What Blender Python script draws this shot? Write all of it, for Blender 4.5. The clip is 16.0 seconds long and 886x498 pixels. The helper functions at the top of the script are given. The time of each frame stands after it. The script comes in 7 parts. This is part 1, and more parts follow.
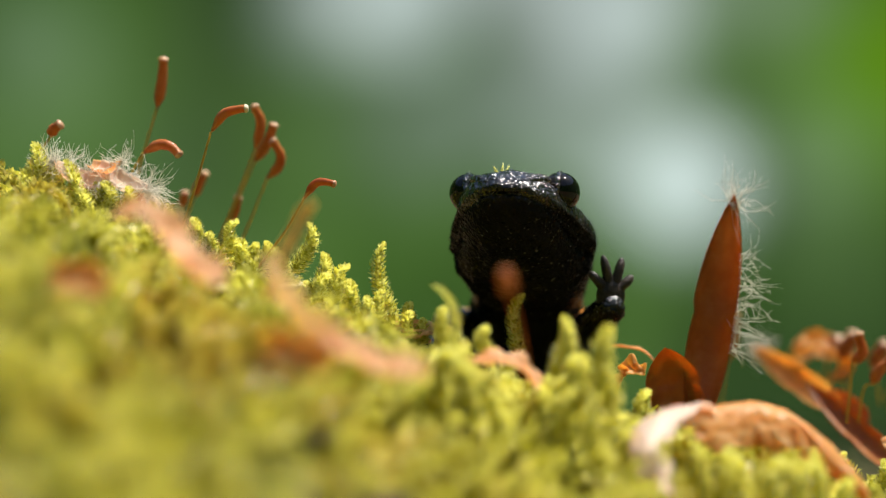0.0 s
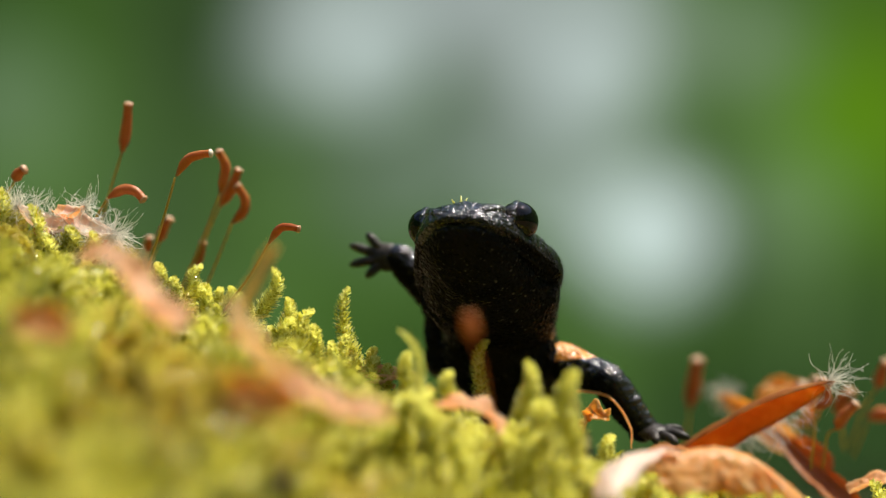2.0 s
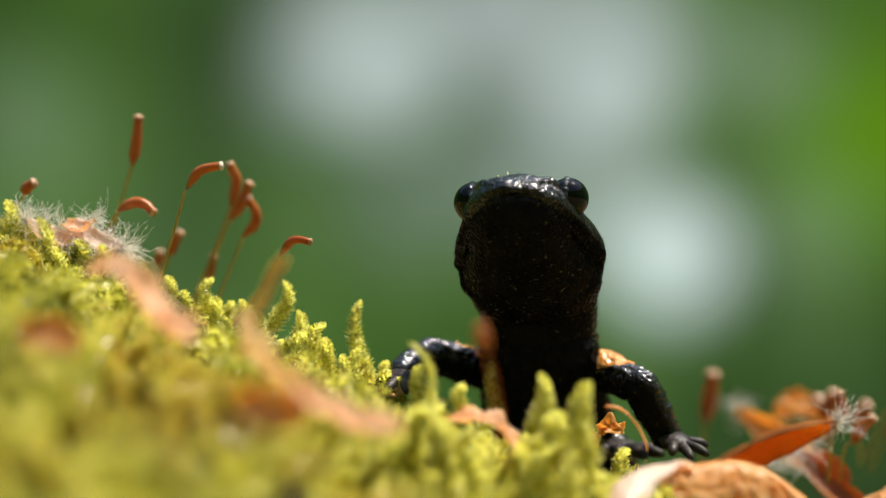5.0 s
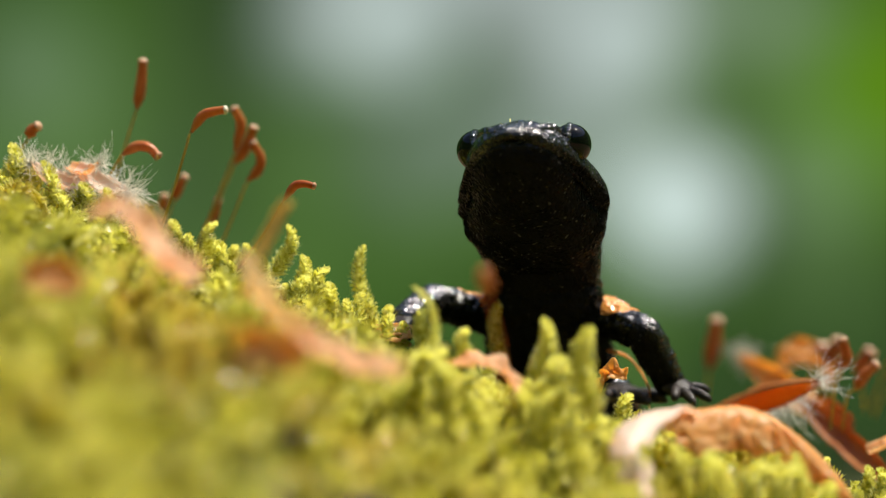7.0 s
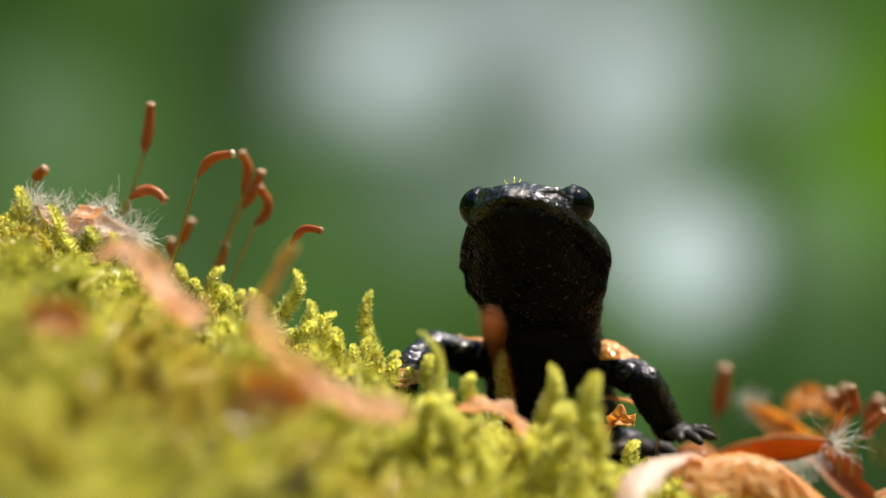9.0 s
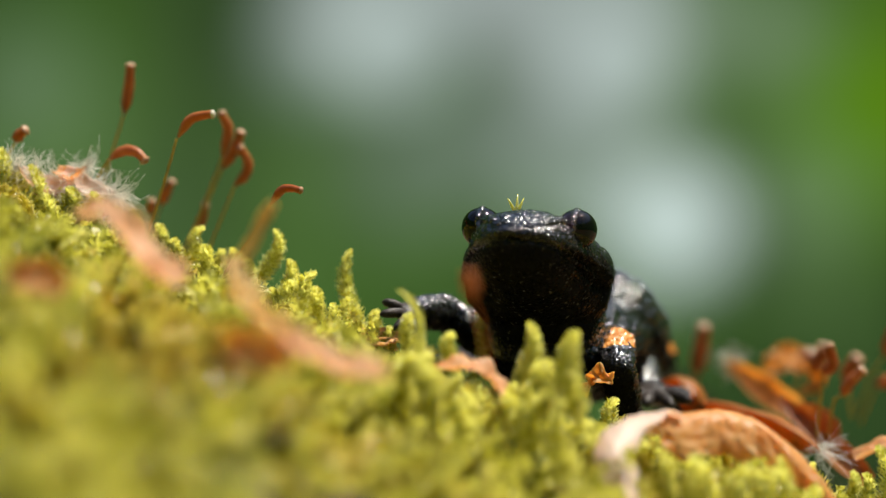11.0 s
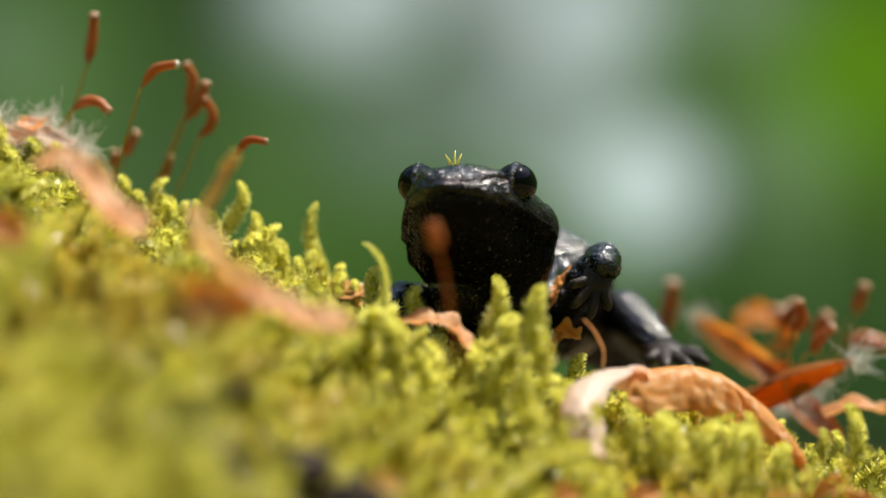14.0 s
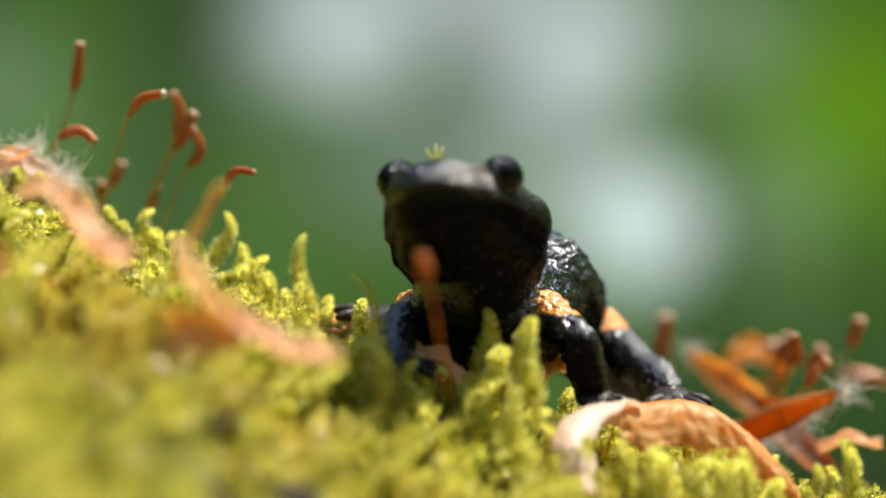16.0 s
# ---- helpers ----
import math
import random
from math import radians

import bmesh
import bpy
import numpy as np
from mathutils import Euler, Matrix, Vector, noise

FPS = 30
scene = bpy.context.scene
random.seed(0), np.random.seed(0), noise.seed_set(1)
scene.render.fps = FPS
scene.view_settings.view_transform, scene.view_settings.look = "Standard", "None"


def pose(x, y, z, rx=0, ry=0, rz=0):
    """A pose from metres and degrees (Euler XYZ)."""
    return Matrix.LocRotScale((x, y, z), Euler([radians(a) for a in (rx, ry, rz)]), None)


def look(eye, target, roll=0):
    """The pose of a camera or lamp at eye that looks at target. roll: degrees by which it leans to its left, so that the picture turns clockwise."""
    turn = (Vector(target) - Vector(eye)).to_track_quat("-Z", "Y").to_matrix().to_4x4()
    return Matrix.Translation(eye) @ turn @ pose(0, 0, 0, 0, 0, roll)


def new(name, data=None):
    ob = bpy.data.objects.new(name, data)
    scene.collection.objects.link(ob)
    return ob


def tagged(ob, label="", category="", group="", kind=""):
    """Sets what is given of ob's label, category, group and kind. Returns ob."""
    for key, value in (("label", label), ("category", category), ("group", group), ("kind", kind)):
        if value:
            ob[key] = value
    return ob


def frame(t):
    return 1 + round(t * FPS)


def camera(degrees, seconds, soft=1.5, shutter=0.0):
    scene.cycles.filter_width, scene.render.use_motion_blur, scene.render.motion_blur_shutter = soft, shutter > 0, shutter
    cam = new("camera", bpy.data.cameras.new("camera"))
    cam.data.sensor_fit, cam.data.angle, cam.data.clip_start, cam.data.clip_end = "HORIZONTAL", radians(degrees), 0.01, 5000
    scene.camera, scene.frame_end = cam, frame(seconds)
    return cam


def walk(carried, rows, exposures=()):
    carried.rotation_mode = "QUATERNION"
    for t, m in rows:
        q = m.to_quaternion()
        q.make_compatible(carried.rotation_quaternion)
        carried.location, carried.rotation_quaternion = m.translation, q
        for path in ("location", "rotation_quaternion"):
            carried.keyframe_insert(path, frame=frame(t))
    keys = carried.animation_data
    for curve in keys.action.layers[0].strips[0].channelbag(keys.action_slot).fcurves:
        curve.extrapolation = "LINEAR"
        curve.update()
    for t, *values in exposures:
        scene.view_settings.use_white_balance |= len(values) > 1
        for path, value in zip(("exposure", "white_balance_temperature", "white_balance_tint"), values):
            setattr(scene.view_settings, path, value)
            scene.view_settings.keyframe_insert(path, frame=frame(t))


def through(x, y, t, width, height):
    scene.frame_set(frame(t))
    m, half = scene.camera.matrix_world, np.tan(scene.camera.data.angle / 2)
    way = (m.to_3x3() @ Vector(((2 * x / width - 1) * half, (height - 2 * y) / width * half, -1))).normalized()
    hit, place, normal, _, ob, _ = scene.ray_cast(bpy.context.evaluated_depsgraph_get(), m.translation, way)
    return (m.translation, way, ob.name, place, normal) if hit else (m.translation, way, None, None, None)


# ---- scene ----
# ---- camera: seconds, eye in millimetres, yaw, pitch and roll in degrees ----
PATH = [
    (0, 0.00, -270.02, -0.00, -0.000, -0.000, -0.00),
    (0.5, 0.09, -269.63, -0.12, -0.126, 0.189, -0.45),
    (1, 0.19, -269.42, -0.25, -0.195, 0.645, -0.15),
    (1.5, 0.28, -269.78, -0.38, -0.198, 1.039, -0.22),
    (2, 0.38, -270.01, -0.50, -0.565, 0.929, 0.07),
    (2.5, 0.47, -269.69, -0.62, -0.581, 0.257, -0.07),
    (3, 0.56, -268.64, -0.75, -0.655, 0.178, 0.05),
    (3.5, 0.66, -268.14, -0.88, -0.463, 0.873, -0.11),
    (4, 0.75, -267.85, -1.00, -0.219, 1.334, -0.01),
    (4.2, 0.79, -267.77, -1.05, -0.133, 1.333, -0.06),
    (6.3, 1.18, -268.02, -1.57, -0.406, 1.231, -0.15),
    (6.5, 1.22, -268.12, -1.63, -0.329, 0.843, -0.08),
    (7, 1.31, -267.83, -1.75, -0.072, 0.432, 0.16),
    (7.5, 1.41, -267.57, -1.88, -0.011, 0.442, 0.39),
    (8, 1.50, -267.17, -2.00, 0.345, 0.807, 0.31),
    (8.2, 1.54, -266.94, -2.05, 0.151, 1.200, 0.48),
    (10.3, 1.93, -267.39, -2.58, 0.155, 1.423, 0.32),
    (10.5, 1.97, -267.57, -2.62, -0.053, 1.326, 0.35),
    (11, 2.06, -268.07, -2.75, -0.154, 0.731, 0.27),
    (11.5, 2.16, -268.25, -2.88, -0.486, 0.073, 0.29),
    (12, 2.25, -267.86, -3.00, -0.611, -0.385, 0.25),
    (12.5, 2.34, -267.43, -3.12, -0.582, -0.967, 0.42),
    (13, 2.44, -266.68, -3.25, -0.699, -0.999, 0.59),
    (13.5, 2.53, -265.54, -3.38, -0.552, -0.234, 0.56),
    (14, 2.62, -265.05, -3.50, -0.652, 0.058, 0.56),
    (14.5, 2.72, -264.44, -3.62, -0.450, -0.099, 0.64),
    (15, 2.81, -262.84, -3.75, -0.166, 0.745, 0.76),
    (15.5, 2.91, -262.43, -3.88, -0.454, 1.391, 0.48),
    (16, 3.00, -261.61, -4.00, -0.758, 0.761, 0.67),
]
cam = camera(16, 16.0, soft=1.1)
cam.data.dof.use_dof = True
cam.data.dof.aperture_fstop = cam.data.lens / 9.5
cam.data.dof.aperture_blades = 0
walk(cam, [(t, pose(x / 1000, y / 1000, z / 1000, 90 + pitch, 0, yaw) @ pose(0, 0, 0, 0, 0, roll))
           for t, x, y, z, yaw, pitch, roll in PATH], exposures=[(0.0, 0.64), (1.5, 0.60), (2.5, 0.58), (3.5, 0.64), (8.0, 0.62), (11.0, 0.50), (12.0, 0.47), (13.0, 0.45), (14.0, 0.55), (15.0, 0.67), (16.0, 0.76)])

# ---- light: a high sun behind the subject, sky through the trees ----
SUN_ELEVATION, SUN_AZIMUTH = 66.0, 66.0      # degrees; azimuth to the right of straight ahead
world = bpy.data.worlds.new("sky")
scene.world = world
world.use_nodes = True
wn, wl = world.node_tree.nodes, world.node_tree.links
sky = wn.new("ShaderNodeTexSky")
sky.sky_type, sky.sun_disc = "NISHITA", False
sky.sun_elevation, sky.sun_rotation = radians(SUN_ELEVATION), radians(SUN_AZIMUTH)
wl.new(sky.outputs["Color"], wn["Background"].inputs["Color"])
wn["Background"].inputs["Strength"].default_value = 0.10
sun = new("sun", bpy.data.lights.new("sun", "SUN"))
sun.data.energy, sun.data.angle, sun.data.color = 5.0, radians(0.53), (1.0, 0.94, 0.83)
sa, se = radians(SUN_AZIMUTH), radians(SUN_ELEVATION)
sun.matrix_basis = look((3 * math.sin(sa) * math.cos(se), 3 * math.cos(sa) * math.cos(se), 3 * math.sin(se)), (0, 0, 0))


# ---- materials ----
def material(name):
    m = bpy.data.materials.new(name)
    m.use_nodes = True
    n, l = m.node_tree.nodes, m.node_tree.links
    return m, n, l, n["Principled BSDF"], n["Material Output"]


def noise_node(n, l, scale, detail=4.0, source="Object"):
    tc = n.new("ShaderNodeTexCoord")
    t = n.new("ShaderNodeTexNoise")
    t.inputs["Scale"].default_value, t.inputs["Detail"].default_value = scale, detail
    l.new(tc.outputs[source], t.inputs["Vector"])
    return t


def ramp(n, l, fac, stops):
    r = n.new("ShaderNodeValToRGB")
    while len(r.color_ramp.elements) < len(stops):
        r.color_ramp.elements.new(0.5)
    for e, (p, c) in zip(r.color_ramp.elements, stops):
        e.position, e.color = p, (*c, 1)
    l.new(fac, r.inputs["Fac"])
    return r.outputs["Color"]


def mixed(n, l, fac, a, b, blend="MIX"):
    m = n.new("ShaderNodeMix")
    m.data_type, m.blend_type = "RGBA", blend
    for socket, v in ((m.inputs["Factor"], fac), (m.inputs["A"], a), (m.inputs["B"], b)):
        if isinstance(v, (int, float)):
            socket.default_value = v
        elif isinstance(v, tuple):
            socket.default_value = (*v, 1)
        else:
            l.new(v, socket)
    return m.outputs["Result"]


def math_node(n, l, op, a, b=None, clamp=False):
    m = n.new("ShaderNodeMath")
    m.operation, m.use_clamp = op, clamp
    for socket, v in zip(m.inputs, (a, b)):
        if isinstance(v, (int, float)):
            socket.default_value = v
        elif v is not None:
            l.new(v, socket)
    return m.outputs[0]


def bumped(n, l, bsdf, height, strength, distance):
    b = n.new("ShaderNodeBump")
    b.inputs["Strength"].default_value, b.inputs["Distance"].default_value = strength, distance
    l.new(height, b.inputs["Height"])
    l.new(b.outputs["Normal"], bsdf.inputs["Normal"])


def leafy(name, stops, translucent, rough=0.5, grain=1500.0, through=None, patches=(), shine=0.5):
    """Thin plant matter: a glossy skin that lets part of the light through."""
    m, n, l, bsdf, out = material(name)
    geo = n.new("ShaderNodeNewGeometry")
    fine = noise_node(n, l, grain, 5.0)
    broad = noise_node(n, l, 210.0, 3.0)
    f = math_node(n, l, "MULTIPLY", geo.outputs["Random Per Island"], 0.36)
    f = math_node(n, l, "ADD", f, math_node(n, l, "MULTIPLY", fine.outputs["Fac"], 0.3))
    f = math_node(n, l, "ADD", f, math_node(n, l, "MULTIPLY", math_node(n, l, "SUBTRACT", broad.outputs["Fac"], 0.2), 0.9), True)
    color = ramp(n, l, f, stops)
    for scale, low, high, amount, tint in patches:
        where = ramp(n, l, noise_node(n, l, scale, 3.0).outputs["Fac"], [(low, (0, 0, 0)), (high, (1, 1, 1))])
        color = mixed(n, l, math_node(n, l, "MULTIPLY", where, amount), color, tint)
    l.new(color, bsdf.inputs["Base Color"])
    bsdf.inputs["Roughness"].default_value = rough
    bsdf.inputs["Specular IOR Level"].default_value = shine
    bumped(n, l, bsdf, fine.outputs["Fac"], 0.7, 0.00016)
    tr = n.new("ShaderNodeBsdfTranslucent")
    l.new(mixed(n, l, 1.0, color, through or (1.0, 0.95, 0.55), "MULTIPLY"), tr.inputs["Color"])
    mix = n.new("ShaderNodeMixShader")
    mix.inputs["Fac"].default_value = translucent
    l.new(bsdf.outputs[0], mix.inputs[1])
    l.new(tr.outputs[0], mix.inputs[2])
    l.new(mix.outputs[0], out.inputs["Surface"])
    return m


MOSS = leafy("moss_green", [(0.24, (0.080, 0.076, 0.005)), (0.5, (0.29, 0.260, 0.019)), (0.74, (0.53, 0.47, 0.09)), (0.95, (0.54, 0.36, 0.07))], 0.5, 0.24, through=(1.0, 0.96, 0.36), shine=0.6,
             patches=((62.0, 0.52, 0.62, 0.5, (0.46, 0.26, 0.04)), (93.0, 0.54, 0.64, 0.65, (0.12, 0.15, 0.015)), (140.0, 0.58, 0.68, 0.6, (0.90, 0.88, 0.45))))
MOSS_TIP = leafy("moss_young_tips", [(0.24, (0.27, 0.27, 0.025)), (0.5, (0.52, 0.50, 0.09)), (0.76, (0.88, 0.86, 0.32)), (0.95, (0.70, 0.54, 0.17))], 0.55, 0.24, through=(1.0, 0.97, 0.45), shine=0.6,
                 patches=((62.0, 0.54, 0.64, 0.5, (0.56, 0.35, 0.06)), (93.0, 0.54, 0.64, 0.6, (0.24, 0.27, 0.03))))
MOSS_FRESH = leafy("moss_fresh", [(0.25, (0.32, 0.31, 0.036)), (0.48, (0.66, 0.63, 0.15)), (0.7, (0.95, 0.94, 0.54))], 0.58, 0.26, through=(1.0, 0.98, 0.45), shine=0.6)
SCALE = leafy("bud_scale_brown", [(0.2, (0.36, 0.115, 0.022)), (0.55, (0.55, 0.21, 0.045)), (0.85, (0.68, 0.36, 0.12))], 0.62, 0.40, 1300.0, through=(1.0, 0.80, 0.45))
DRY = leafy("dry_leaf", [(0.2, (0.66, 0.28, 0.05)), (0.5, (0.84, 0.47, 0.12)), (0.85, (0.90, 0.64, 0.30))], 0.58, 0.42, 700.0, through=(1.0, 0.88, 0.55),
            patches=((330.0, 0.55, 0.66, 0.5, (0.48, 0.19, 0.03)), (170.0, 0.56, 0.68, 0.6, (0.90, 0.70, 0.42))))
PALE = leafy("bleached_dry_leaf", [(0.2, (0.91, 0.66, 0.50)), (0.5, (0.94, 0.77, 0.65)), (0.85, (0.96, 0.88, 0.81))], 0.6, 0.45, 700.0, through=(1.0, 0.92, 0.84))
PINK = leafy("pale_dry_leaf", [(0.2, (0.94, 0.46, 0.12)), (0.5, (0.95, 0.58, 0.26)), (0.85, (0.97, 0.80, 0.60))], 0.62, 0.45, 700.0, through=(1.0, 0.95, 0.86),
             patches=((120.0, 0.54, 0.64, 0.5, (0.96, 0.80, 0.72)),))
STRAW = leafy("bright_dry_leaf", [(0.2, (0.84, 0.46, 0.08)), (0.5, (0.92, 0.66, 0.22)), (0.85, (0.96, 0.82, 0.48))], 0.62, 0.42, 900.0, through=(1.0, 0.95, 0.62),
              patches=((300.0, 0.56, 0.66, 0.5, (0.52, 0.22, 0.03)), (190.0, 0.55, 0.66, 0.6, (0.93, 0.78, 0.52))))
ORANGE = leafy("orange_dry_leaf", [(0.2, (0.78, 0.35, 0.06)), (0.5, (0.92, 0.54, 0.16)), (0.85, (0.97, 0.74, 0.38))], 0.70, 0.42, 900.0, through=(1.0, 0.94, 0.76),
               patches=((300.0, 0.56, 0.66, 0.4, (0.66, 0.30, 0.06)), (190.0, 0.55, 0.66, 0.3, (0.96, 0.80, 0.54))))
CAPSULE = leafy("capsule_red", [(0.25, (0.26, 0.048, 0.012)), (0.55, (0.52, 0.14, 0.032)), (0.85, (0.68, 0.28, 0.08))], 0.36, 0.3, 1500.0, through=(1.0, 0.66, 0.34))
SETA = leafy("seta_amber", [(0.2, (0.40, 0.24, 0.04)), (0.55, (0.56, 0.40, 0.09)), (0.85, (0.66, 0.54, 0.18))], 0.6, 0.35, 1200.0)
LID = leafy("capsule_lid", [(0.2, (0.50, 0.20, 0.09)), (0.8, (0.74, 0.46, 0.28))], 0.3, 0.4)
LID_PALE = leafy("capsule_lid_pale", [(0.2, (0.75, 0.62, 0.42)), (0.8, (0.90, 0.84, 0.68))], 0.3, 0.4)
HAIR = leafy("silky_hair", [(0.2, (0.90, 0.86, 0.80)), (0.8, (0.97, 0.95, 0.92))], 0.55, 0.3, through=(1.0, 0.98, 0.92))


def soil_material():
    m, n, l, bsdf, out = material("mossy_soil")
    a, b = noise_node(n, l, 400.0, 6.0), noise_node(n, l, 60.0, 3.0)
    dark = ramp(n, l, a.outputs["Fac"], [(0.3, (0.035, 0.024, 0.012)), (0.7, (0.12, 0.085, 0.03))])
    l.new(mixed(n, l, b.outputs["Fac"], dark, (0.14, 0.13, 0.025)), bsdf.inputs["Base Color"])
    bsdf.inputs["Roughness"].default_value = 0.9
    bumped(n, l, bsdf, a.outputs["Fac"], 0.8, 0.0006)
    return m


def litter_material():
    m, n, l, bsdf, out = material("forest_litter")
    a, b = noise_node(n, l, 14.0, 8.0), noise_node(n, l, 0.7, 3.0)
    brown = ramp(n, l, a.outputs["Fac"], [(0.3, (0.05, 0.032, 0.016)), (0.7, (0.22, 0.13, 0.055))])
    l.new(mixed(n, l, ramp(n, l, b.outputs["Fac"], [(0.45, (0, 0, 0)), (0.6, (1, 1, 1))]), brown, (0.07, 0.10, 0.025)), bsdf.inputs["Base Color"])
    bsdf.inputs["Roughness"].default_value = 0.9
    bumped(n, l, bsdf, a.outputs["Fac"], 1.0, 0.02)
    return m


def skin_material(name, patch=None, granules=2400.0, relief=0.8, wet=0.8, flecks=0.5, above=-1.6, rise=420.0, film_rough=0.30, depth=0.8):
    """Wet black granular skin; patch: an orange wedge on the limb's upper side, from and to millimetres along it."""
    m, n, l, bsdf, out = material(name)
    tc = n.new("ShaderNodeTexCoord")
    cells = n.new("ShaderNodeTexVoronoi")
    cells.feature = "SMOOTH_F1"
    cells.inputs["Scale"].default_value, cells.inputs["Smoothness"].default_value = granules, 0.35
    l.new(tc.outputs["Object"], cells.inputs["Vector"])
    fine, broad = noise_node(n, l, 2600.0, 4.0), noise_node(n, l, 350.0, 3.0)
    color = ramp(n, l, broad.outputs["Fac"], [(0.3, (0.0050, 0.0048, 0.0048)), (0.75, (0.0130, 0.0115, 0.0100))])
    specks = ramp(n, l, noise_node(n, l, 2100.0, 1.0).outputs["Fac"], [(0.70, (0, 0, 0)), (0.76, (1, 1, 1))])
    color = mixed(n, l, math_node(n, l, "MULTIPLY", specks, flecks), color, (0.16, 0.14, 0.10))
    if patch:
        lo, hi = patch
        sep = n.new("ShaderNodeSeparateXYZ")
        l.new(tc.outputs["Object"], sep.inputs[0])
        wob = math_node(n, l, "MULTIPLY", math_node(n, l, "SUBTRACT", broad.outputs["Fac"], 0.5), 0.004)
        x = math_node(n, l, "ADD", sep.outputs["X"], wob)
        z = math_node(n, l, "ADD", sep.outputs["Z"], wob)
        inside = math_node(n, l, "MULTIPLY", math_node(n, l, "GREATER_THAN", x, lo / 1000), math_node(n, l, "LESS_THAN", x, hi / 1000))
        wedge = math_node(n, l, "ADD", math_node(n, l, "MULTIPLY", x, 0.42), 0.0001)
        inside = math_node(n, l, "MULTIPLY", inside, math_node(n, l, "GREATER_THAN", z, wedge))
        orange = ramp(n, l, fine.outputs["Fac"], [(0.3, (0.62, 0.20, 0.02)), (0.7, (0.85, 0.36, 0.06))])
        color = mixed(n, l, inside, color, orange)
    l.new(color, bsdf.inputs["Base Color"])
    l.new(ramp(n, l, fine.outputs["Fac"], [(0.3, (0.14, 0.14, 0.14)), (0.7, (0.30, 0.30, 0.30))]), bsdf.inputs["Roughness"])
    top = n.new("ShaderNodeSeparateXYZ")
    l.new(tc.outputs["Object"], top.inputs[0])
    # gloss and coat fade out below, keeping the underside dark as shade would
    upper_gloss = math_node(n, l, "MULTIPLY", math_node(n, l, "SUBTRACT", top.outputs["Z"], above / 1000), rise, True)
    l.new(math_node(n, l, "ADD", 0.015, math_node(n, l, "MULTIPLY", upper_gloss, 0.55)), bsdf.inputs["Specular IOR Level"])
    upper_gloss = math_node(n, l, "MULTIPLY", upper_gloss, math_node(n, l, "ADD", 0.35, broad.outputs["Fac"], True))
    l.new(math_node(n, l, "MULTIPLY", upper_gloss, wet), bsdf.inputs["Coat Weight"])
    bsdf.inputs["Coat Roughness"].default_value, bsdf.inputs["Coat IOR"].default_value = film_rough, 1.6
    h = math_node(n, l, "ADD", math_node(n, l, "MULTIPLY", cells.outputs["Distance"], -1.0), math_node(n, l, "MULTIPLY", fine.outputs["Fac"], 0.35))
    bumped(n, l, bsdf, h, relief, depth / granules)
    soft = n.new("ShaderNodeBump")
    soft.inputs["Strength"].default_value, soft.inputs["Distance"].default_value = min(1.0, relief), 0.9 * depth / granules
    l.new(h, soft.inputs["Height"])
    l.new(soft.outputs["Normal"], bsdf.inputs["Coat Normal"])
    return m


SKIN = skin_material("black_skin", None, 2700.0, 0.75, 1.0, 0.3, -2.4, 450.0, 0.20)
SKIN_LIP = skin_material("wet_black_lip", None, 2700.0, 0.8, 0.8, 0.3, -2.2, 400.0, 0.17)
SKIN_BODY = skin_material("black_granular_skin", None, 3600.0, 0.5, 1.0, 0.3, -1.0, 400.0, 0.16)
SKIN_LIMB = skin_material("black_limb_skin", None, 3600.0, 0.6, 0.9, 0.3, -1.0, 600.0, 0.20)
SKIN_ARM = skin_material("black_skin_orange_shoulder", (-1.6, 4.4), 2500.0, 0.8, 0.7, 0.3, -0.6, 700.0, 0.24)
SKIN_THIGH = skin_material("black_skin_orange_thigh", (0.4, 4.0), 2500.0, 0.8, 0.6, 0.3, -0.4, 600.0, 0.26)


def belly_material():
    m, n, l, bsdf, out = material("belly_skin")
    broad, fine = noise_node(n, l, 320.0, 3.0), noise_node(n, l, 2200.0, 4.0)
    l.new(ramp(n, l, broad.outputs["Fac"], [(0.45, (0.010, 0.009, 0.009)), (0.62, (0.10, 0.075, 0.03)), (0.75, (0.45, 0.20, 0.04))]), bsdf.inputs["Base Color"])
    bsdf.inputs["Roughness"].default_value = 0.35
    bumped(n, l, bsdf, fine.outputs["Fac"], 0.6, 0.0002)
    return m


BELLY = belly_material()
SOLE = leafy("foot_skin", [(0.2, (0.010, 0.008, 0.007)), (0.55, (0.028, 0.022, 0.019)), (0.85, (0.07, 0.055, 0.045))], 0.1, 0.42, 2400.0, through=(1.0, 0.7, 0.5), shine=0.22)


def glossy(name, color, rough):
    m, n, l, bsdf, out = material(name)
    f = noise_node(n, l, 900.0, 3.0)
    l.new(mixed(n, l, f.outputs["Fac"], color, tuple(c * 1.8 for c in color)), bsdf.inputs["Base Color"])
    bsdf.inputs["Roughness"].default_value = rough
    return m


EYE = glossy("eye_black", (0.002, 0.002, 0.002), 0.07)
EYE.node_tree.nodes["Principled BSDF"].inputs["Specular IOR Level"].default_value = 0.28


# ---- geometry helpers (millimetres in, metres out) ----
def mesh_object(name, verts, faces, mat, parent=None, label="", smooth=True):
    me = bpy.data.meshes.new(name)
    me.from_pydata([(v[0] / 1000, v[1] / 1000, v[2] / 1000) for v in verts], [], faces)
    me.materials.append(mat)
    if smooth:
        me.shade_smooth()
    ob = new(name, me)
    if parent:
        ob.parent = parent
    if label:
        ob["label"] = label
    return ob


def thing(name, at, label, category, group=""):
    ob = new(name)
    ob.empty_display_size = 0.002
    ob.matrix_basis = pose(at[0] / 1000, at[1] / 1000, at[2] / 1000)
    return tagged(ob, label, category, group)


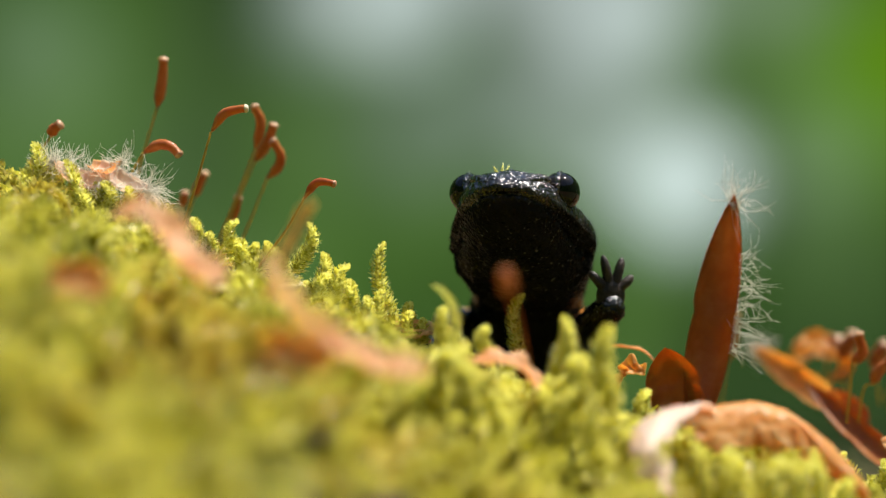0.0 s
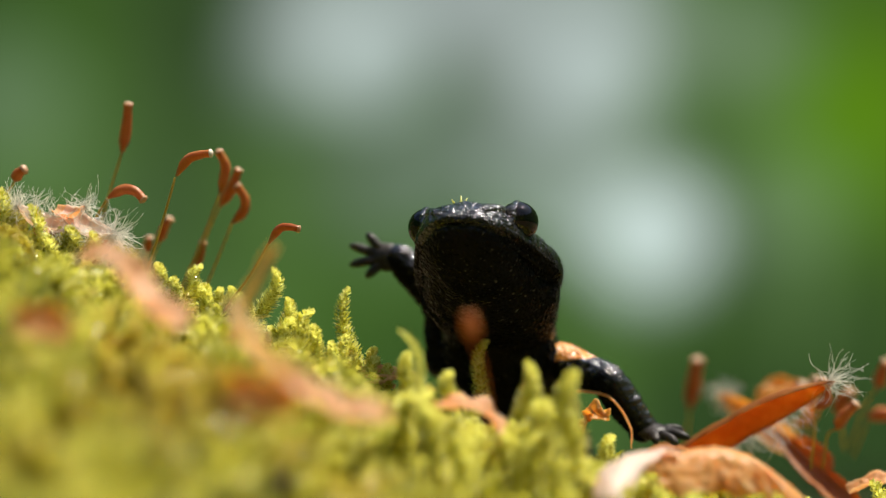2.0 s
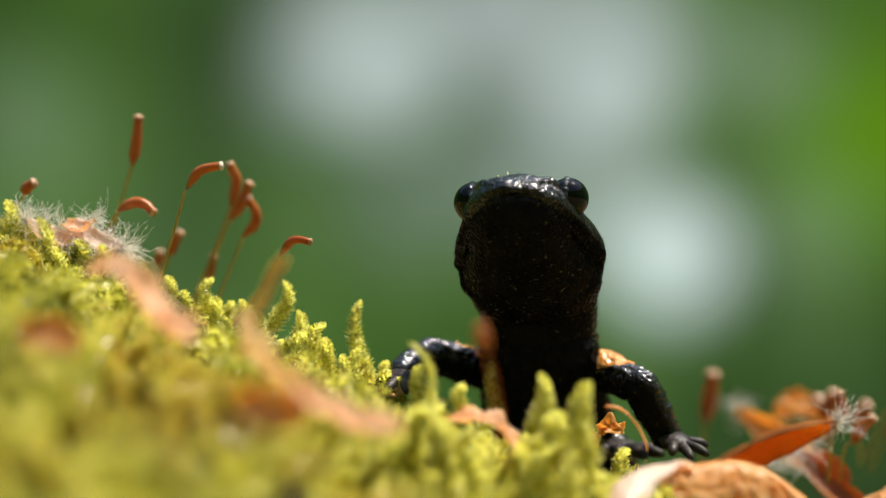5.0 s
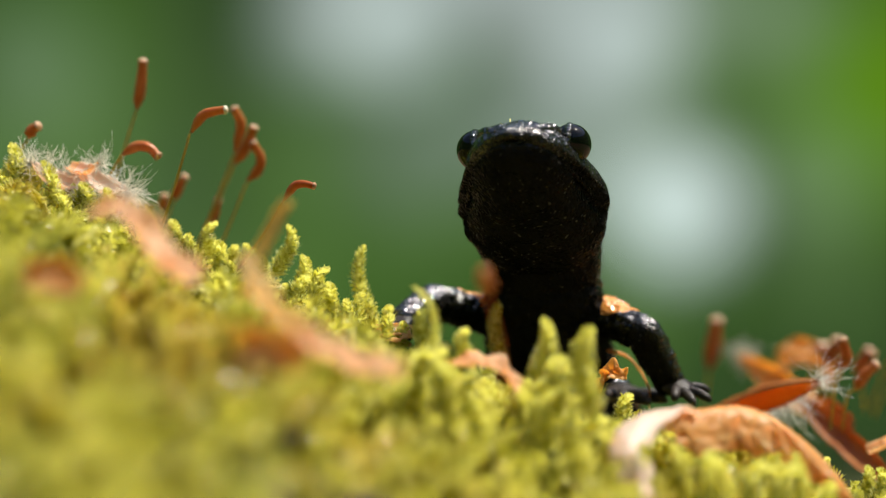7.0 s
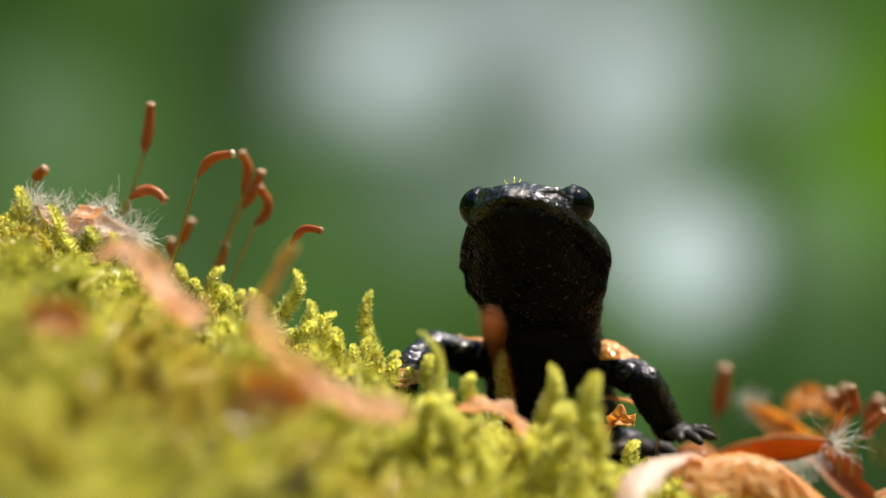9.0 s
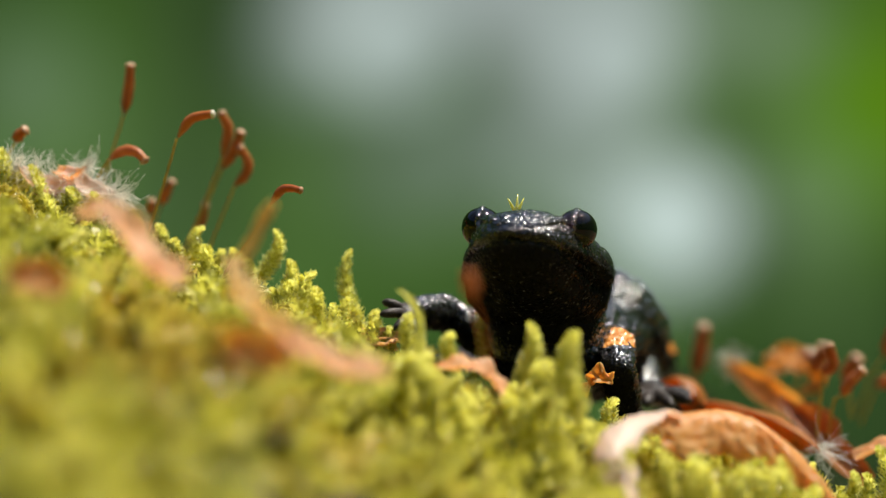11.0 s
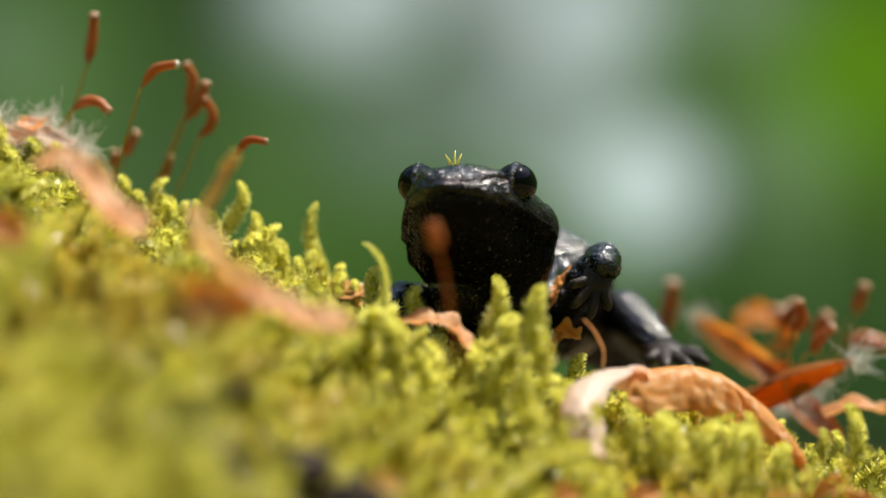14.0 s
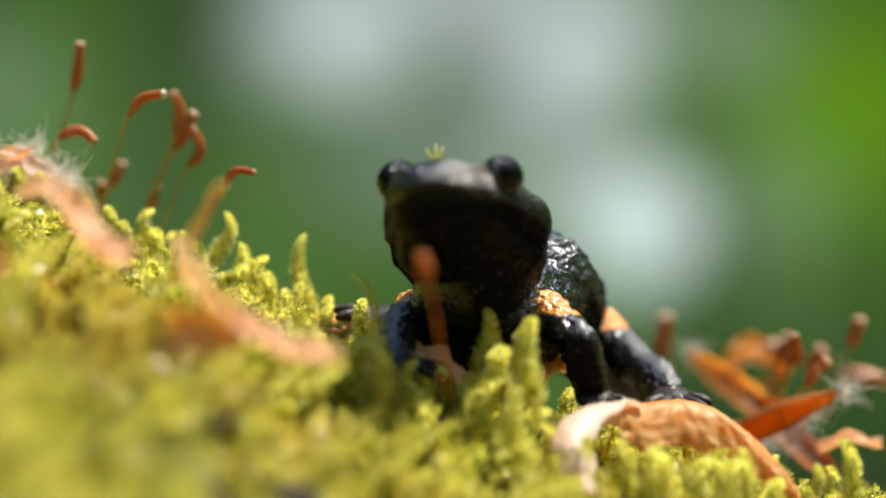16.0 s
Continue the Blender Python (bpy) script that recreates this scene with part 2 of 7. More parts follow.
def spline(points, count):
    """A smooth line of count points through the given ones."""
    p = np.array(points, float)
    if len(p) == 2:
        return p[0] + (p[1] - p[0]) * np.linspace(0, 1, count)[:, None]
    q = np.vstack([2 * p[0] - p[1], p, 2 * p[-1] - p[-2]])
    out = []
    for s in np.linspace(0, len(p) - 1 - 1e-6, count):
        k, u = int(s), s - int(s)
        a, b, c, d = q[k:k + 4]
        out.append(0.5 * (2 * b + (c - a) * u + (2 * a - 5 * b + 4 * c - d) * u ** 2 + (3 * b - a - 3 * c + d) * u ** 3))
    return np.array(out)


def frames_along(line):
    """Tangent and two side directions at each point of a line."""
    t = np.gradient(line, axis=0)
    t /= np.linalg.norm(t, axis=1)[:, None] + 1e-12
    up = np.array([0.3, -0.9, 0.25]) if abs(t[0][1]) < 0.8 else np.array([1.0, 0.1, 0.2])
    a = np.cross(t, up)
    a /= np.linalg.norm(a, axis=1)[:, None] + 1e-12
    return t, a, np.cross(a, t)


def tube(line, radii, sides=8):
    """Vertices and faces of a closed tube along a line."""
    line = np.array(line, float)
    radii = np.broadcast_to(radii, (len(line),))
    _, a, b = frames_along(line)
    ang = np.arange(sides) * 2 * np.pi / sides
    ring = np.cos(ang)[None, :, None] * a[:, None] + np.sin(ang)[None, :, None] * b[:, None]
    v = (line[:, None] + ring * radii[:, None, None]).reshape(-1, 3)
    f = [(k * sides + j, k * sides + (j + 1) % sides, (k + 1) * sides + (j + 1) % sides, (k + 1) * sides + j)
         for k in range(len(line) - 1) for j in range(sides)]
    f += [tuple(range(sides))[::-1], tuple(range((len(line) - 1) * sides, len(line) * sides))]
    return v, f


def joined(pieces):
    v, f, n = [], [], 0
    for pv, pf in pieces:
        v.append(np.asarray(pv))
        f += [tuple(i + n for i in face) for face in pf]
        n += len(pv)
    return np.vstack(v), f


def ellipsoid(center, radii, nu=20, nv=12):
    v, f = [(0, 0, 1.0)], []
    for j in range(1, nv):
        for i in range(nu):
            a, b = 2 * np.pi * i / nu, np.pi * j / nv
            v.append((np.sin(b) * np.cos(a), np.sin(b) * np.sin(a), np.cos(b)))
    v.append((0, 0, -1.0))
    for i in range(nu):
        f.append((0, 1 + i, 1 + (i + 1) % nu))
        for j in range(nv - 2):
            p = 1 + j * nu
            f.append((p + i, p + nu + i, p + nu + (i + 1) % nu, p + (i + 1) % nu))
        p = 1 + (nv - 2) * nu
        f.append((p + i, len(v) - 1, p + (i + 1) % nu))
    return np.array(v) * radii + center, f


# ---- the mossy mound ----
RIDGE_X = (-60, -36, -31, -26, -20, -15, -9, -5, 2, 8, 15, 20, 27, 34, 40, 60)
RIDGE_Z = (12.6, 6.8, 6.0, 3.6, -0.2, -2.3, -5.0, -7.0, -9.6, -11.8, -14.3, -16.6, -18.4, -19.6, -20.4, -24)


def moss_top(x, y):
    """Height of the moss carpet's surface."""
    z = np.interp(x, RIDGE_X, RIDGE_Z)
    v = np.maximum(-np.asarray(y, float), 0)
    z = z - (17.0 + 22.0 * np.clip((np.asarray(x) + 10) / 15, 0, 1)) * (np.maximum(v - 8, 0) / 82) ** 2 - 9.0 * (np.maximum(np.asarray(y) - 3, 0) / 18) ** 2
    z = z + 2.6 * np.exp(-((np.asarray(x) - 24) / 8) ** 2 - ((np.asarray(y) + 20) / 14) ** 2)
    z = z - 2.6 * (1 - np.exp(-v / 7)) * np.clip((-14 - np.asarray(x)) / 12, 0, 1)
    return z + 0.7 * np.sin(x * 0.31 + 1) * np.sin(y * 0.37) + 0.5 * np.sin(x * 0.83 + y * 0.6)


def build_mound():
    xs = np.concatenate([[-900, -500, -250, -120], np.linspace(-60, 60, 81), [120, 250, 500, 900]])
    ys = np.concatenate([[-200, -160], np.linspace(-135, 45, 121), [70, 110, 200, 400]])
    v, f = [], []
    for y in ys:
        for x in xs:
            xc, yc = float(np.clip(x, -60, 60)), float(np.clip(y, -135, 40))
            z = moss_top(xc, yc) - 4.2 - 0.35 * abs(x - xc) - 0.8 * abs(y - yc)
            z += 0.6 * noise.noise((x * 0.25, y * 0.25, 3.0))
            v.append((x, y, max(z, -420)))
    nx = len(xs)
    for j in range(len(ys) - 1):
        for i in range(nx - 1):
            p = j * nx + i
            f.append((p, p + 1, p + nx + 1, p + nx))
    return tagged(mesh_object("moss_mound", v, f, soil_material()), "dark earthy mound under the moss carpet", "mound", kind="structure")


build_mound()


def build_floor():
    v, f, n = [], [], 40
    edges = [-300, -120, -60, -30, -16, -10, -6, -4, -2.5, -1.5, -0.8, -0.3, 0.3, 0.8, 1.5, 2.5, 4, 6, 10, 16, 30, 60, 120, 300]
    for y in edges:
        for x in edges:
            v.append((x * 1000, y * 1000, -400 + 60 * noise.noise((x * 0.8, y * 0.8, 0))))
    n = len(edges)
    for j in range(n - 1):
        for i in range(n - 1):
            f.append((j * n + i, j * n + i + 1, (j + 1) * n + i + 1, (j + 1) * n + i))
    return tagged(mesh_object("ground", v, f, litter_material()), "brown leaf litter on the forest floor", "ground", kind="structure")


build_floor()


def build_backdrop():
    """Glowing ring painted as distant sunlit woodland, far out of focus: greens with gaps of bright sky."""
    v, f, n = [], [], 73
    # full circle: the unseen part also cuts sky light on the face
    for k in range(n):
        a = radians(360 * k / (n - 1))
        for z in (-450, 900, 3600):
            v.append((6000 * math.sin(a), 6000 * math.cos(a), z))
    for k in range(n - 1):
        for j in range(2):
            p = k * 3 + j
            f.append((p, p + 3, p + 4, p + 1))
    m, nn, l, bsdf, out = material("glowing_woodland")
    tc = nn.new("ShaderNodeTexCoord")
    sep = nn.new("ShaderNodeSeparateXYZ")
    l.new(tc.outputs["Object"], sep.inputs[0])
    big = noise_node(nn, l, 2.2, 3.0)
    mp = nn.new("ShaderNodeMapping")
    mp.inputs["Scale"].default_value = (7.0, 7.0, 1.2)
    l.new(tc.outputs["Object"], mp.inputs["Vector"])
    trunks = nn.new("ShaderNodeTexNoise")
    trunks.inputs["Scale"].default_value, trunks.inputs["Detail"].default_value = 0.9, 2.0
    l.new(mp.outputs[0], trunks.inputs["Vector"])
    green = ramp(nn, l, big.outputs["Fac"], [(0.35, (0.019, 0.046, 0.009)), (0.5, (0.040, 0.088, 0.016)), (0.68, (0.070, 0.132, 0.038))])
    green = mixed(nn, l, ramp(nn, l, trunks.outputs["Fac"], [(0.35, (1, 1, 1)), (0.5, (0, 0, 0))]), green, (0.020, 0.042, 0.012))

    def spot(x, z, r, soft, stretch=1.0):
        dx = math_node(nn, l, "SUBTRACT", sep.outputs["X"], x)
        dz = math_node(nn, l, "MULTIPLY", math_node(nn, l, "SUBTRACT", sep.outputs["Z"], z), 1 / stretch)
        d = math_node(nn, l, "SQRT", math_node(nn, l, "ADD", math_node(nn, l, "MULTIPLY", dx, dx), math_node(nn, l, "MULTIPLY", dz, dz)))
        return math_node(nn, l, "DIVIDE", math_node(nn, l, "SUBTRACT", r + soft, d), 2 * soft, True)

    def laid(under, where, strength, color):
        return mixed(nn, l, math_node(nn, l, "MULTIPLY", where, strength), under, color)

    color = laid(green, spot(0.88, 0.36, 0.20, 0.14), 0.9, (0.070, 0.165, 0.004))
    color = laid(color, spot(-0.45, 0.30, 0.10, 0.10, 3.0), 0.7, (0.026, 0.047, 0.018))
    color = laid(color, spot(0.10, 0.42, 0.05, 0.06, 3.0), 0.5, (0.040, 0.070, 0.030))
    for x, z, r, soft, strength, stretch in PAINTED_SKY_GAPS:
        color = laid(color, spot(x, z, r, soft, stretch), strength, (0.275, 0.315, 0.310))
    # painted bright spots, which the lens blurs into pale discs
    for x, z, r, soft, bright in PAINTED_SKY_HOLES:
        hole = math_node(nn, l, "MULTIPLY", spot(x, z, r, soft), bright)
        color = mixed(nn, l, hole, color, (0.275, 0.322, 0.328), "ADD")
    # the painted colour is given off as light, not lit by the sun
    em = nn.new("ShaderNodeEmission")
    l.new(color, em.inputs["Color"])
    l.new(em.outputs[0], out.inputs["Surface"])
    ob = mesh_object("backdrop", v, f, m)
    return tagged(ob, "glowing backdrop painted as blurred green woodland with gaps of bright sky", "woodland", kind="structure")


PAINTED_SKY_GAPS = ((-0.14, 0.56, 0.16, 0.07, 0.75, 1.0), (0.32, 0.55, 0.19, 0.07, 0.72, 1.0), (0.10, 0.62, 0.12, 0.07, 0.8, 1.0),
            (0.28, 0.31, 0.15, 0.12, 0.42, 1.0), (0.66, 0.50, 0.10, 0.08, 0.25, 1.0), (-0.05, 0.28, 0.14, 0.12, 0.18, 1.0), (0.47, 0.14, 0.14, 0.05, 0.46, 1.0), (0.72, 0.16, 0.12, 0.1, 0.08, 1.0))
PAINTED_SKY_HOLES = ((0.47, 0.13, 0.115, 0.03, 0.88), (-0.80, 0.40, 0.130, 0.01, 0.10), (0.36, 0.45, 0.12, 0.01, 0.32), (-0.08, 0.48, 0.12, 0.01, 0.34), (-0.27, 0.45, 0.10, 0.01, 0.15),
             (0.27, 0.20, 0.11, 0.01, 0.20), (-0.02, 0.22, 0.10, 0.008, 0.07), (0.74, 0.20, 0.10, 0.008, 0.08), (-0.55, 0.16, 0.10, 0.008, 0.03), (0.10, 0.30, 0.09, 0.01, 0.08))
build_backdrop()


# ---- trees far behind ----
BARK, bn, bl, bbsdf, bout = material("bark")
bnoise = noise_node(bn, bl, 30.0, 6.0)
bl.new(ramp(bn, bl, bnoise.outputs["Fac"], [(0.3, (0.03, 0.026, 0.02)), (0.7, (0.10, 0.085, 0.065))]), bbsdf.inputs["Base Color"])
bbsdf.inputs["Roughness"].default_value = 0.9
bumped(bn, bl, bbsdf, bnoise.outputs["Fac"], 0.8, 0.01)
FOLIAGE = leafy("beech_leaves", [(0.2, (0.045, 0.09, 0.015)), (0.55, (0.07, 0.14, 0.02)), (0.9, (0.11, 0.19, 0.03))], 0.45, 0.4, 20.0)


def tree(x, y, height, r, seed, crown_from):
    """A slim beech: a tapered trunk, bare limbs and a crown of many separate leaves (metres)."""
    rng = np.random.default_rng(seed)
    ob = thing("beech_tree", (x * 1000, y * 1000, -420), "slim grey beech tree with green leaves, far out of focus", "tree", "trees behind the mound")
    h = height * 1000
    lean = rng.normal(0, 0.03, 2)
    trunk = np.array([(lean[0] * u * h, lean[1] * u * h, u * h) for u in np.linspace(0, 1, 12)])
    trunk[1:-1, :2] += rng.normal(0, 12, (10, 2))
    mesh_object("trunk", *tube(trunk, r * 1000 * np.linspace(1.15, 0.25, 12), 14), BARK, ob)
    leaves, faces = [], []
    for k in range(7):
        s = rng.uniform(crown_from, 0.92)
        root = np.array([np.interp(s * h, trunk[:, 2], trunk[:, c]) for c in range(3)])
        a, size = rng.uniform(0, 2 * np.pi), rng.uniform(0.5, 1.0) * 900
        end = root + np.array([math.cos(a) * size, math.sin(a) * size, size * rng.uniform(0.1, 0.6)])
        line = spline([root, (root + end) / 2 + rng.normal(0, 60, 3), end], 9)
        mesh_object("limb", *tube(line, r * 1000 * np.linspace(0.35, 0.05, 9), 7), BARK, ob)
        for _ in range(190):
            c = line[rng.integers(2, 9)] + rng.normal(0, 150, 3)
            d, e = rng.normal(0, 1, 3), rng.normal(0, 1, 3)
            d /= np.linalg.norm(d)
            e -= d * (e @ d)
            e /= np.linalg.norm(e)
            q, n = len(leaves), np.cross(d, e) * 8
            leaves += [c, c + d * 32 + e * 20 + n, c + d * 70, c + d * 32 - e * 20 + n]
            faces += [(q, q + 1, q + 2), (q, q + 2, q + 3)]
    mesh_object("crown", leaves, faces, FOLIAGE, ob, smooth=False)
    return ob


for k, (x, y, height, r, crown_from) in enumerate(((-1.35, 5.3, 5.2, 0.05, 0.5), (-1.5, 3.9, 5.5, 0.09, 0.45), (1.7, 4.4, 4.8, 0.08, 0.4),
                                                   (-3.2, 1.2, 5.0, 0.10, 0.4), (-2.6, -2.4, 5.4, 0.09, 0.4), (3.4, -2.8, 5.2, 0.10, 0.45), (0.6, -4.2, 5.0, 0.08, 0.4))):
    tree(x, y, height, r, 40 + k, crown_from)


# ---- moss shoots ----
def shoot(length, radius, bend, leaves, rng, hook=1.0, fine=True, taper=0.42):
    """A leafy moss stem from the origin upwards: a stalk sheathed in small overlapping hooded leaves, its tip curling over."""
    n = 12
    u = np.linspace(0, 1, n)
    ang = bend * u + hook * np.clip((u - 0.45) / 0.55, 0, 1) ** 1.4
    step = np.stack([np.sin(ang), 0 * ang, np.cos(ang)], 1) * length / (n - 1)
    line = np.vstack([[0, 0, 0], np.cumsum(step, 0)[:-1]])
    body = radius * np.sqrt(np.clip(1.03 - u ** 5, 0.05, 1)) * (0.75 + 0.25 * np.clip(u / 0.3, 0, 1)) * (1.08 - taper * u)
    pieces = [tube(line, body * 0.45, 5)] if fine else [tube(line[::3], body[::3] * 0.5, 4)]
    t, a, b = frames_along(line)
    v, f = [], []
    for k in range(leaves):
        s = 0.10 + 0.88 * k / (leaves - 1)
        g = s * (n - 1)
        j = min(int(g), n - 2)
        p = line[j] + (line[j + 1] - line[j]) * (g - j)
        turn = k * 2.39996 + rng.uniform(-0.3, 0.3)
        side = np.cos(turn) * a[j] + np.sin(turn) * b[j]
        axis, wide = t[j], np.cross(t[j], side)
        r = body[j] + (body[j + 1] - body[j]) * (g - j)
        size = (0.30 * radius + 0.42 * r) * rng.uniform(0.75, 1.25) * (0.66 if fine else 1.0)
        q, w = len(v), 0.40 * size
        root = p + side * 0.42 * r
        mid = p + side * 0.88 * r * rng.uniform(0.9, 1.15) + axis * 0.42 * size
        lean = wide * rng.uniform(-0.25, 0.25) * size
        if fine:
            top = p + side * 1.16 * r * rng.uniform(0.85, 1.25) + axis * 0.85 * size + lean * 0.6
            tip = p + side * rng.uniform(0.95, 1.75) * r + axis * 1.15 * size + lean
            v += [root, mid + wide * w - side * 0.16 * size, mid + side * 0.06 * size, mid - wide * w - side * 0.16 * size,
                  top + wide * 0.85 * w - side * 0.14 * size, top - wide * 0.85 * w - side * 0.14 * size, tip]
            f += [(q, q + 1, q + 2), (q, q + 2, q + 3), (q + 1, q + 4, q + 2), (q + 2, q + 5, q + 3), (q + 2, q + 4, q + 5), (q + 4, q + 6, q + 5)]
        else:
            tip = p + side * rng.uniform(0.85, 1.2) * r + axis * 1.1 * size + lean
            v += [root, mid + wide * w - side * 0.18 * size, tip, mid - wide * w - side * 0.18 * size]
            f += [(q, q + 1, q + 2), (q, q + 2, q + 3)]
    pieces.append((np.array(v), f))
    return joined(pieces)


def triangles(faces):
    out = []
    for f in faces:
        out += [(f[0], f[k], f[k + 1]) for k in range(1, len(f) - 1)]
    return np.array(out)


def build_carpet():
    """The carpet of moss over the mound, as one mass of leafy shoots."""
    rng = np.random.default_rng(5)
    protos = []
    for k in range(20):
        pv, pf = shoot(rng.uniform(5.5, 8.0), rng.uniform(0.7, 1.1), rng.uniform(0.0, 0.5), 108 if k < 10 else 60, rng, rng.uniform(0.7, 2.3), k < 10)
        protos.append((pv, triangles(pf)))
    tips = [(pv[pt].mean(1)[:, 2] > 0.70 * pv[:, 2].max()).astype(np.int32) for pv, pt in protos]
    verts, tris, young, base = [], [], [], 0
    count = 0
    while count < CARPET:
        x, y = rng.uniform(-52, 52), rng.uniform(-125, 24)
        if abs(x) > 48 + 0.16 * y:
            continue
        hole = any((x - hx) ** 2 + (y - hy) ** 2 < hr ** 2 for hx, hy, hr in HOLES)
        if hole or (y < -14 and rng.random() < 0.34) or (y > 3 and -2 < x < 16 and rng.random() < 0.8):
            continue
        kind = rng.integers(10) + (0 if y > -20 else 10)
        pv, pt = protos[kind]
        s = rng.uniform(0.85, 1.35) * (0.8 if y > 2 else 1.0 + 0.4 * np.clip((-y - 12) / 20, 0, 1))
        turn = rng.uniform(0, 2 * np.pi)
        tilt, way = rng.uniform(0, 0.55), rng.uniform(0, 2 * np.pi)
        m = np.array(Matrix.Rotation(tilt, 3, Vector((math.cos(way), math.sin(way), 0))) @ Matrix.Rotation(turn, 3, "Z")) * s
        z = float(moss_top(x, y)) - 6.2 * s + rng.uniform(-3.4, 0.7) + 1.8 * noise.noise((x * 0.22, y * 0.14, 3.0))
        verts.append(pv @ m.T + (x, y, z))
        tris.append(pt + base)
        young.append(tips[kind])
        base += len(pv)
        count += 1
    v, t = np.vstack(verts) / 1000, np.vstack(tris)
    me = bpy.data.meshes.new("moss_carpet")
    me.vertices.add(len(v))
    me.vertices.foreach_set("co", v.ravel())
    me.loops.add(len(t) * 3)
    me.loops.foreach_set("vertex_index", t.ravel().astype(np.int32))
    me.polygons.add(len(t))
    me.polygons.foreach_set("loop_start", np.arange(0, len(t) * 3, 3, dtype=np.int32))
    me.update(calc_edges=True)
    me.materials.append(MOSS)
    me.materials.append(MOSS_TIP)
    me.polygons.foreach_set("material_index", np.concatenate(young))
    ob = new("moss_carpet", me)
    return tagged(ob, "dense yellow-green sunlit moss carpet on a sloping mound", "moss", kind="stuff")


CARPET = 5200
HOLES = ((-4.2, -59.5, 4.4), (-0.3, -58.5, 5.5), (-1.9, -59.5, 4.0), (-8.3, -59.5, 2.0))
build_carpet()


def moss_shoot(base, tip, radius=0.8, leaves=210, seed=1, mat=None, bend=0.15):
    """One large moss shoot from base to tip."""
    rng = np.random.default_rng(seed)
    base, tip = Vector(base), Vector(tip)
    d = tip - base
    v, f = shoot(d.length * 1.06, radius, bend, int(leaves * 1.35), rng, rng.uniform(0.8, 2.1), True, 0.46)
    ob = mesh_object("moss_shoot", v, f, mat or MOSS_FRESH, smooth=False)
    ob.matrix_basis = Matrix.Translation(base / 1000) @ d.to_track_quat("Z", "X").to_matrix().to_4x4()
    return tagged(ob, "leafy yellow-green moss shoot with a curled tip", "moss shoot", "moss shoots on the ridge")


moss_shoot((-13.3, 0.2, -2.5), (-10.1, -0.5, 1.6), 0.75, 210, 1, bend=0.12)
moss_shoot((-6.0, 0.2, -7.0), (-10.6, -0.5, -1.2), 0.85, 210, 2, bend=-0.15)
moss_shoot((-3.3, 1.2, -8.3), (-7.1, 0.5, -0.2), 0.85, 210, 3, bend=0.20)
moss_shoot((-17.0, 0.2, -1.7), (-19.1, -0.5, 2.3), 0.70, 210, 4, bend=0.05)
moss_shoot((-15.6, 1.2, -1.7), (-16.6, 0.5, 0.3), 0.60, 210, 5, bend=0.12)
moss_shoot((-34.8, -0.8, 3.3), (-34.3, -1.5, 9.0), 0.80, 210, 6, bend=-0.15)
moss_shoot((-33.5, 0.2, 3.4), (-33.1, -0.5, 7.7), 0.70, 210, 7, bend=0.20)
moss_shoot((-31.8, -1.8, 0.3), (-30.7, -2.5, 7.4), 0.85, 210, 8, bend=0.05)
moss_shoot((-30.8, -2.8, 0.4), (-29.4, -3.5, 5.0), 0.75, 210, 9, bend=0.12)
moss_shoot((-29.1, -1.8, 1.5), (-27.9, -2.5, 5.7), 0.75, 210, 10, bend=-0.15)
moss_shoot((-27.2, -1.8, 1.5), (-26.0, -2.5, 5.0), 0.70, 210, 11, bend=0.20)
moss_shoot((-35.5, -1.8, 1.1), (-35.5, -2.5, 6.8), 0.80, 210, 12, bend=0.05)
moss_shoot((-32.3, -2.8, 1.0), (-32.0, -3.5, 5.2), 0.70, 210, 13, bend=0.12)
moss_shoot((-30.3, 0.2, 2.9), (-29.2, -0.5, 5.5), 0.60, 210, 14, bend=-0.15)
moss_shoot((-25.4, -0.8, 1.6), (-24.3, -1.5, 3.7), 0.65, 210, 15, bend=0.20)
moss_shoot((-23.4, -0.8, 0.6), (-22.7, -1.5, 2.9), 0.60, 210, 16, bend=0.05)
moss_shoot((-21.8, -0.8, 0.1), (-20.6, -1.5, 2.4), 0.65, 210, 17, bend=0.12)
moss_shoot((-20.1, -1.8, -1.1), (-19.7, -2.5, 1.2), 0.65, 210, 18, bend=-0.15)
moss_shoot((-16.3, -0.8, -2.3), (-14.2, -1.5, 0.1), 0.70, 210, 19, bend=0.20)
moss_shoot((-12.7, -1.8, -5.3), (-11.2, -2.5, -3.1), 0.75, 210, 20, bend=0.05)
moss_shoot((-7.7, -2.8, -7.8), (-5.2, -3.5, -5.9), 0.70, 210, 21, bend=0.12)
moss_shoot((-11.4, -1.8, -4.9), (-9.6, -2.5, -0.6), 0.70, 210, 22, bend=-0.15)
moss_shoot((-8.7, -2.8, -7.0), (-9.8, -3.5, -1.1), 0.75, 210, 23, bend=0.20)
moss_shoot((-7.9, -1.8, -7.1), (-7.6, -2.5, -2.7), 0.70, 210, 24, bend=0.05)
moss_shoot((-14.2, -2.8, -3.7), (-13.1, -3.5, -0.5), 0.70, 210, 25, bend=0.12)
moss_shoot((-4.6, -1.8, -8.6), (-5.9, -2.5, -3.6), 0.75, 210, 26, bend=-0.15)
moss_shoot((-9.9, -3.8, -5.9), (-10.8, -4.5, -2.1), 0.70, 210, 27, bend=0.20)
moss_shoot((-2.5, -2.8, -8.6), (-3.5, -3.5, -5.4), 0.70, 210, 28, bend=0.05)
moss_shoot((-2.4, -2.8, -8.6), (-1.3, -3.5, -6.2), 0.70, 210, 29, bend=0.12)
moss_shoot((-6.7, -3.8, -7.7), (-6.2, -4.5, -4.2), 0.70, 210, 30, bend=-0.15)
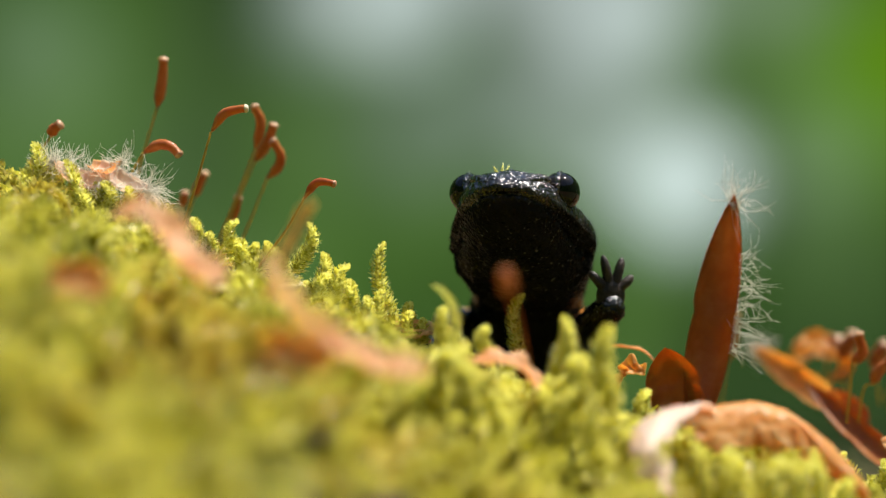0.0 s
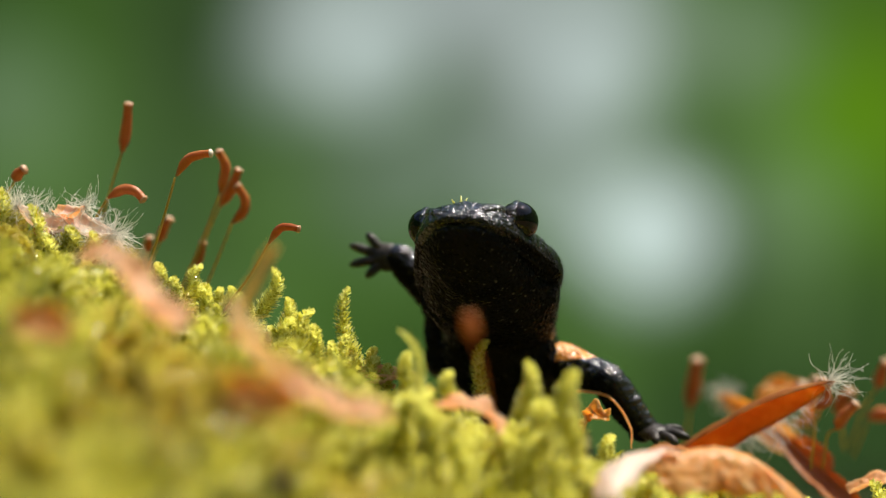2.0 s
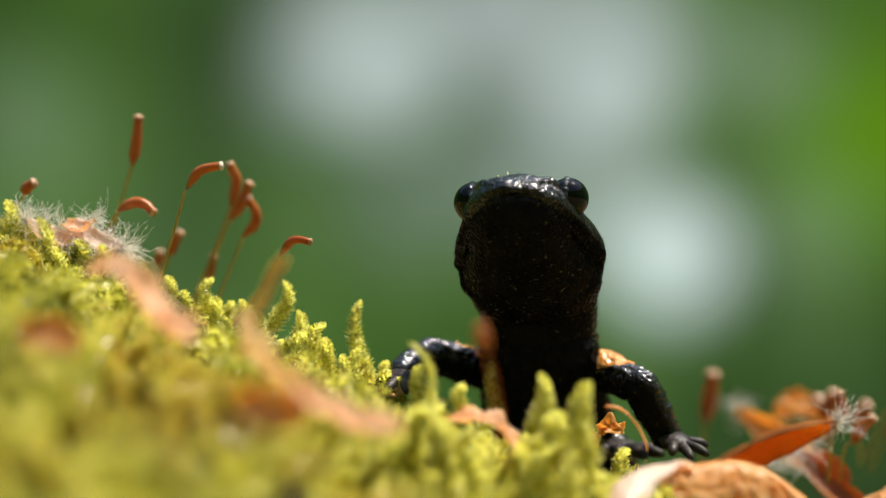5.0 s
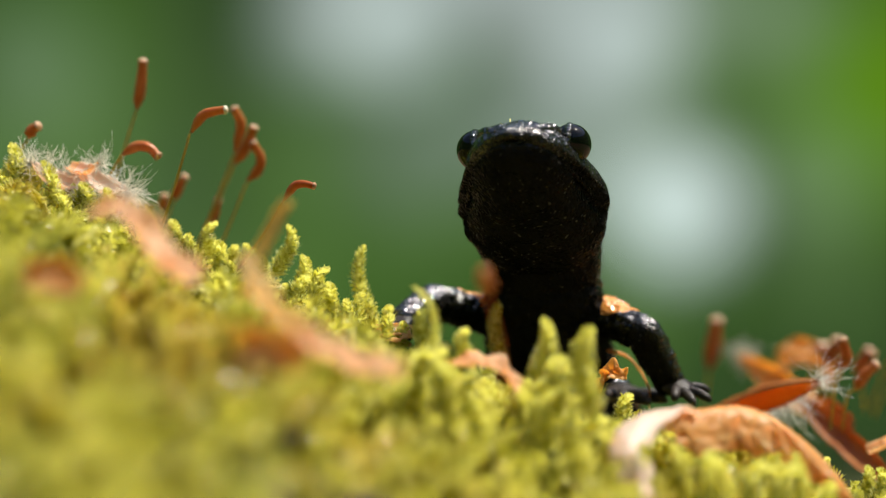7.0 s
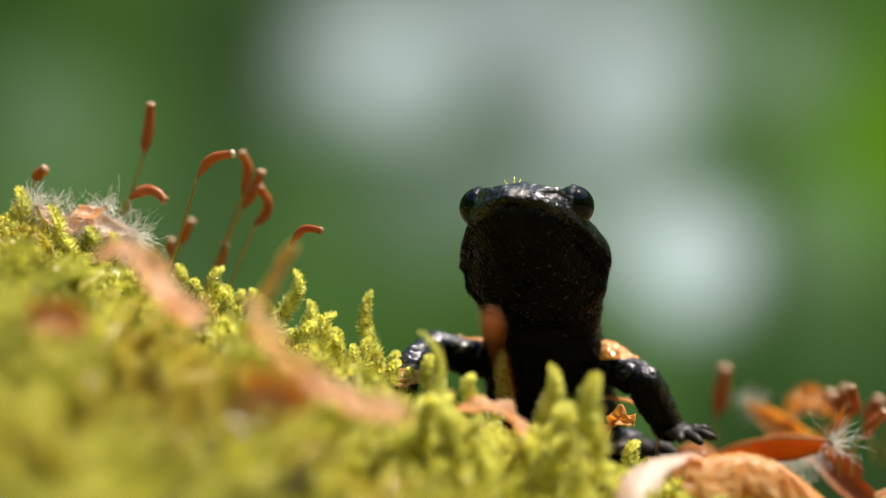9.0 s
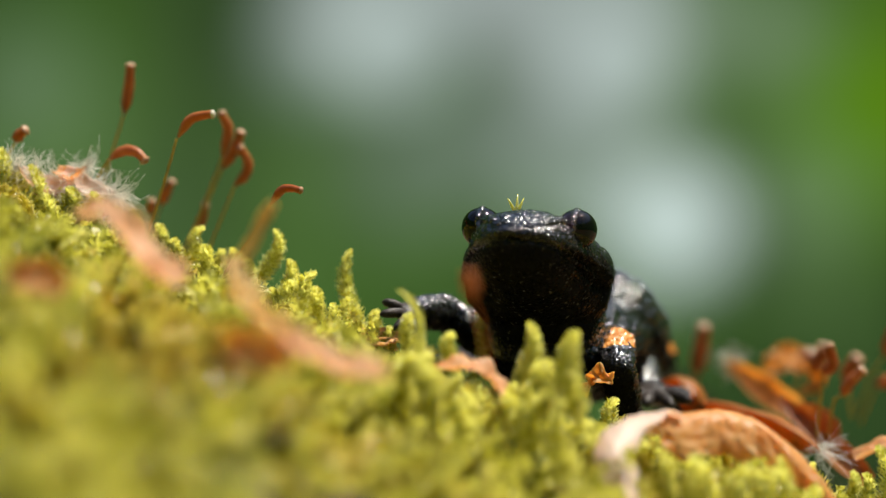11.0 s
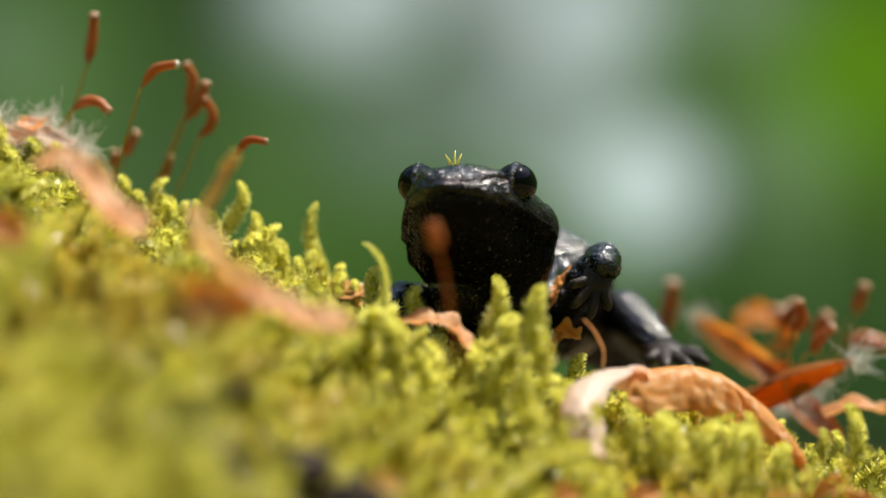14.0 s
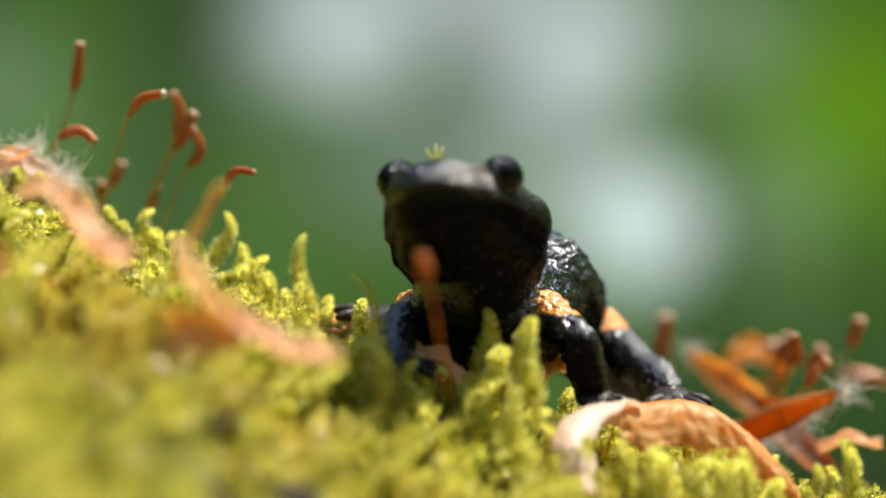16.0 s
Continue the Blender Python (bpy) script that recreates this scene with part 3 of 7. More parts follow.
moss_shoot((-17.2, -1.8, -2.6), (-16.9, -2.5, 1.0), 0.65, 210, 31, bend=0.20)
moss_shoot((-9.3, 0.2, -5.3), (-8.5, -0.5, -2.1), 0.70, 210, 32, bend=0.05)
moss_shoot((8.9, -19.0, -11.0), (10.1, -20.0, -5.6), 0.85, 260, 33, bend=-0.25)
moss_shoot((13.3, -26.0, -13.3), (11.2, -27.0, -6.5), 1.10, 260, 34, bend=0.30)
moss_shoot((6.7, 3.2, -9.9), (5.4, 2.5, -4.0), 0.70, 210, 35, bend=0.20)
moss_shoot((0.6, -13.3, -9.1), (-0.6, -14.0, -5.0), 0.80, 210, 36, bend=0.05)
moss_shoot((-2.7, 0.2, -7.0), (-3.3, -0.5, -4.7), 0.60, 210, 37, bend=0.12)
moss_shoot((-5.5, 1.2, -7.1), (-4.5, 0.5, -4.5), 0.60, 210, 38, bend=-0.15)
moss_shoot((12.2, -4.8, -12.8), (12.8, -5.5, -9.6), 0.80, 210, 39, bend=0.20)
moss_shoot((17.1, -7.8, -15.6), (16.1, -8.5, -11.8), 0.80, 210, 40, bend=0.05)
moss_shoot((4.2, -17.3, -9.6), (2.3, -18.0, -6.5), 0.75, 210, 41, bend=0.12)
moss_shoot((-12.6, -1.8, -4.7), (-15.2, -2.5, -0.2), 0.70, 210, 42, bend=-0.15)
moss_shoot((35.2, -4.8, -20.6), (32.5, -5.5, -17.7), 0.70, 210, 43, bend=0.20)
moss_shoot((37.3, 0.2, -21.6), (38.2, -0.5, -18.3), 0.70, 210, 44, bend=0.05)
moss_shoot((0.4, -23.8, -11.2), (1.6, -24.5, -2.5), 0.50, 210, 45, bend=0.12)
moss_shoot((10.6, -24.0, -12.9), (10.1, -25.0, -8.1), 0.95, 260, 46, bend=0.15)
moss_shoot((4.9, -23.3, -15.6), (5.5, -24.0, -10.0), 0.70, 210, 47, bend=0.20)
moss_shoot((40.1, -1.8, -22.4), (40.6, -2.5, -15.9), 0.90, 210, 48, bend=0.05)
moss_shoot((34.3, -3.8, -20.2), (32.3, -4.5, -17.9), 0.60, 210, 49, bend=0.12)
moss_shoot((37.9, -2.8, -21.5), (39.0, -3.5, -18.2), 0.70, 210, 50, bend=-0.15)
moss_shoot((7.7, -21.3, -15.5), (7.7, -22.0, -10.6), 0.70, 210, 51, bend=0.20)
moss_shoot((24.0, -22.8, -21.0), (23.3, -23.5, -18.0), 0.90, 210, 52, bend=0.05)
moss_shoot((19.7, -26.8, -21.1), (20.2, -27.5, -15.1), 0.85, 210, 53, bend=0.12)
moss_shoot((22.1, -27.8, -21.4), (21.4, -28.5, -15.6), 0.85, 210, 54, bend=-0.15)
moss_shoot((22.7, -26.8, -21.1), (23.1, -27.5, -15.0), 0.85, 210, 55, bend=0.20)
moss_shoot((25.6, -27.8, -21.8), (24.8, -28.5, -16.0), 0.90, 210, 56, bend=0.05)
moss_shoot((27.7, -27.8, -21.8), (27.0, -28.5, -16.1), 0.85, 210, 57, bend=0.12)
moss_shoot((28.7, -25.8, -21.8), (29.0, -26.5, -15.7), 0.85, 210, 58, bend=-0.15)
moss_shoot((31.3, -25.8, -21.9), (30.9, -26.5, -17.8), 0.85, 210, 59, bend=0.20)
moss_shoot((20.6, -23.8, -21.0), (20.0, -24.5, -18.0), 0.90, 210, 60, bend=0.05)
moss_shoot((26.3, -23.8, -21.9), (25.8, -24.5, -18.6), 0.80, 210, 61, bend=0.12)
moss_shoot((29.6, -21.8, -21.4), (29.1, -22.5, -18.0), 0.80, 210, 62, bend=-0.15)
moss_shoot((22.3, -24.8, -21.7), (21.7, -25.5, -19.0), 0.80, 210, 63, bend=0.20)
moss_shoot((15.2, -17.8, -17.1), (14.6, -18.5, -13.5), 0.90, 210, 64, bend=0.05)
moss_shoot((17.4, -19.8, -18.9), (16.5, -20.5, -14.7), 0.90, 210, 65, bend=0.12)
moss_shoot((12.1, -19.8, -17.3), (11.1, -20.5, -12.5), 0.90, 210, 66, bend=-0.15)
moss_shoot((8.5, -21.8, -17.1), (7.5, -22.5, -12.9), 0.90, 210, 67, bend=0.20)
moss_shoot((18.7, -15.8, -19.6), (19.2, -16.5, -15.3), 0.80, 210, 68, bend=0.05)
moss_shoot((27.4, -22.8, -20.2), (27.9, -23.5, -16.9), 0.80, 210, 69, bend=0.12)
moss_shoot((1.0, -29.1, -15.5), (2.8, -29.3, -9.5), 0.77, 200, 100, bend=0.10)
moss_shoot((-4.3, -24.1, -13.9), (-2.5, -24.2, -6.8), 0.79, 200, 101, bend=0.10)
moss_shoot((9.1, -21.9, -15.7), (8.7, -21.5, -10.1), 0.92, 200, 102, bend=0.10)
moss_shoot((1.4, -28.8, -13.5), (2.2, -29.4, -8.1), 0.92, 200, 103, bend=0.10)
moss_shoot((1.9, -22.4, -15.1), (3.8, -22.1, -8.4), 0.88, 200, 104, bend=0.30)
moss_shoot((4.6, -15.6, -16.6), (5.7, -15.4, -9.7), 0.77, 200, 105, bend=0.30)
moss_shoot((5.9, -15.5, -16.3), (6.9, -16.2, -11.0), 0.88, 200, 106, bend=0.30)
moss_shoot((0.4, -22.7, -13.6), (-0.3, -23.2, -7.2), 1.01, 200, 107, bend=0.30)
moss_shoot((4.5, -26.1, -14.5), (3.2, -25.7, -9.3), 0.83, 200, 108, bend=-0.30)
moss_shoot((0.1, -18.8, -13.9), (-2.1, -19.4, -8.2), 0.87, 200, 109, bend=0.30)
moss_shoot((-4.5, -24.1, -13.9), (-2.8, -23.7, -7.0), 0.79, 200, 110, bend=0.10)
moss_shoot((2.9, -15.5, -15.2), (4.4, -15.5, -9.5), 0.79, 200, 111, bend=0.45)
moss_shoot((12.3, -26.3, -20.9), (12.9, -27.0, -13.5), 0.80, 200, 112, bend=0.10)
moss_shoot((1.1, -20.4, -12.7), (-0.4, -20.1, -7.0), 0.79, 200, 113, bend=0.30)
moss_shoot((9.8, -25.5, -16.8), (8.2, -26.3, -10.2), 0.97, 200, 114, bend=0.45)
moss_shoot((15.3, -18.0, -21.1), (14.0, -18.0, -15.1), 0.78, 200, 115, bend=0.45)
moss_shoot((-3.4, -30.8, -12.5), (-2.0, -30.8, -7.3), 0.75, 200, 116, bend=0.10)
moss_shoot((5.2, -15.1, -16.7), (7.1, -14.9, -10.8), 0.94, 200, 117, bend=0.30)
moss_shoot((8.1, -22.7, -16.3), (8.1, -23.5, -10.1), 0.84, 200, 118, bend=0.10)
moss_shoot((0.2, -26.1, -12.6), (-1.3, -25.8, -7.6), 1.04, 200, 119, bend=0.30)
moss_shoot((-0.3, -21.5, -14.2), (-0.5, -22.2, -7.1), 0.96, 200, 120, bend=0.30)
moss_shoot((5.5, -15.4, -16.3), (6.7, -15.7, -10.0), 0.94, 200, 121, bend=0.10)
moss_shoot((11.1, -17.1, -19.6), (12.3, -17.3, -13.7), 0.76, 200, 122, bend=-0.30)
moss_shoot((12.1, -23.6, -19.2), (11.7, -23.5, -12.1), 0.97, 200, 123, bend=0.30)
moss_shoot((13.5, -25.7, -19.5), (14.7, -25.4, -13.9), 0.94, 200, 124, bend=-0.30)
moss_shoot((4.1, -19.9, -18.2), (5.9, -20.2, -10.9), 0.98, 200, 125, bend=0.10)
moss_shoot((4.9, -28.2, -18.3), (5.7, -28.8, -10.9), 0.87, 200, 126, bend=0.45)
moss_shoot((12.7, -30.9, -18.0), (10.5, -30.5, -11.5), 0.89, 200, 127, bend=0.10)
moss_shoot((10.3, -21.6, -17.4), (8.4, -21.3, -11.0), 0.76, 200, 128, bend=-0.30)
moss_shoot((8.5, -14.6, -15.8), (6.9, -15.2, -10.3), 0.83, 200, 129, bend=0.30)



# ---- moss sporophytes ----
def sporophyte(stalk, capsule, r=0.5, stalk_r=0.13, lid=LID, stalk_mat=None, label="rust-red curved moss capsule on a thin amber stalk"):
    ob = thing("moss_sporophyte", stalk[0], label, "moss capsule", "moss capsules")
    o = np.array(stalk[0], float)
    line = spline(stalk, 14) - o
    mesh_object("seta", *tube(line, np.linspace(stalk_r, stalk_r * 0.8, 14), 7), stalk_mat or SETA, ob)
    line = spline(capsule, 16) - o
    u = np.linspace(0, 1, 16)
    radii = r * np.clip(np.minimum(0.3 + 3.2 * u, 1.0) * (0.92 + 0.12 * np.sin(u * 5)), 0.2, 1)
    mesh_object("capsule", *tube(line, radii, 14), CAPSULE, ob)
    if lid:
        d = (line[-1] - line[-2]) / np.linalg.norm(line[-1] - line[-2])
        cap = np.array([line[-1] + d * r * k for k in (-0.12, 0.05, 0.28, 0.45, 0.52)])
        mesh_object("lid", *tube(cap, r * np.array([0.98, 0.92, 0.72, 0.34, 0.05]), 14), lid, ob, "pale capsule lid")
    return ob


sporophyte(((-27.2, 8.0, 5.7), (-26.0, 8.0, 9.9), (-25.2, 8.0, 12.5)), ((-25.2, 8.0, 12.5), (-24.8, 7.7, 14.6), (-24.6, 7.4, 16.7)), 0.50)
sporophyte(((-26.9, 2.0, 6.5), (-26.4, 2.0, 7.4), (-25.9, 2.0, 8.3)), ((-25.8, 2.0, 8.3), (-24.5, 1.7, 9.0), (-23.4, 1.4, 8.8), (-22.7, 1.1, 8.1)), 0.46)
sporophyte(((-23.0, 0.0, 0.2), (-21.6, 0.0, 4.1), (-20.6, 0.0, 7.5), (-19.9, 0.0, 10.0)), ((-19.8, 0.0, 10.1), (-18.8, -0.3, 11.5), (-17.7, -0.6, 11.9), (-16.8, -0.9, 12.0)), 0.42, 0.13, LID_PALE)
sporophyte(((-20.1, 9.0, 0.3), (-18.2, 9.0, 4.8), (-16.6, 9.0, 8.9)), ((-16.6, 9.0, 8.9), (-16.1, 8.7, 11.2), (-16.7, 8.4, 12.6)), 0.46)
sporophyte(((-19.9, 10.0, -0.2), (-18.5, 10.0, 3.6), (-16.7, 10.0, 7.8)), ((-16.7, 10.0, 7.8), (-15.6, 9.7, 9.4), (-15.0, 9.4, 11.0)), 0.48)
sporophyte(((-18.5, 10.0, -0.7), (-17.2, 10.0, 2.3), (-15.6, 10.0, 6.3)), ((-15.6, 10.0, 6.3), (-14.6, 9.7, 7.3), (-14.4, 9.4, 8.4), (-15.1, 9.1, 9.6)), 0.45)
sporophyte(((-23.6, 14.0, 1.4), (-22.9, 14.0, 3.4), (-22.4, 14.0, 4.7)), ((-22.4, 14.0, 4.7), (-22.0, 13.7, 5.7), (-21.4, 13.4, 6.8)), 0.45)
sporophyte(((-24.4, 15.0, 0.9), (-23.8, 15.0, 2.6), (-23.5, 15.0, 3.8)), ((-23.5, 15.0, 3.8), (-23.4, 14.7, 4.5), (-23.3, 14.4, 5.1)), 0.42)
sporophyte(((-19.8, 11.0, -0.2), (-19.2, 11.0, 1.8), (-18.9, 11.0, 2.5)), ((-18.9, 11.0, 2.5), (-18.5, 10.7, 3.5), (-18.2, 10.4, 4.6)), 0.44)
sporophyte(((-15.7, -2.0, -1.6), (-13.3, -2.0, 1.7), (-11.8, -2.0, 4.3)), ((-11.8, -2.0, 4.3), (-10.9, -2.3, 5.5), (-10.1, -2.6, 5.7), (-9.2, -2.9, 5.5)), 0.36)
sporophyte(((-35.6, 4.0, 7.5), (-34.7, 4.0, 8.9), (-34.1, 4.0, 9.8)), ((-34.1, 4.0, 9.8), (-33.8, 3.7, 10.4), (-33.2, 3.4, 10.8)), 0.50)
sporophyte(((38.8, 26.0, -16.3), (37.7, 26.0, -12.7), (37.2, 26.0, -10.6)), ((37.2, 26.0, -10.3), (37.9, 25.7, -9.2), (38.5, 25.4, -8.0)), 0.80)
sporophyte(((41.1, 26.0, -14.7), (40.8, 26.0, -12.6), (40.5, 26.0, -11.6)), ((40.5, 26.0, -11.3), (40.8, 25.7, -10.0), (41.5, 25.4, -9.0)), 0.75)
sporophyte(((41.3, 24.0, -14.1), (42.6, 24.0, -10.5), (44.0, 24.0, -8.5)), ((43.9, 24.0, -8.7), (44.2, 23.7, -7.4), (44.6, 23.4, -6.2)), 0.62)
sporophyte(((41.7, 25.0, -15.2), (42.8, 25.0, -12.6), (43.3, 25.0, -11.7)), ((43.1, 25.0, -11.4), (44.5, 24.7, -11.1), (46.0, 24.4, -11.4), (47.0, 24.1, -11.7)), 0.70)
sporophyte(((26.4, 32.0, -16.7), (26.8, 32.0, -13.0), (27.1, 32.0, -10.3)), ((27.0, 32.0, -10.9), (27.4, 31.7, -8.2), (27.7, 31.4, -6.2)), 0.75)
sporophyte(((35.6, 30.0, -14.4), (36.4, 30.0, -11.8), (36.6, 30.0, -10.4)), ((36.5, 30.0, -10.2), (37.2, 29.7, -9.2), (37.7, 29.4, -8.7)), 0.80)
sporophyte(((36.9, 10.0, -15.4), (37.4, 10.0, -12.4), (38.4, 10.0, -11.9)), ((38.1, 10.0, -11.9), (38.7, 9.7, -10.8), (39.8, 9.4, -9.7)), 0.55)
sporophyte(((35.7, 9.0, -15.4), (36.1, 9.0, -11.9), (36.2, 9.0, -9.9)), ((36.2, 9.0, -10.0), (37.1, 8.7, -9.2), (36.7, 8.4, -7.5)), 0.50)
sporophyte(((6.3, -45.0, -11.2), (5.4, -45.0, -5.6), (4.5, -45.0, -2.4)), ((4.8, -45.0, -3.3), (4.6, -45.3, -2.4), (4.4, -45.6, -1.5)), 0.55, 0.11, None, SCALE)


# ---- bud scales and dry leaves ----
def hair_mesh(roots, ways, length, rng, r=0.027):
    pieces = []
    for root, way in zip(roots, ways):
        size = length * rng.uniform(0.4, 1.1)
        p = np.array(root, float)
        d = np.array(way, float) + rng.normal(0, 0.35, 3)
        line = [p]
        for _ in range(6):
            d = d / np.linalg.norm(d) + rng.normal(0, 0.30, 3)
            p = p + d / np.linalg.norm(d) * size / 6
            line.append(p)
        pieces.append(tube(line, np.linspace(r, r * 0.4, 7), 3))
    return joined(pieces)


def scale_mesh(length, width, roll, nu=22, nv=10, thick=0.09):
    """A lance-shaped hollow shell along +Z from the origin, opening towards -Y."""
    top, bottom = [], []
    for i in range(nu + 1):
        u = i / nu
        w = width * (0.35 + 0.65 * np.sin(np.pi * min(u * 1.25 + 0.12, 1) ** 1.0)) if u < 0.5 else width * np.cos((u - 0.5) * np.pi) ** 0.75
        w = max(w, 0.04)
        for j in range(nv + 1):
            s = -1 + 2 * j / nv
            a = s * roll
            x, y = w * np.sin(a) / np.sin(roll), w * (np.cos(roll) - np.cos(a)) / np.sin(roll) * -1
            z = u * length
            ridge = 0.05 * np.cos(s * 14) * w
            p = np.array([x, y + ridge * 0.5 + 0.5 * np.sin(u * 3.0), z])
            top.append(p)
            bottom.append(p + (0, thick, 0))
    v = np.array(top + bottom)
    n, m = len(top), nv + 1
    f = []
    for i in range(nu):
        for j in range(nv):
            p = i * m + j
            f.append((p, p + 1, p + m + 1, p + m))
            f.append((n + p, n + p + m, n + p + m + 1, n + p + 1))
        p = i * m
        f.append((p, p + m, n + p + m, n + p))
        p = i * m + nv
        f.append((p + m, p, n + p, n + p + m))
    return v, f


def bud_scale(tip, base, width=2.0, roll=1.1, facing=(0, -1, 0), hairs=0, hair_length=3.5, seed=3, mat=None,
              hair_from=0.85, one_side=False, label="rust-brown bud scale with silky white hairs lying on the moss"):
    """A shed bud scale from base to tip; its hollow side faces the given way."""
    base, tip = Vector(base), Vector(tip)
    d = tip - base
    ob = thing("bud_scale", base, label, "bud scale", "shed bud scales")
    z = d.normalized()
    y = -(Vector(facing) - z * Vector(facing).dot(z)).normalized()
    x = y.cross(z)
    ob.matrix_basis = Matrix.Translation(base / 1000) @ Matrix((x, y, z)).transposed().to_4x4()
    mesh_object("shell", *scale_mesh(d.length, width, roll), mat or SCALE, ob)
    if hairs:
        rng = np.random.default_rng(seed)
        roots, ways = [], []
        for _ in range(hairs):
            at_tip = rng.random() < 0.5
            u = rng.uniform(0.93, 1.0) if at_tip else rng.uniform(hair_from, 0.75 if one_side else 1.0)
            s = rng.uniform(-1, 1) if at_tip else (1 if one_side else rng.choice([-1, 1]))
            roots.append((s * width * (max(0.05, np.cos((u - 0.5) * np.pi)) if u > 0.5 else 1.0) * 0.92, 0.4, u * d.length))
            ways.append((rng.normal(0.2, 0.4), rng.normal(0, 0.4), rng.normal(0.6, 0.4)) if at_tip else (s * 1.1, rng.normal(0, 0.4), rng.normal(0.0, 0.35)))
        mesh_object("hairs", *hair_mesh(roots, ways, hair_length, rng), HAIR, ob, "silky white hairs")
    return ob


def ribbon_leaf(points, width, across=(0, 1, 0.3), mat=None, seed=1, curl=0.5, ragged=0.5, thick=0.10,
                label="curled dry orange-brown bud scale on the moss", name="dry_leaf", parent=None):
    """A dry curled strip of leaf along a line, with wavy edges and thickness."""
    o = np.array(points[0], float)
    n, m = 64, 14
    line = spline(points, n) - o
    t, _, _ = frames_along(line)
    ac = np.array(across, float)
    v, f = [], []
    for i in range(n):
        a = ac - t[i] * (ac @ t[i])
        a /= np.linalg.norm(a)
        nor = np.cross(t[i], a)
        u = i / (n - 1)
        w = width * (0.25 + 0.75 * np.sin(np.pi * (0.08 + 0.84 * u)) ** 0.6)
        for j in range(m + 1):
            s = -1 + 2 * j / m
            k = noise.noise((u * 6 + seed * 7.3, s * 1.5, seed)) * ragged
            k2 = noise.noise((u * 15 + seed, s * 2.5, seed * 3.1)) * ragged * 0.6 + noise.noise((u * 34 + seed, s * 5.0, seed * 1.7)) * ragged * 0.3
            v.append(line[i] + a * s * w * (1 + k) + nor * (curl * width * s * s + (k + k2) * width * 0.6))
    v = np.array(v)
    nv = len(v)
    lower = v + np.array([0, thick * 0.3, -thick])
    for i in range(n - 1):
        for j in range(m):
            p = i * (m + 1) + j
            f.append((p, p + 1, p + m + 2, p + m + 1))
            f.append((nv + p, nv + p + m + 1, nv + p + m + 2, nv + p + 1))
        for p, q in ((i * (m + 1), (i + 1) * (m + 1)), ((i + 1) * (m + 1) + m, i * (m + 1) + m)):
            f.append((p, q, nv + q, nv + p))
    ob = mesh_object(name, np.vstack([v, lower]), f, mat or DRY)
    ob.matrix_basis = pose(*(o / 1000))
    middle = np.array([v[i * (m + 1) + m // 2] for i in range(2, n - 2, 2)])
    mesh_object("midrib", *tube(middle, np.linspace(0.11, 0.04, len(middle)), 6), mat or DRY, ob)
    if parent:
        ob.parent = parent
        ob.matrix_basis = pose(*(o / 1000 - np.array(parent.location)))
        ob["label"] = label
        return ob
    return tagged(ob, label, "dry leaf", "dry leaves on the moss")


def crumpled_leaf(edge, drop, seed, mat, label):
    """A dry leaf folded over a line: the sheet falls from its arched fold to the front and a little to the back."""
    o = np.array(edge[0], float)
    n, m = 72, 26
    line = spline(edge, n) - o
    v, f = [], []
    for i in range(n):
        u = i / (n - 1)
        size = drop * (0.55 + 0.45 * math.sin(math.pi * min(1, 0.15 + u * 0.85)))
        for j in range(m + 1):
            s = -0.35 + 1.35 * j / m
            a = s * 1.55
            w = noise.noise((u * 7 + seed, s * 2.2, seed)) * 0.55 + noise.noise((u * 19 + seed, s * 6, 2.0)) * 0.28 + noise.noise((u * 45, s * 13, seed)) * 0.12
            ridge = 0.30 * abs(noise.noise((u * 16 + 2.0 * s, s * 1.2 + u * 3, seed * 2))) + 0.10 * math.sin(u * 60 + 5.0 * s + 9 * w)
            out = np.array([0.12 * s, -math.sin(a), 0.75 * math.cos(a)])
            ragged = 1 + (0.25 * noise.noise((u * 11, seed, 0)) if j == m else 0)
            v.append(line[i] + np.array([0.5 * s, -size * math.sin(a) * 0.75, -size * (1 - math.cos(a)) * ragged]) + out * (w + ridge) * (0.35 + 0.5 * abs(s)))
    v = np.array(v)
    nv = len(v)
    for i in range(n - 1):
        for j in range(m):
            p = i * (m + 1) + j
            f.append((p, p + 1, p + m + 2, p + m + 1))
            f.append((nv + p, nv + p + m + 1, nv + p + m + 2, nv + p + 1))
        for p, q in ((i * (m + 1), (i + 1) * (m + 1)), ((i + 1) * (m + 1) + m, i * (m + 1) + m)):
            f.append((p, q, nv + q, nv + p))
    ob = mesh_object("dry_leaf", np.vstack([v, v + np.array([0, 0.05, -0.10])]), f, mat)
    ob.matrix_basis = pose(*(o / 1000))
    return tagged(ob, label, "dry leaf", "dry leaves on the moss")


CURLED = crumpled_leaf(((19.4, -20.0, -12.6), (21.4, -19.0, -12.6), (24.6, -17.0, -12.2), (27.3, -17.0, -12.9), (29.8, -18.0, -14.5), (31.9, -19.0, -16.6), (33.6, -20.0, -19.1)), 3.6, 2.0, ORANGE, "curled crumpled dry orange leaf arching over the moss")
ribbon_leaf(((16.6, -31.0, -18.4), (16.2, -29.0, -16.4), (15.9, -27.0, -14.5), (16.8, -24.0, -12.9), (18.9, -21.0, -12.4), (21.1, -19.5, -12.8)), 1.65, (1, 0.25, 0.2), PALE, 22, 0.50, ragged=0.15, label="bleached curled leaf end", name="leaf_end", parent=CURLED)
ribbon_leaf(((-23.6, -40.5, 2.6), (-21.4, -42.0, 2.7), (-19.6, -42.0, 0.7), (-17.9, -43.5, -1.3), (-15.9, -45.0, -2.5)), 1.6, (0.4, 0.9, 0.45), PINK, 4, 0.40)
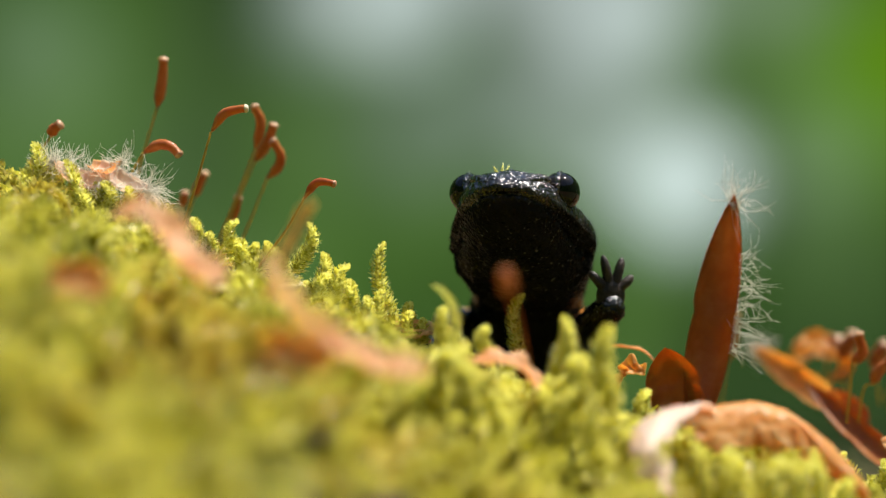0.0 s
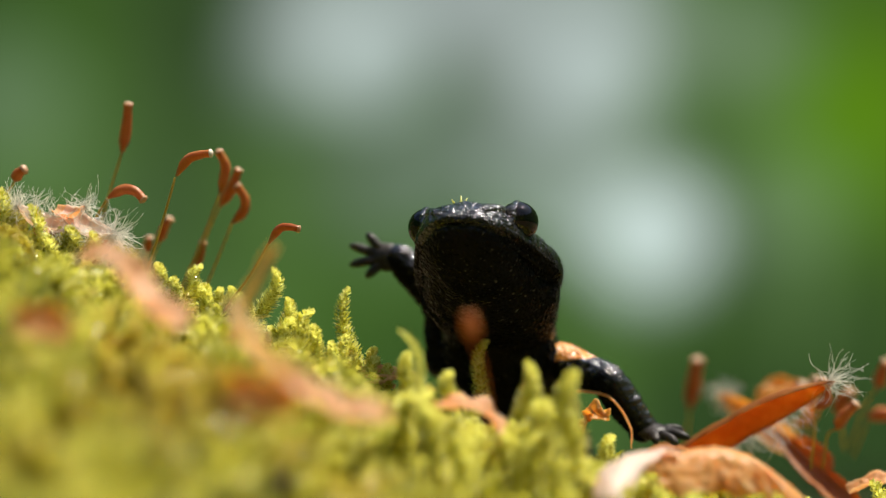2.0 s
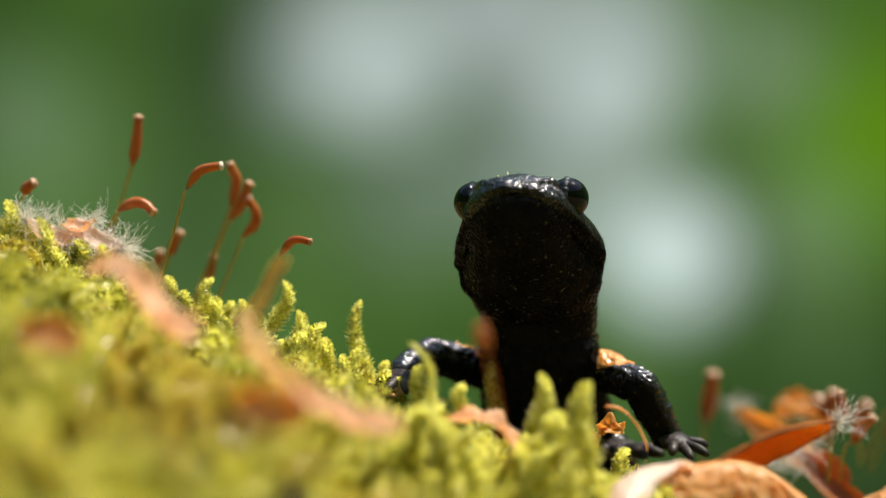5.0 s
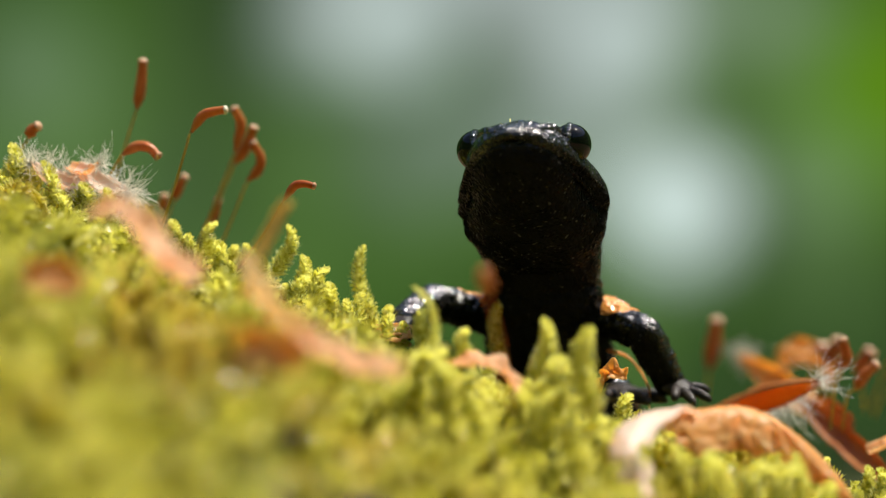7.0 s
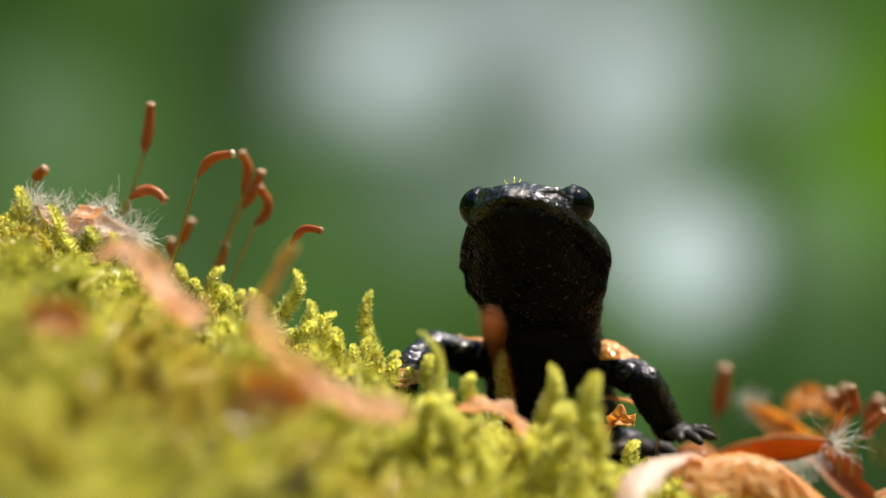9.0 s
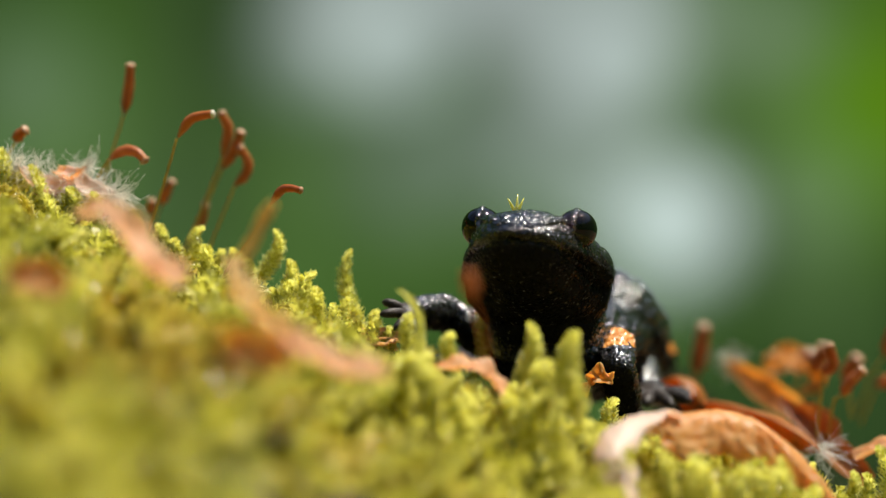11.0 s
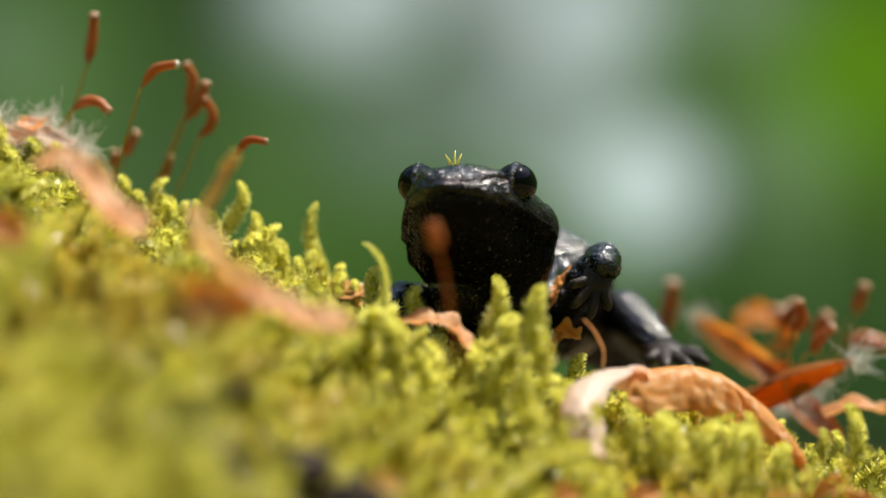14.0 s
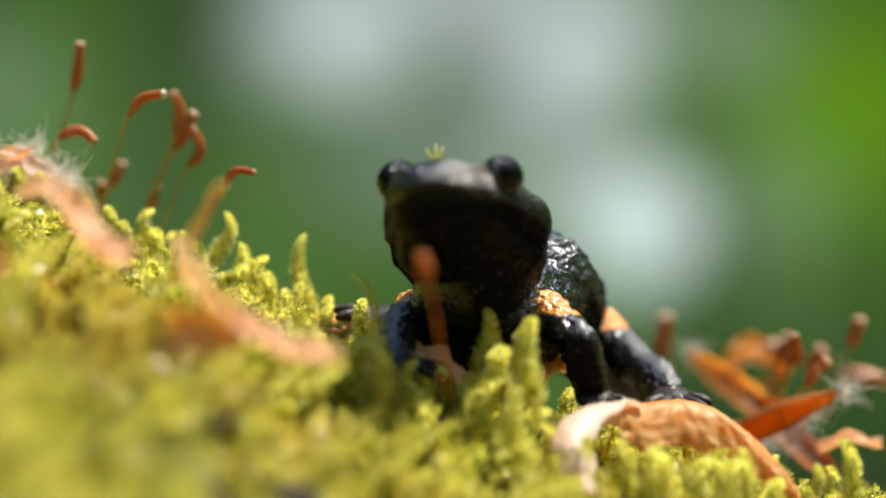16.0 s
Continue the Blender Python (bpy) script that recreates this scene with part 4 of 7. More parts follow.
ribbon_leaf(((-12.7, -42.0, -0.5), (-11.6, -43.5, -3.1), (-10.1, -45.0, -4.8), (-7.9, -46.5, -6.4)), 1.1, (0.5, 0.8, 0.4), STRAW, 5, 0.40)
ribbon_leaf(((-8.7, -49.5, -6.0), (-6.3, -51.0, -7.2), (-4.0, -51.0, -8.3), (-1.2, -51.0, -8.7)), 1.5, (0.3, 0.9, 0.45), PINK, 25, 0.40)
ribbon_leaf(((-9.7, -39.0, 3.6), (-10.9, -39.0, 1.4), (-12.2, -39.0, -1.2), (-13.1, -39.0, -3.7)), 0.5, (1, 0.2, 0.3), STRAW, 6, 0.30)
ribbon_leaf(((-27.3, -51.0, -2.5), (-25.4, -51.0, -2.1), (-23.4, -51.0, -2.9)), 1.4, (0, 0.5, 0.8), DRY, 7, 0.50)
ribbon_leaf(((1.8, -21.0, -9.0), (4.5, -21.0, -8.7), (6.4, -21.0, -9.3), (7.5, -22.0, -11.0)), 1.1, (0.2, 0.9, 0.4), PINK, 8, 0.30)
ribbon_leaf(((-5.2, -3.0, -7.3), (-2.3, -3.0, -6.8), (0.5, -3.0, -7.3)), 0.9, (0, 0.8, 0.4), PINK, 9, 0.50)
ribbon_leaf(((14.7, 6.0, -8.4), (17.6, 5.0, -8.9), (19.3, 4.0, -11.3), (19.4, 3.0, -13.2)), 0.3, (0.3, 1, 0.2), DRY, 10, 0.10)
ribbon_leaf(((14.6, -5.0, -11.6), (15.1, -5.0, -10.5), (15.7, -5.0, -9.8), (16.9, -6.0, -10.3)), 0.8, (0.6, 0.3, 0.8), ORANGE, 11, 0.35, ragged=0.9)
ribbon_leaf(((-11.7, -60.0, -6.7), (-8.9, -63.0, -7.0), (-6.9, -66.0, -7.5)), 1.6, (0, 0.6, 0.8), DRY, 12, 0.50)
ribbon_leaf(((-5.6, -2.0, -7.6), (-2.7, -3.0, -7.4), (-1.1, -4.0, -7.1)), 1.0, (0, 1, 0.3), PINK, 15, 0.50)
ribbon_leaf(((-8.7, 0.0, -6.0), (-5.8, -1.0, -6.5), (-1.1, -2.0, -8.0)), 0.9, (0, 1, 0.2), PINK, 16, 0.50)
ribbon_leaf(((-18.3, -67.5, -15.9), (-16.8, -67.5, -17.4), (-16.5, -67.5, -18.4)), 1.2, (0.5, 0.3, 0.8), PINK, 17, 0.50)
bud_scale((29.7, 32.0, -9.3), (36.1, 20.0, -14.4), 1.3, 1.20, (0, -1, 0), 60, 2.5, 5, ORANGE, 0.90)
bud_scale((33.5, 20.0, -12.3), (40.1, 8.0, -19.3), 1.2, 0.90, (0, -1, 0), 0, 3.5, 6, SCALE, 0.85)
bud_scale((35.8, 22.0, -12.9), (38.1, 16.0, -15.7), 1.2, 1.10, (0, -1, 0), 0, 3.5, 7, SCALE, 0.85)
ribbon_leaf(((33.5, 30.0, -10.0), (36.1, 29.0, -9.2), (37.6, 28.0, -10.5), (36.4, 27.0, -12.1)), 1.5, (0.3, 0.8, 0.4), DRY, 18, 0.50)
ribbon_leaf(((33.9, 34.0, -10.3), (36.0, 34.0, -9.2), (37.9, 32.0, -10.2)), 1.3, (0.5, 0.2, 0.8), DRY, 19, 0.50)
ribbon_leaf(((38.7, 6.0, -17.3), (41.1, 6.0, -16.3), (44.0, 6.0, -16.8)), 0.9, (0.1, 0.9, 0.4), PINK, 20, 0.50)
bud_scale((-33.2, -1.0, 7.7), (-28.8, 0.0, 5.9), 1.3, 1.10, (0, -0.5, 1), 240, 2.8, 8, PALE, 0.10)
bud_scale((-25.0, -1.0, 5.3), (-29.5, 0.0, 7.4), 1.3, 1.10, (0, -0.5, 1), 260, 3.2, 9, PALE, 0.10)
bud_scale((-27.5, -1.0, 7.7), (-30.4, 1.0, 7.5), 0.9, 1.10, (0, -0.5, 1), 60, 3.0, 10, PINK, 0.10)
bud_scale((-31.9, 0.0, 5.9), (-30.4, 1.0, 4.8), 0.8, 1.10, (0, -1, 0), 0, 3.5, 11, SCALE, 0.85)
bud_scale((-25.7, 0.0, 4.5), (-27.2, 1.0, 3.5), 0.8, 1.10, (0, -1, 0), 20, 2.0, 12, SCALE, 0.30)
FALLING = bud_scale((0, 0, 19.5), (0, 0, 0), 1.95, 1.25, (0, -1, 0), 130, 4.2, 4, SCALE, 0.28, True, "rust-brown upright bud scale with silky white hairs that topples")
SHEATH = mesh_object("sheath", *scale_mesh(6.5, 2.4, 1.15), SCALE, FALLING, "torn sheathing base")
SHEATH.matrix_basis = pose(-0.0012, -0.0008, -0.001, 4, -24, 0)
ribbon_leaf(((18.6, -38.0, -21.6), (19.8, -38.5, -20.9), (21.1, -38.0, -20.9)), 0.8, (0.1, 0.6, 0.7), DRY, 30, 0.50)
ribbon_leaf(((21.8, -37.0, -22.1), (23.4, -37.5, -22.0), (25.1, -37.0, -22.6)), 0.8, (0.1, 0.6, 0.7), STRAW, 31, 0.50)
ribbon_leaf(((25.4, -38.5, -23.7), (26.4, -39.0, -22.9), (27.4, -38.5, -22.8)), 0.8, (0.1, 0.6, 0.7), DRY, 32, 0.50)
ribbon_leaf(((29.4, -32.5, -21.7), (30.8, -33.0, -21.7), (32.3, -32.5, -22.4)), 0.8, (0.1, 0.6, 0.7), STRAW, 33, 0.50)
ribbon_leaf(((33.6, -27.5, -21.9), (34.8, -28.0, -21.0), (36.2, -27.5, -20.8)), 0.8, (0.1, 0.6, 0.7), DRY, 34, 0.50)
ribbon_leaf(((15.7, -45.5, -23.1), (16.9, -46.0, -22.5), (18.1, -45.5, -22.7)), 0.8, (0.1, 0.6, 0.7), STRAW, 35, 0.50)
ribbon_leaf(((35.6, -30.0, -22.0), (36.6, -30.5, -21.9), (37.8, -30.0, -22.5)), 0.8, (0.1, 0.6, 0.7), DRY, 36, 0.50)
ribbon_leaf(((0.4, -53.5, -19.7), (1.4, -54.0, -19.1), (2.3, -53.5, -19.1)), 0.8, (0.1, 0.6, 0.7), STRAW, 37, 0.50)
ribbon_leaf(((12.9, -43.0, -21.2), (13.8, -43.5, -20.6), (14.7, -43.0, -20.6)), 0.8, (0.1, 0.6, 0.7), DRY, 38, 0.50)


# ---- dark brown lumps added to read as dark holes between the shoots ----
def dark_lump(at, r, seed):
    v, f = ellipsoid((0, 0, 0), (r, r * 0.9, r * 0.8), 26, 16)
    out = [Vector(p) * (1 + 0.35 * noise.noise(Vector(p) * 0.7 + Vector((seed, 0, 0))) + 0.15 * noise.noise(Vector(p) * 2.2)) for p in v]
    ob = mesh_object("dark_lump", out, f, HOLE_BROWN)
    ob.matrix_basis = pose(at[0] / 1000, at[1] / 1000, at[2] / 1000)
    return tagged(ob, "dark brown lump standing in for a dark hole in the moss", "earth", "earth crumbs")


HOLE_BROWN, cn, cl, cbsdf, cout = material("dark_hole_brown")
cfine = noise_node(cn, cl, 1200.0, 6.0)
cl.new(ramp(cn, cl, cfine.outputs["Fac"], [(0.3, (0.012, 0.006, 0.002)), (0.75, (0.050, 0.025, 0.008))]), cbsdf.inputs["Base Color"])
cbsdf.inputs["Roughness"].default_value = 0.85
bumped(cn, cl, cbsdf, cfine.outputs["Fac"], 1.0, 0.0004)
dark_lump((-4.2, -61.0, -17.7), 2.0, 1)
dark_lump((-0.8, -61.0, -19.9), 2.3, 2)
dark_lump((1.0, -57.5, -21.5), 1.6, 3)
dark_lump((-8.2, -61.5, -12.5), 0.9, 4)


# ---- the salamander ----
def lofted(stations, sides=40, lips=False, lumps=0.0, seed=0.0, steps=4, grain=0.0):
    """A closed body along Y from rings of (y, half width, top, bottom, squareness)."""
    st = np.array(stations, float)
    ys = np.linspace(0, len(st) - 1, (len(st) - 1) * steps + 1)
    rows = np.stack([spline(st, len(ys))[:, k] for k in range(st.shape[1])], 1)
    v, f = [], []
    for y, w, top, bot, sq in rows:
        mid, w = (top + bot) / 2, max(w, 0.05)
        h = max((top - bot) / 2, 0.05)
        for k in range(sides):
            a = 2 * np.pi * k / sides
            c, s = np.cos(a), np.sin(a)
            x, z = w * np.sign(c) * abs(c) ** (2 / sq), h * np.sign(s) * abs(s) ** (2 / sq)
            if lips and y < 4.5:
                q = z / h
                x *= 1.05 if q > -0.12 else 0.94
                if -0.26 < q < -0.06:
                    x *= 0.93
            p = Vector((x, y, mid + z))
            d = noise.noise(p * 0.9 + Vector((seed, 0, 0))) * lumps + noise.noise(p * 2.6 + Vector((seed, 3, 0))) * lumps * 0.5
            if grain:
                d += grain * (0.9 - 1.5 * noise.voronoi(p * 1.75)[0][0])
            out = Vector((x / w ** 2, 0, z / h ** 2)).normalized()
            v.append(p + out * d)
    n = len(rows)
    for i in range(n - 1):
        for k in range(sides):
            f.append((i * sides + k, (i + 1) * sides + k, (i + 1) * sides + (k + 1) % sides, i * sides + (k + 1) % sides))
    f += [tuple(range(sides)), tuple(range((n - 1) * sides, n * sides))[::-1]]
    return v, f


def limb_piece(length, r0, r1, r2, lumps, seed):
    """A tapered limb segment along +X with rounded ends."""
    cap = np.cos(np.linspace(0.08, 1.4, 6))
    u = np.concatenate([-r0 * cap, np.linspace(0, length, 34), length + r2 * cap[::-1]])
    k = np.clip(u / length, 0, 1)
    r = np.where(k < 0.5, r0 + (r1 - r0) * 2 * k, r1 + (r2 - r1) * (2 * k - 1))
    end = np.where(u < 0, np.sqrt(np.clip(1 - (u / r0) ** 2, 0.003, 1)), np.where(u > length, np.sqrt(np.clip(1 - ((u - length) / r2) ** 2, 0.003, 1)), 1))
    line = np.stack([u, 0 * u, 0 * u], 1)
    v, f = tube(line, r * end, 48)
    out = []
    for p in v:
        q = Vector(p)
        d = noise.noise(q * 1.3 + Vector((seed, 0, 0))) * lumps + noise.noise(q * 4.0 + Vector((seed, 0, 0))) * lumps * 0.5 + 0.17 * (0.9 - 1.5 * noise.voronoi(q * 2.2)[0][0])
        out.append(q + Vector((0, q.y, q.z)).normalized() * d if q.yz.length > 1e-4 else q)
    return out, f


def build_foot(parent, spread, side, big=1.0):
    """A flat foot with long soft toes; +X to the toes, +Z up."""
    foot = mesh_object("foot", *ellipsoid((1.1 * big, 0, 0), (1.7 * big, 1.3 * big, 0.7 * big)), SOLE, parent, "dark brown-grey foot")
    n = len(spread)
    for k, (deg, length) in enumerate(spread):
        a = radians(deg * side)
        d = np.array([math.cos(a), math.sin(a), 0])
        root = np.array([1.1 * big, 0, 0]) + d * 0.9 * big
        line = [root + d * length * big * u + np.array([0, 0, 0.25 * math.sin(u * 2.6) - 0.25 * u]) for u in np.linspace(0, 1, 9)]
        mesh_object("toe", *tube(line, np.array((0.50, 0.49, 0.46, 0.44, 0.43, 0.42, 0.38, 0.32, 0.12)) * big, 10), SOLE, foot)
    return foot


SIZE = 1.06


def build_salamander():
    sal = thing("salamander", (0, 0, 0), "glossy black salamander with orange shoulder patches on the moss", "salamander")
    parts = {"root": sal}
    head = mesh_object("head", *lofted([
        (-6.9, 0.2, -1.2, -2.1, 2.0), (-6.6, 1.5, -0.4, -2.8, 2.1), (-5.6, 2.7, 0.45, -3.5, 2.2), (-4.0, 3.6, 1.0, -4.4, 2.2),
        (-2.0, 4.2, 1.3, -5.3, 2.2), (0.0, 4.7, 1.4, -6.1, 2.2), (2.2, 5.4, 1.25, -6.9, 2.2), (4.4, 5.85, 0.8, -7.6, 2.15),
        (6.4, 5.6, 0.2, -8.1, 2.1), (8.4, 5.0, -0.6, -8.2, 2.1), (10.2, 4.2, -1.4, -7.8, 2.0), (11.4, 2.6, -2.4, -6.4, 2.0), (11.8, 0.4, -3.2, -4.8, 2.0)],
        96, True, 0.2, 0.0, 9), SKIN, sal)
    for s in (-1, 1):
        eye = mesh_object("eye", *ellipsoid((3.75 * s, -0.8, 0.05), (1.6, 1.85, 1.6), 32, 20), EYE, head, "shiny black bulging eye")
        ring = [np.array([3.75 * s, -0.7 + 1.95 * math.cos(c), -0.15 + 1.55 * math.sin(c)]) for c in np.linspace(-0.1 * math.pi, 1.1 * math.pi, 20)]
        mesh_object("eyelid", *tube(ring, 0.34 * np.sin(np.linspace(0.2, 2.95, 20)) + 0.05, 9), SKIN, head)
        mesh_object("gland", *ellipsoid((4.55 * s, 5.6, -2.3), (1.4, 3.6, 2.0), 18, 12), SKIN, head, "swollen black cheek gland")
        ridge = spline([(3.3 * s, -2.6, 0.35), (2.8 * s, -3.9, 0.25), (2.1 * s, -5.2, -0.1), (1.3 * s, -6.2, -0.55)], 14)
        mesh_object("snout_ridge", *tube(ridge, 0.48 * np.sin(np.linspace(0.35, 2.8, 14)), 10), SKIN_LIP, head)
        mesh_object("nostril", *ellipsoid((1.35 * s, -6.35, -0.75), (0.2, 0.2, 0.16), 10, 6), EYE, head)
    edge = [(5.75, 3.6, -3.0), (5.05, 1.2, -2.7), (4.4, -1.0, -2.35), (3.6, -3.2, -2.0), (2.65, -5.0, -1.75), (1.45, -6.45, -1.55)]
    edge = [(x * 1.02, y - 0.1, z + 0.35) for x, y, z in edge]
    lip = spline(edge + [(0, -7.1, -1.15)] + [(-x, y, z) for x, y, z in edge[::-1]], 60)
    mesh_object("upper_lip", *tube(lip, 0.40 * np.sin(np.linspace(0.12, math.pi - 0.12, 60)) ** 0.4, 12), SKIN_LIP, head)
    jaw = spline([(x * 0.93, y + 0.3, z - 0.75) for x, y, z in edge] + [(0, -6.6, -2.0)] + [(-x * 0.93, y + 0.3, z - 0.75) for x, y, z in edge[::-1]], 60)
    mesh_object("lower_lip", *tube(jaw, 0.34 * np.sin(np.linspace(0.12, math.pi - 0.12, 60)) ** 0.4, 10), SKIN, head)
    bits = [tube(spline([(-1.2, 0, 1.2), (-1.25 + dx * 0.6, 0, 1.9), (-1.3 + dx * 1.3, 0, 2.55 + dz * 0.7)], 5), (0.13, 0.15, 0.13, 0.09, 0.03), 5)
            for dx, dz in ((-0.5, 0.0), (0.1, 0.4), (0.5, 0.1))]
    mesh_object("moss_fragment", *joined(bits), MOSS_FRESH, head, "tiny green moss fragment")
    parts["head"] = head
    parts["neck"] = mesh_object("neck", *lofted([
        (-4.6, 0.4, 1.0, -1.0, 2.0), (-4.1, 2.4, 2.2, -2.2, 2.0), (-3.0, 3.9, 3.5, -3.6, 2.1), (-1.2, 4.7, 4.1, -4.2, 2.1), (1.2, 4.8, 4.2, -4.3, 2.1), (3.0, 4.2, 3.6, -3.8, 2.1),
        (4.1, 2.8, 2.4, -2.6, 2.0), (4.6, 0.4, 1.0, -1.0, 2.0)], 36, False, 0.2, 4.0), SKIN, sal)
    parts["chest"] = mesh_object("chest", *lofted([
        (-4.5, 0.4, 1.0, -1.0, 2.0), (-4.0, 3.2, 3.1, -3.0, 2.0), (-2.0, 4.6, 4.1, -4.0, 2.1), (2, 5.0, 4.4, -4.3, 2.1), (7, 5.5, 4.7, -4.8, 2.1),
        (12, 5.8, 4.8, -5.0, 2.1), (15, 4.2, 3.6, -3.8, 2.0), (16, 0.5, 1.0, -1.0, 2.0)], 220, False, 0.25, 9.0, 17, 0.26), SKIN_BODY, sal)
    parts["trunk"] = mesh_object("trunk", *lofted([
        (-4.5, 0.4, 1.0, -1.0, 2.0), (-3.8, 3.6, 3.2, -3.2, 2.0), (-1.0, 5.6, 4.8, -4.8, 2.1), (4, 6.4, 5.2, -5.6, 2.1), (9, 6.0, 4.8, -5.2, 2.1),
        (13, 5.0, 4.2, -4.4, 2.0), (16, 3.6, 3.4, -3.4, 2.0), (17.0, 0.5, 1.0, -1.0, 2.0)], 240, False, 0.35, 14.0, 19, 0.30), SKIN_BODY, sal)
    parts["belly"] = mesh_object("belly", *lofted([
        (-2.0, 0.6, -3.6, -4.4, 2.0), (0.5, 4.2, -2.6, -5.15, 2.0), (4, 5.2, -2.6, -5.85, 2.0), (8, 4.8, -2.6, -5.4, 2.0), (12, 3.0, -2.6, -4.55, 2.0), (14, 0.5, -3.2, -3.8, 2.0)],
        32, False, 0.15, 2.0), BELLY, parts["trunk"], "mottled dark yellowish belly")
    parts["tail"] = mesh_object("tail", *lofted([
        (-3.0, 0.4, 1.0, -1.0, 2.0), (-2.4, 2.6, 2.4, -2.4, 2.0), (2, 3.2, 3.2, -3.0, 2.0), (12, 2.7, 2.9, -2.6, 2.0), (24, 1.9, 2.1, -1.9, 2.0), (34, 1.0, 1.1, -1.1, 2.0), (40, 0.2, 0.2, -0.2, 2.0)],
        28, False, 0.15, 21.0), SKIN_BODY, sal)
    front = ((-48, 1.7), (-16, 2.5), (14, 2.6), (46, 1.9))
    hind = ((-58, 1.6), (-30, 2.4), (-2, 2.9), (26, 2.6), (54, 1.7))
    for s, name in ((-1, "a"), (1, "b")):
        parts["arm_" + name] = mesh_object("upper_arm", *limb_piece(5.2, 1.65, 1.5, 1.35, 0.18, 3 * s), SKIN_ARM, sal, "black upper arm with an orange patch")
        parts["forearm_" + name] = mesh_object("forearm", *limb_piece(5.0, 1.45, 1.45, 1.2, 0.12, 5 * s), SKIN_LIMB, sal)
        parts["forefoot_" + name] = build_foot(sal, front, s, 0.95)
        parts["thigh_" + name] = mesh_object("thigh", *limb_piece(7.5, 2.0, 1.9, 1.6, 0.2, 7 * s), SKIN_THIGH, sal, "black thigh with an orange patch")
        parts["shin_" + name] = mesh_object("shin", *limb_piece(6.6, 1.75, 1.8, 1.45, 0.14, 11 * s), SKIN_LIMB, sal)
        parts["foot_" + name] = build_foot(sal, hind, s, 1.25)
    for ob in bpy.data.objects:
        if ob.type == "MESH" and (ob.parent is sal or (ob.parent and ob.parent.parent is sal)):
            ob.data.transform(Matrix.Scale(SIZE, 4))
    return parts


SALAMANDER = build_salamander()


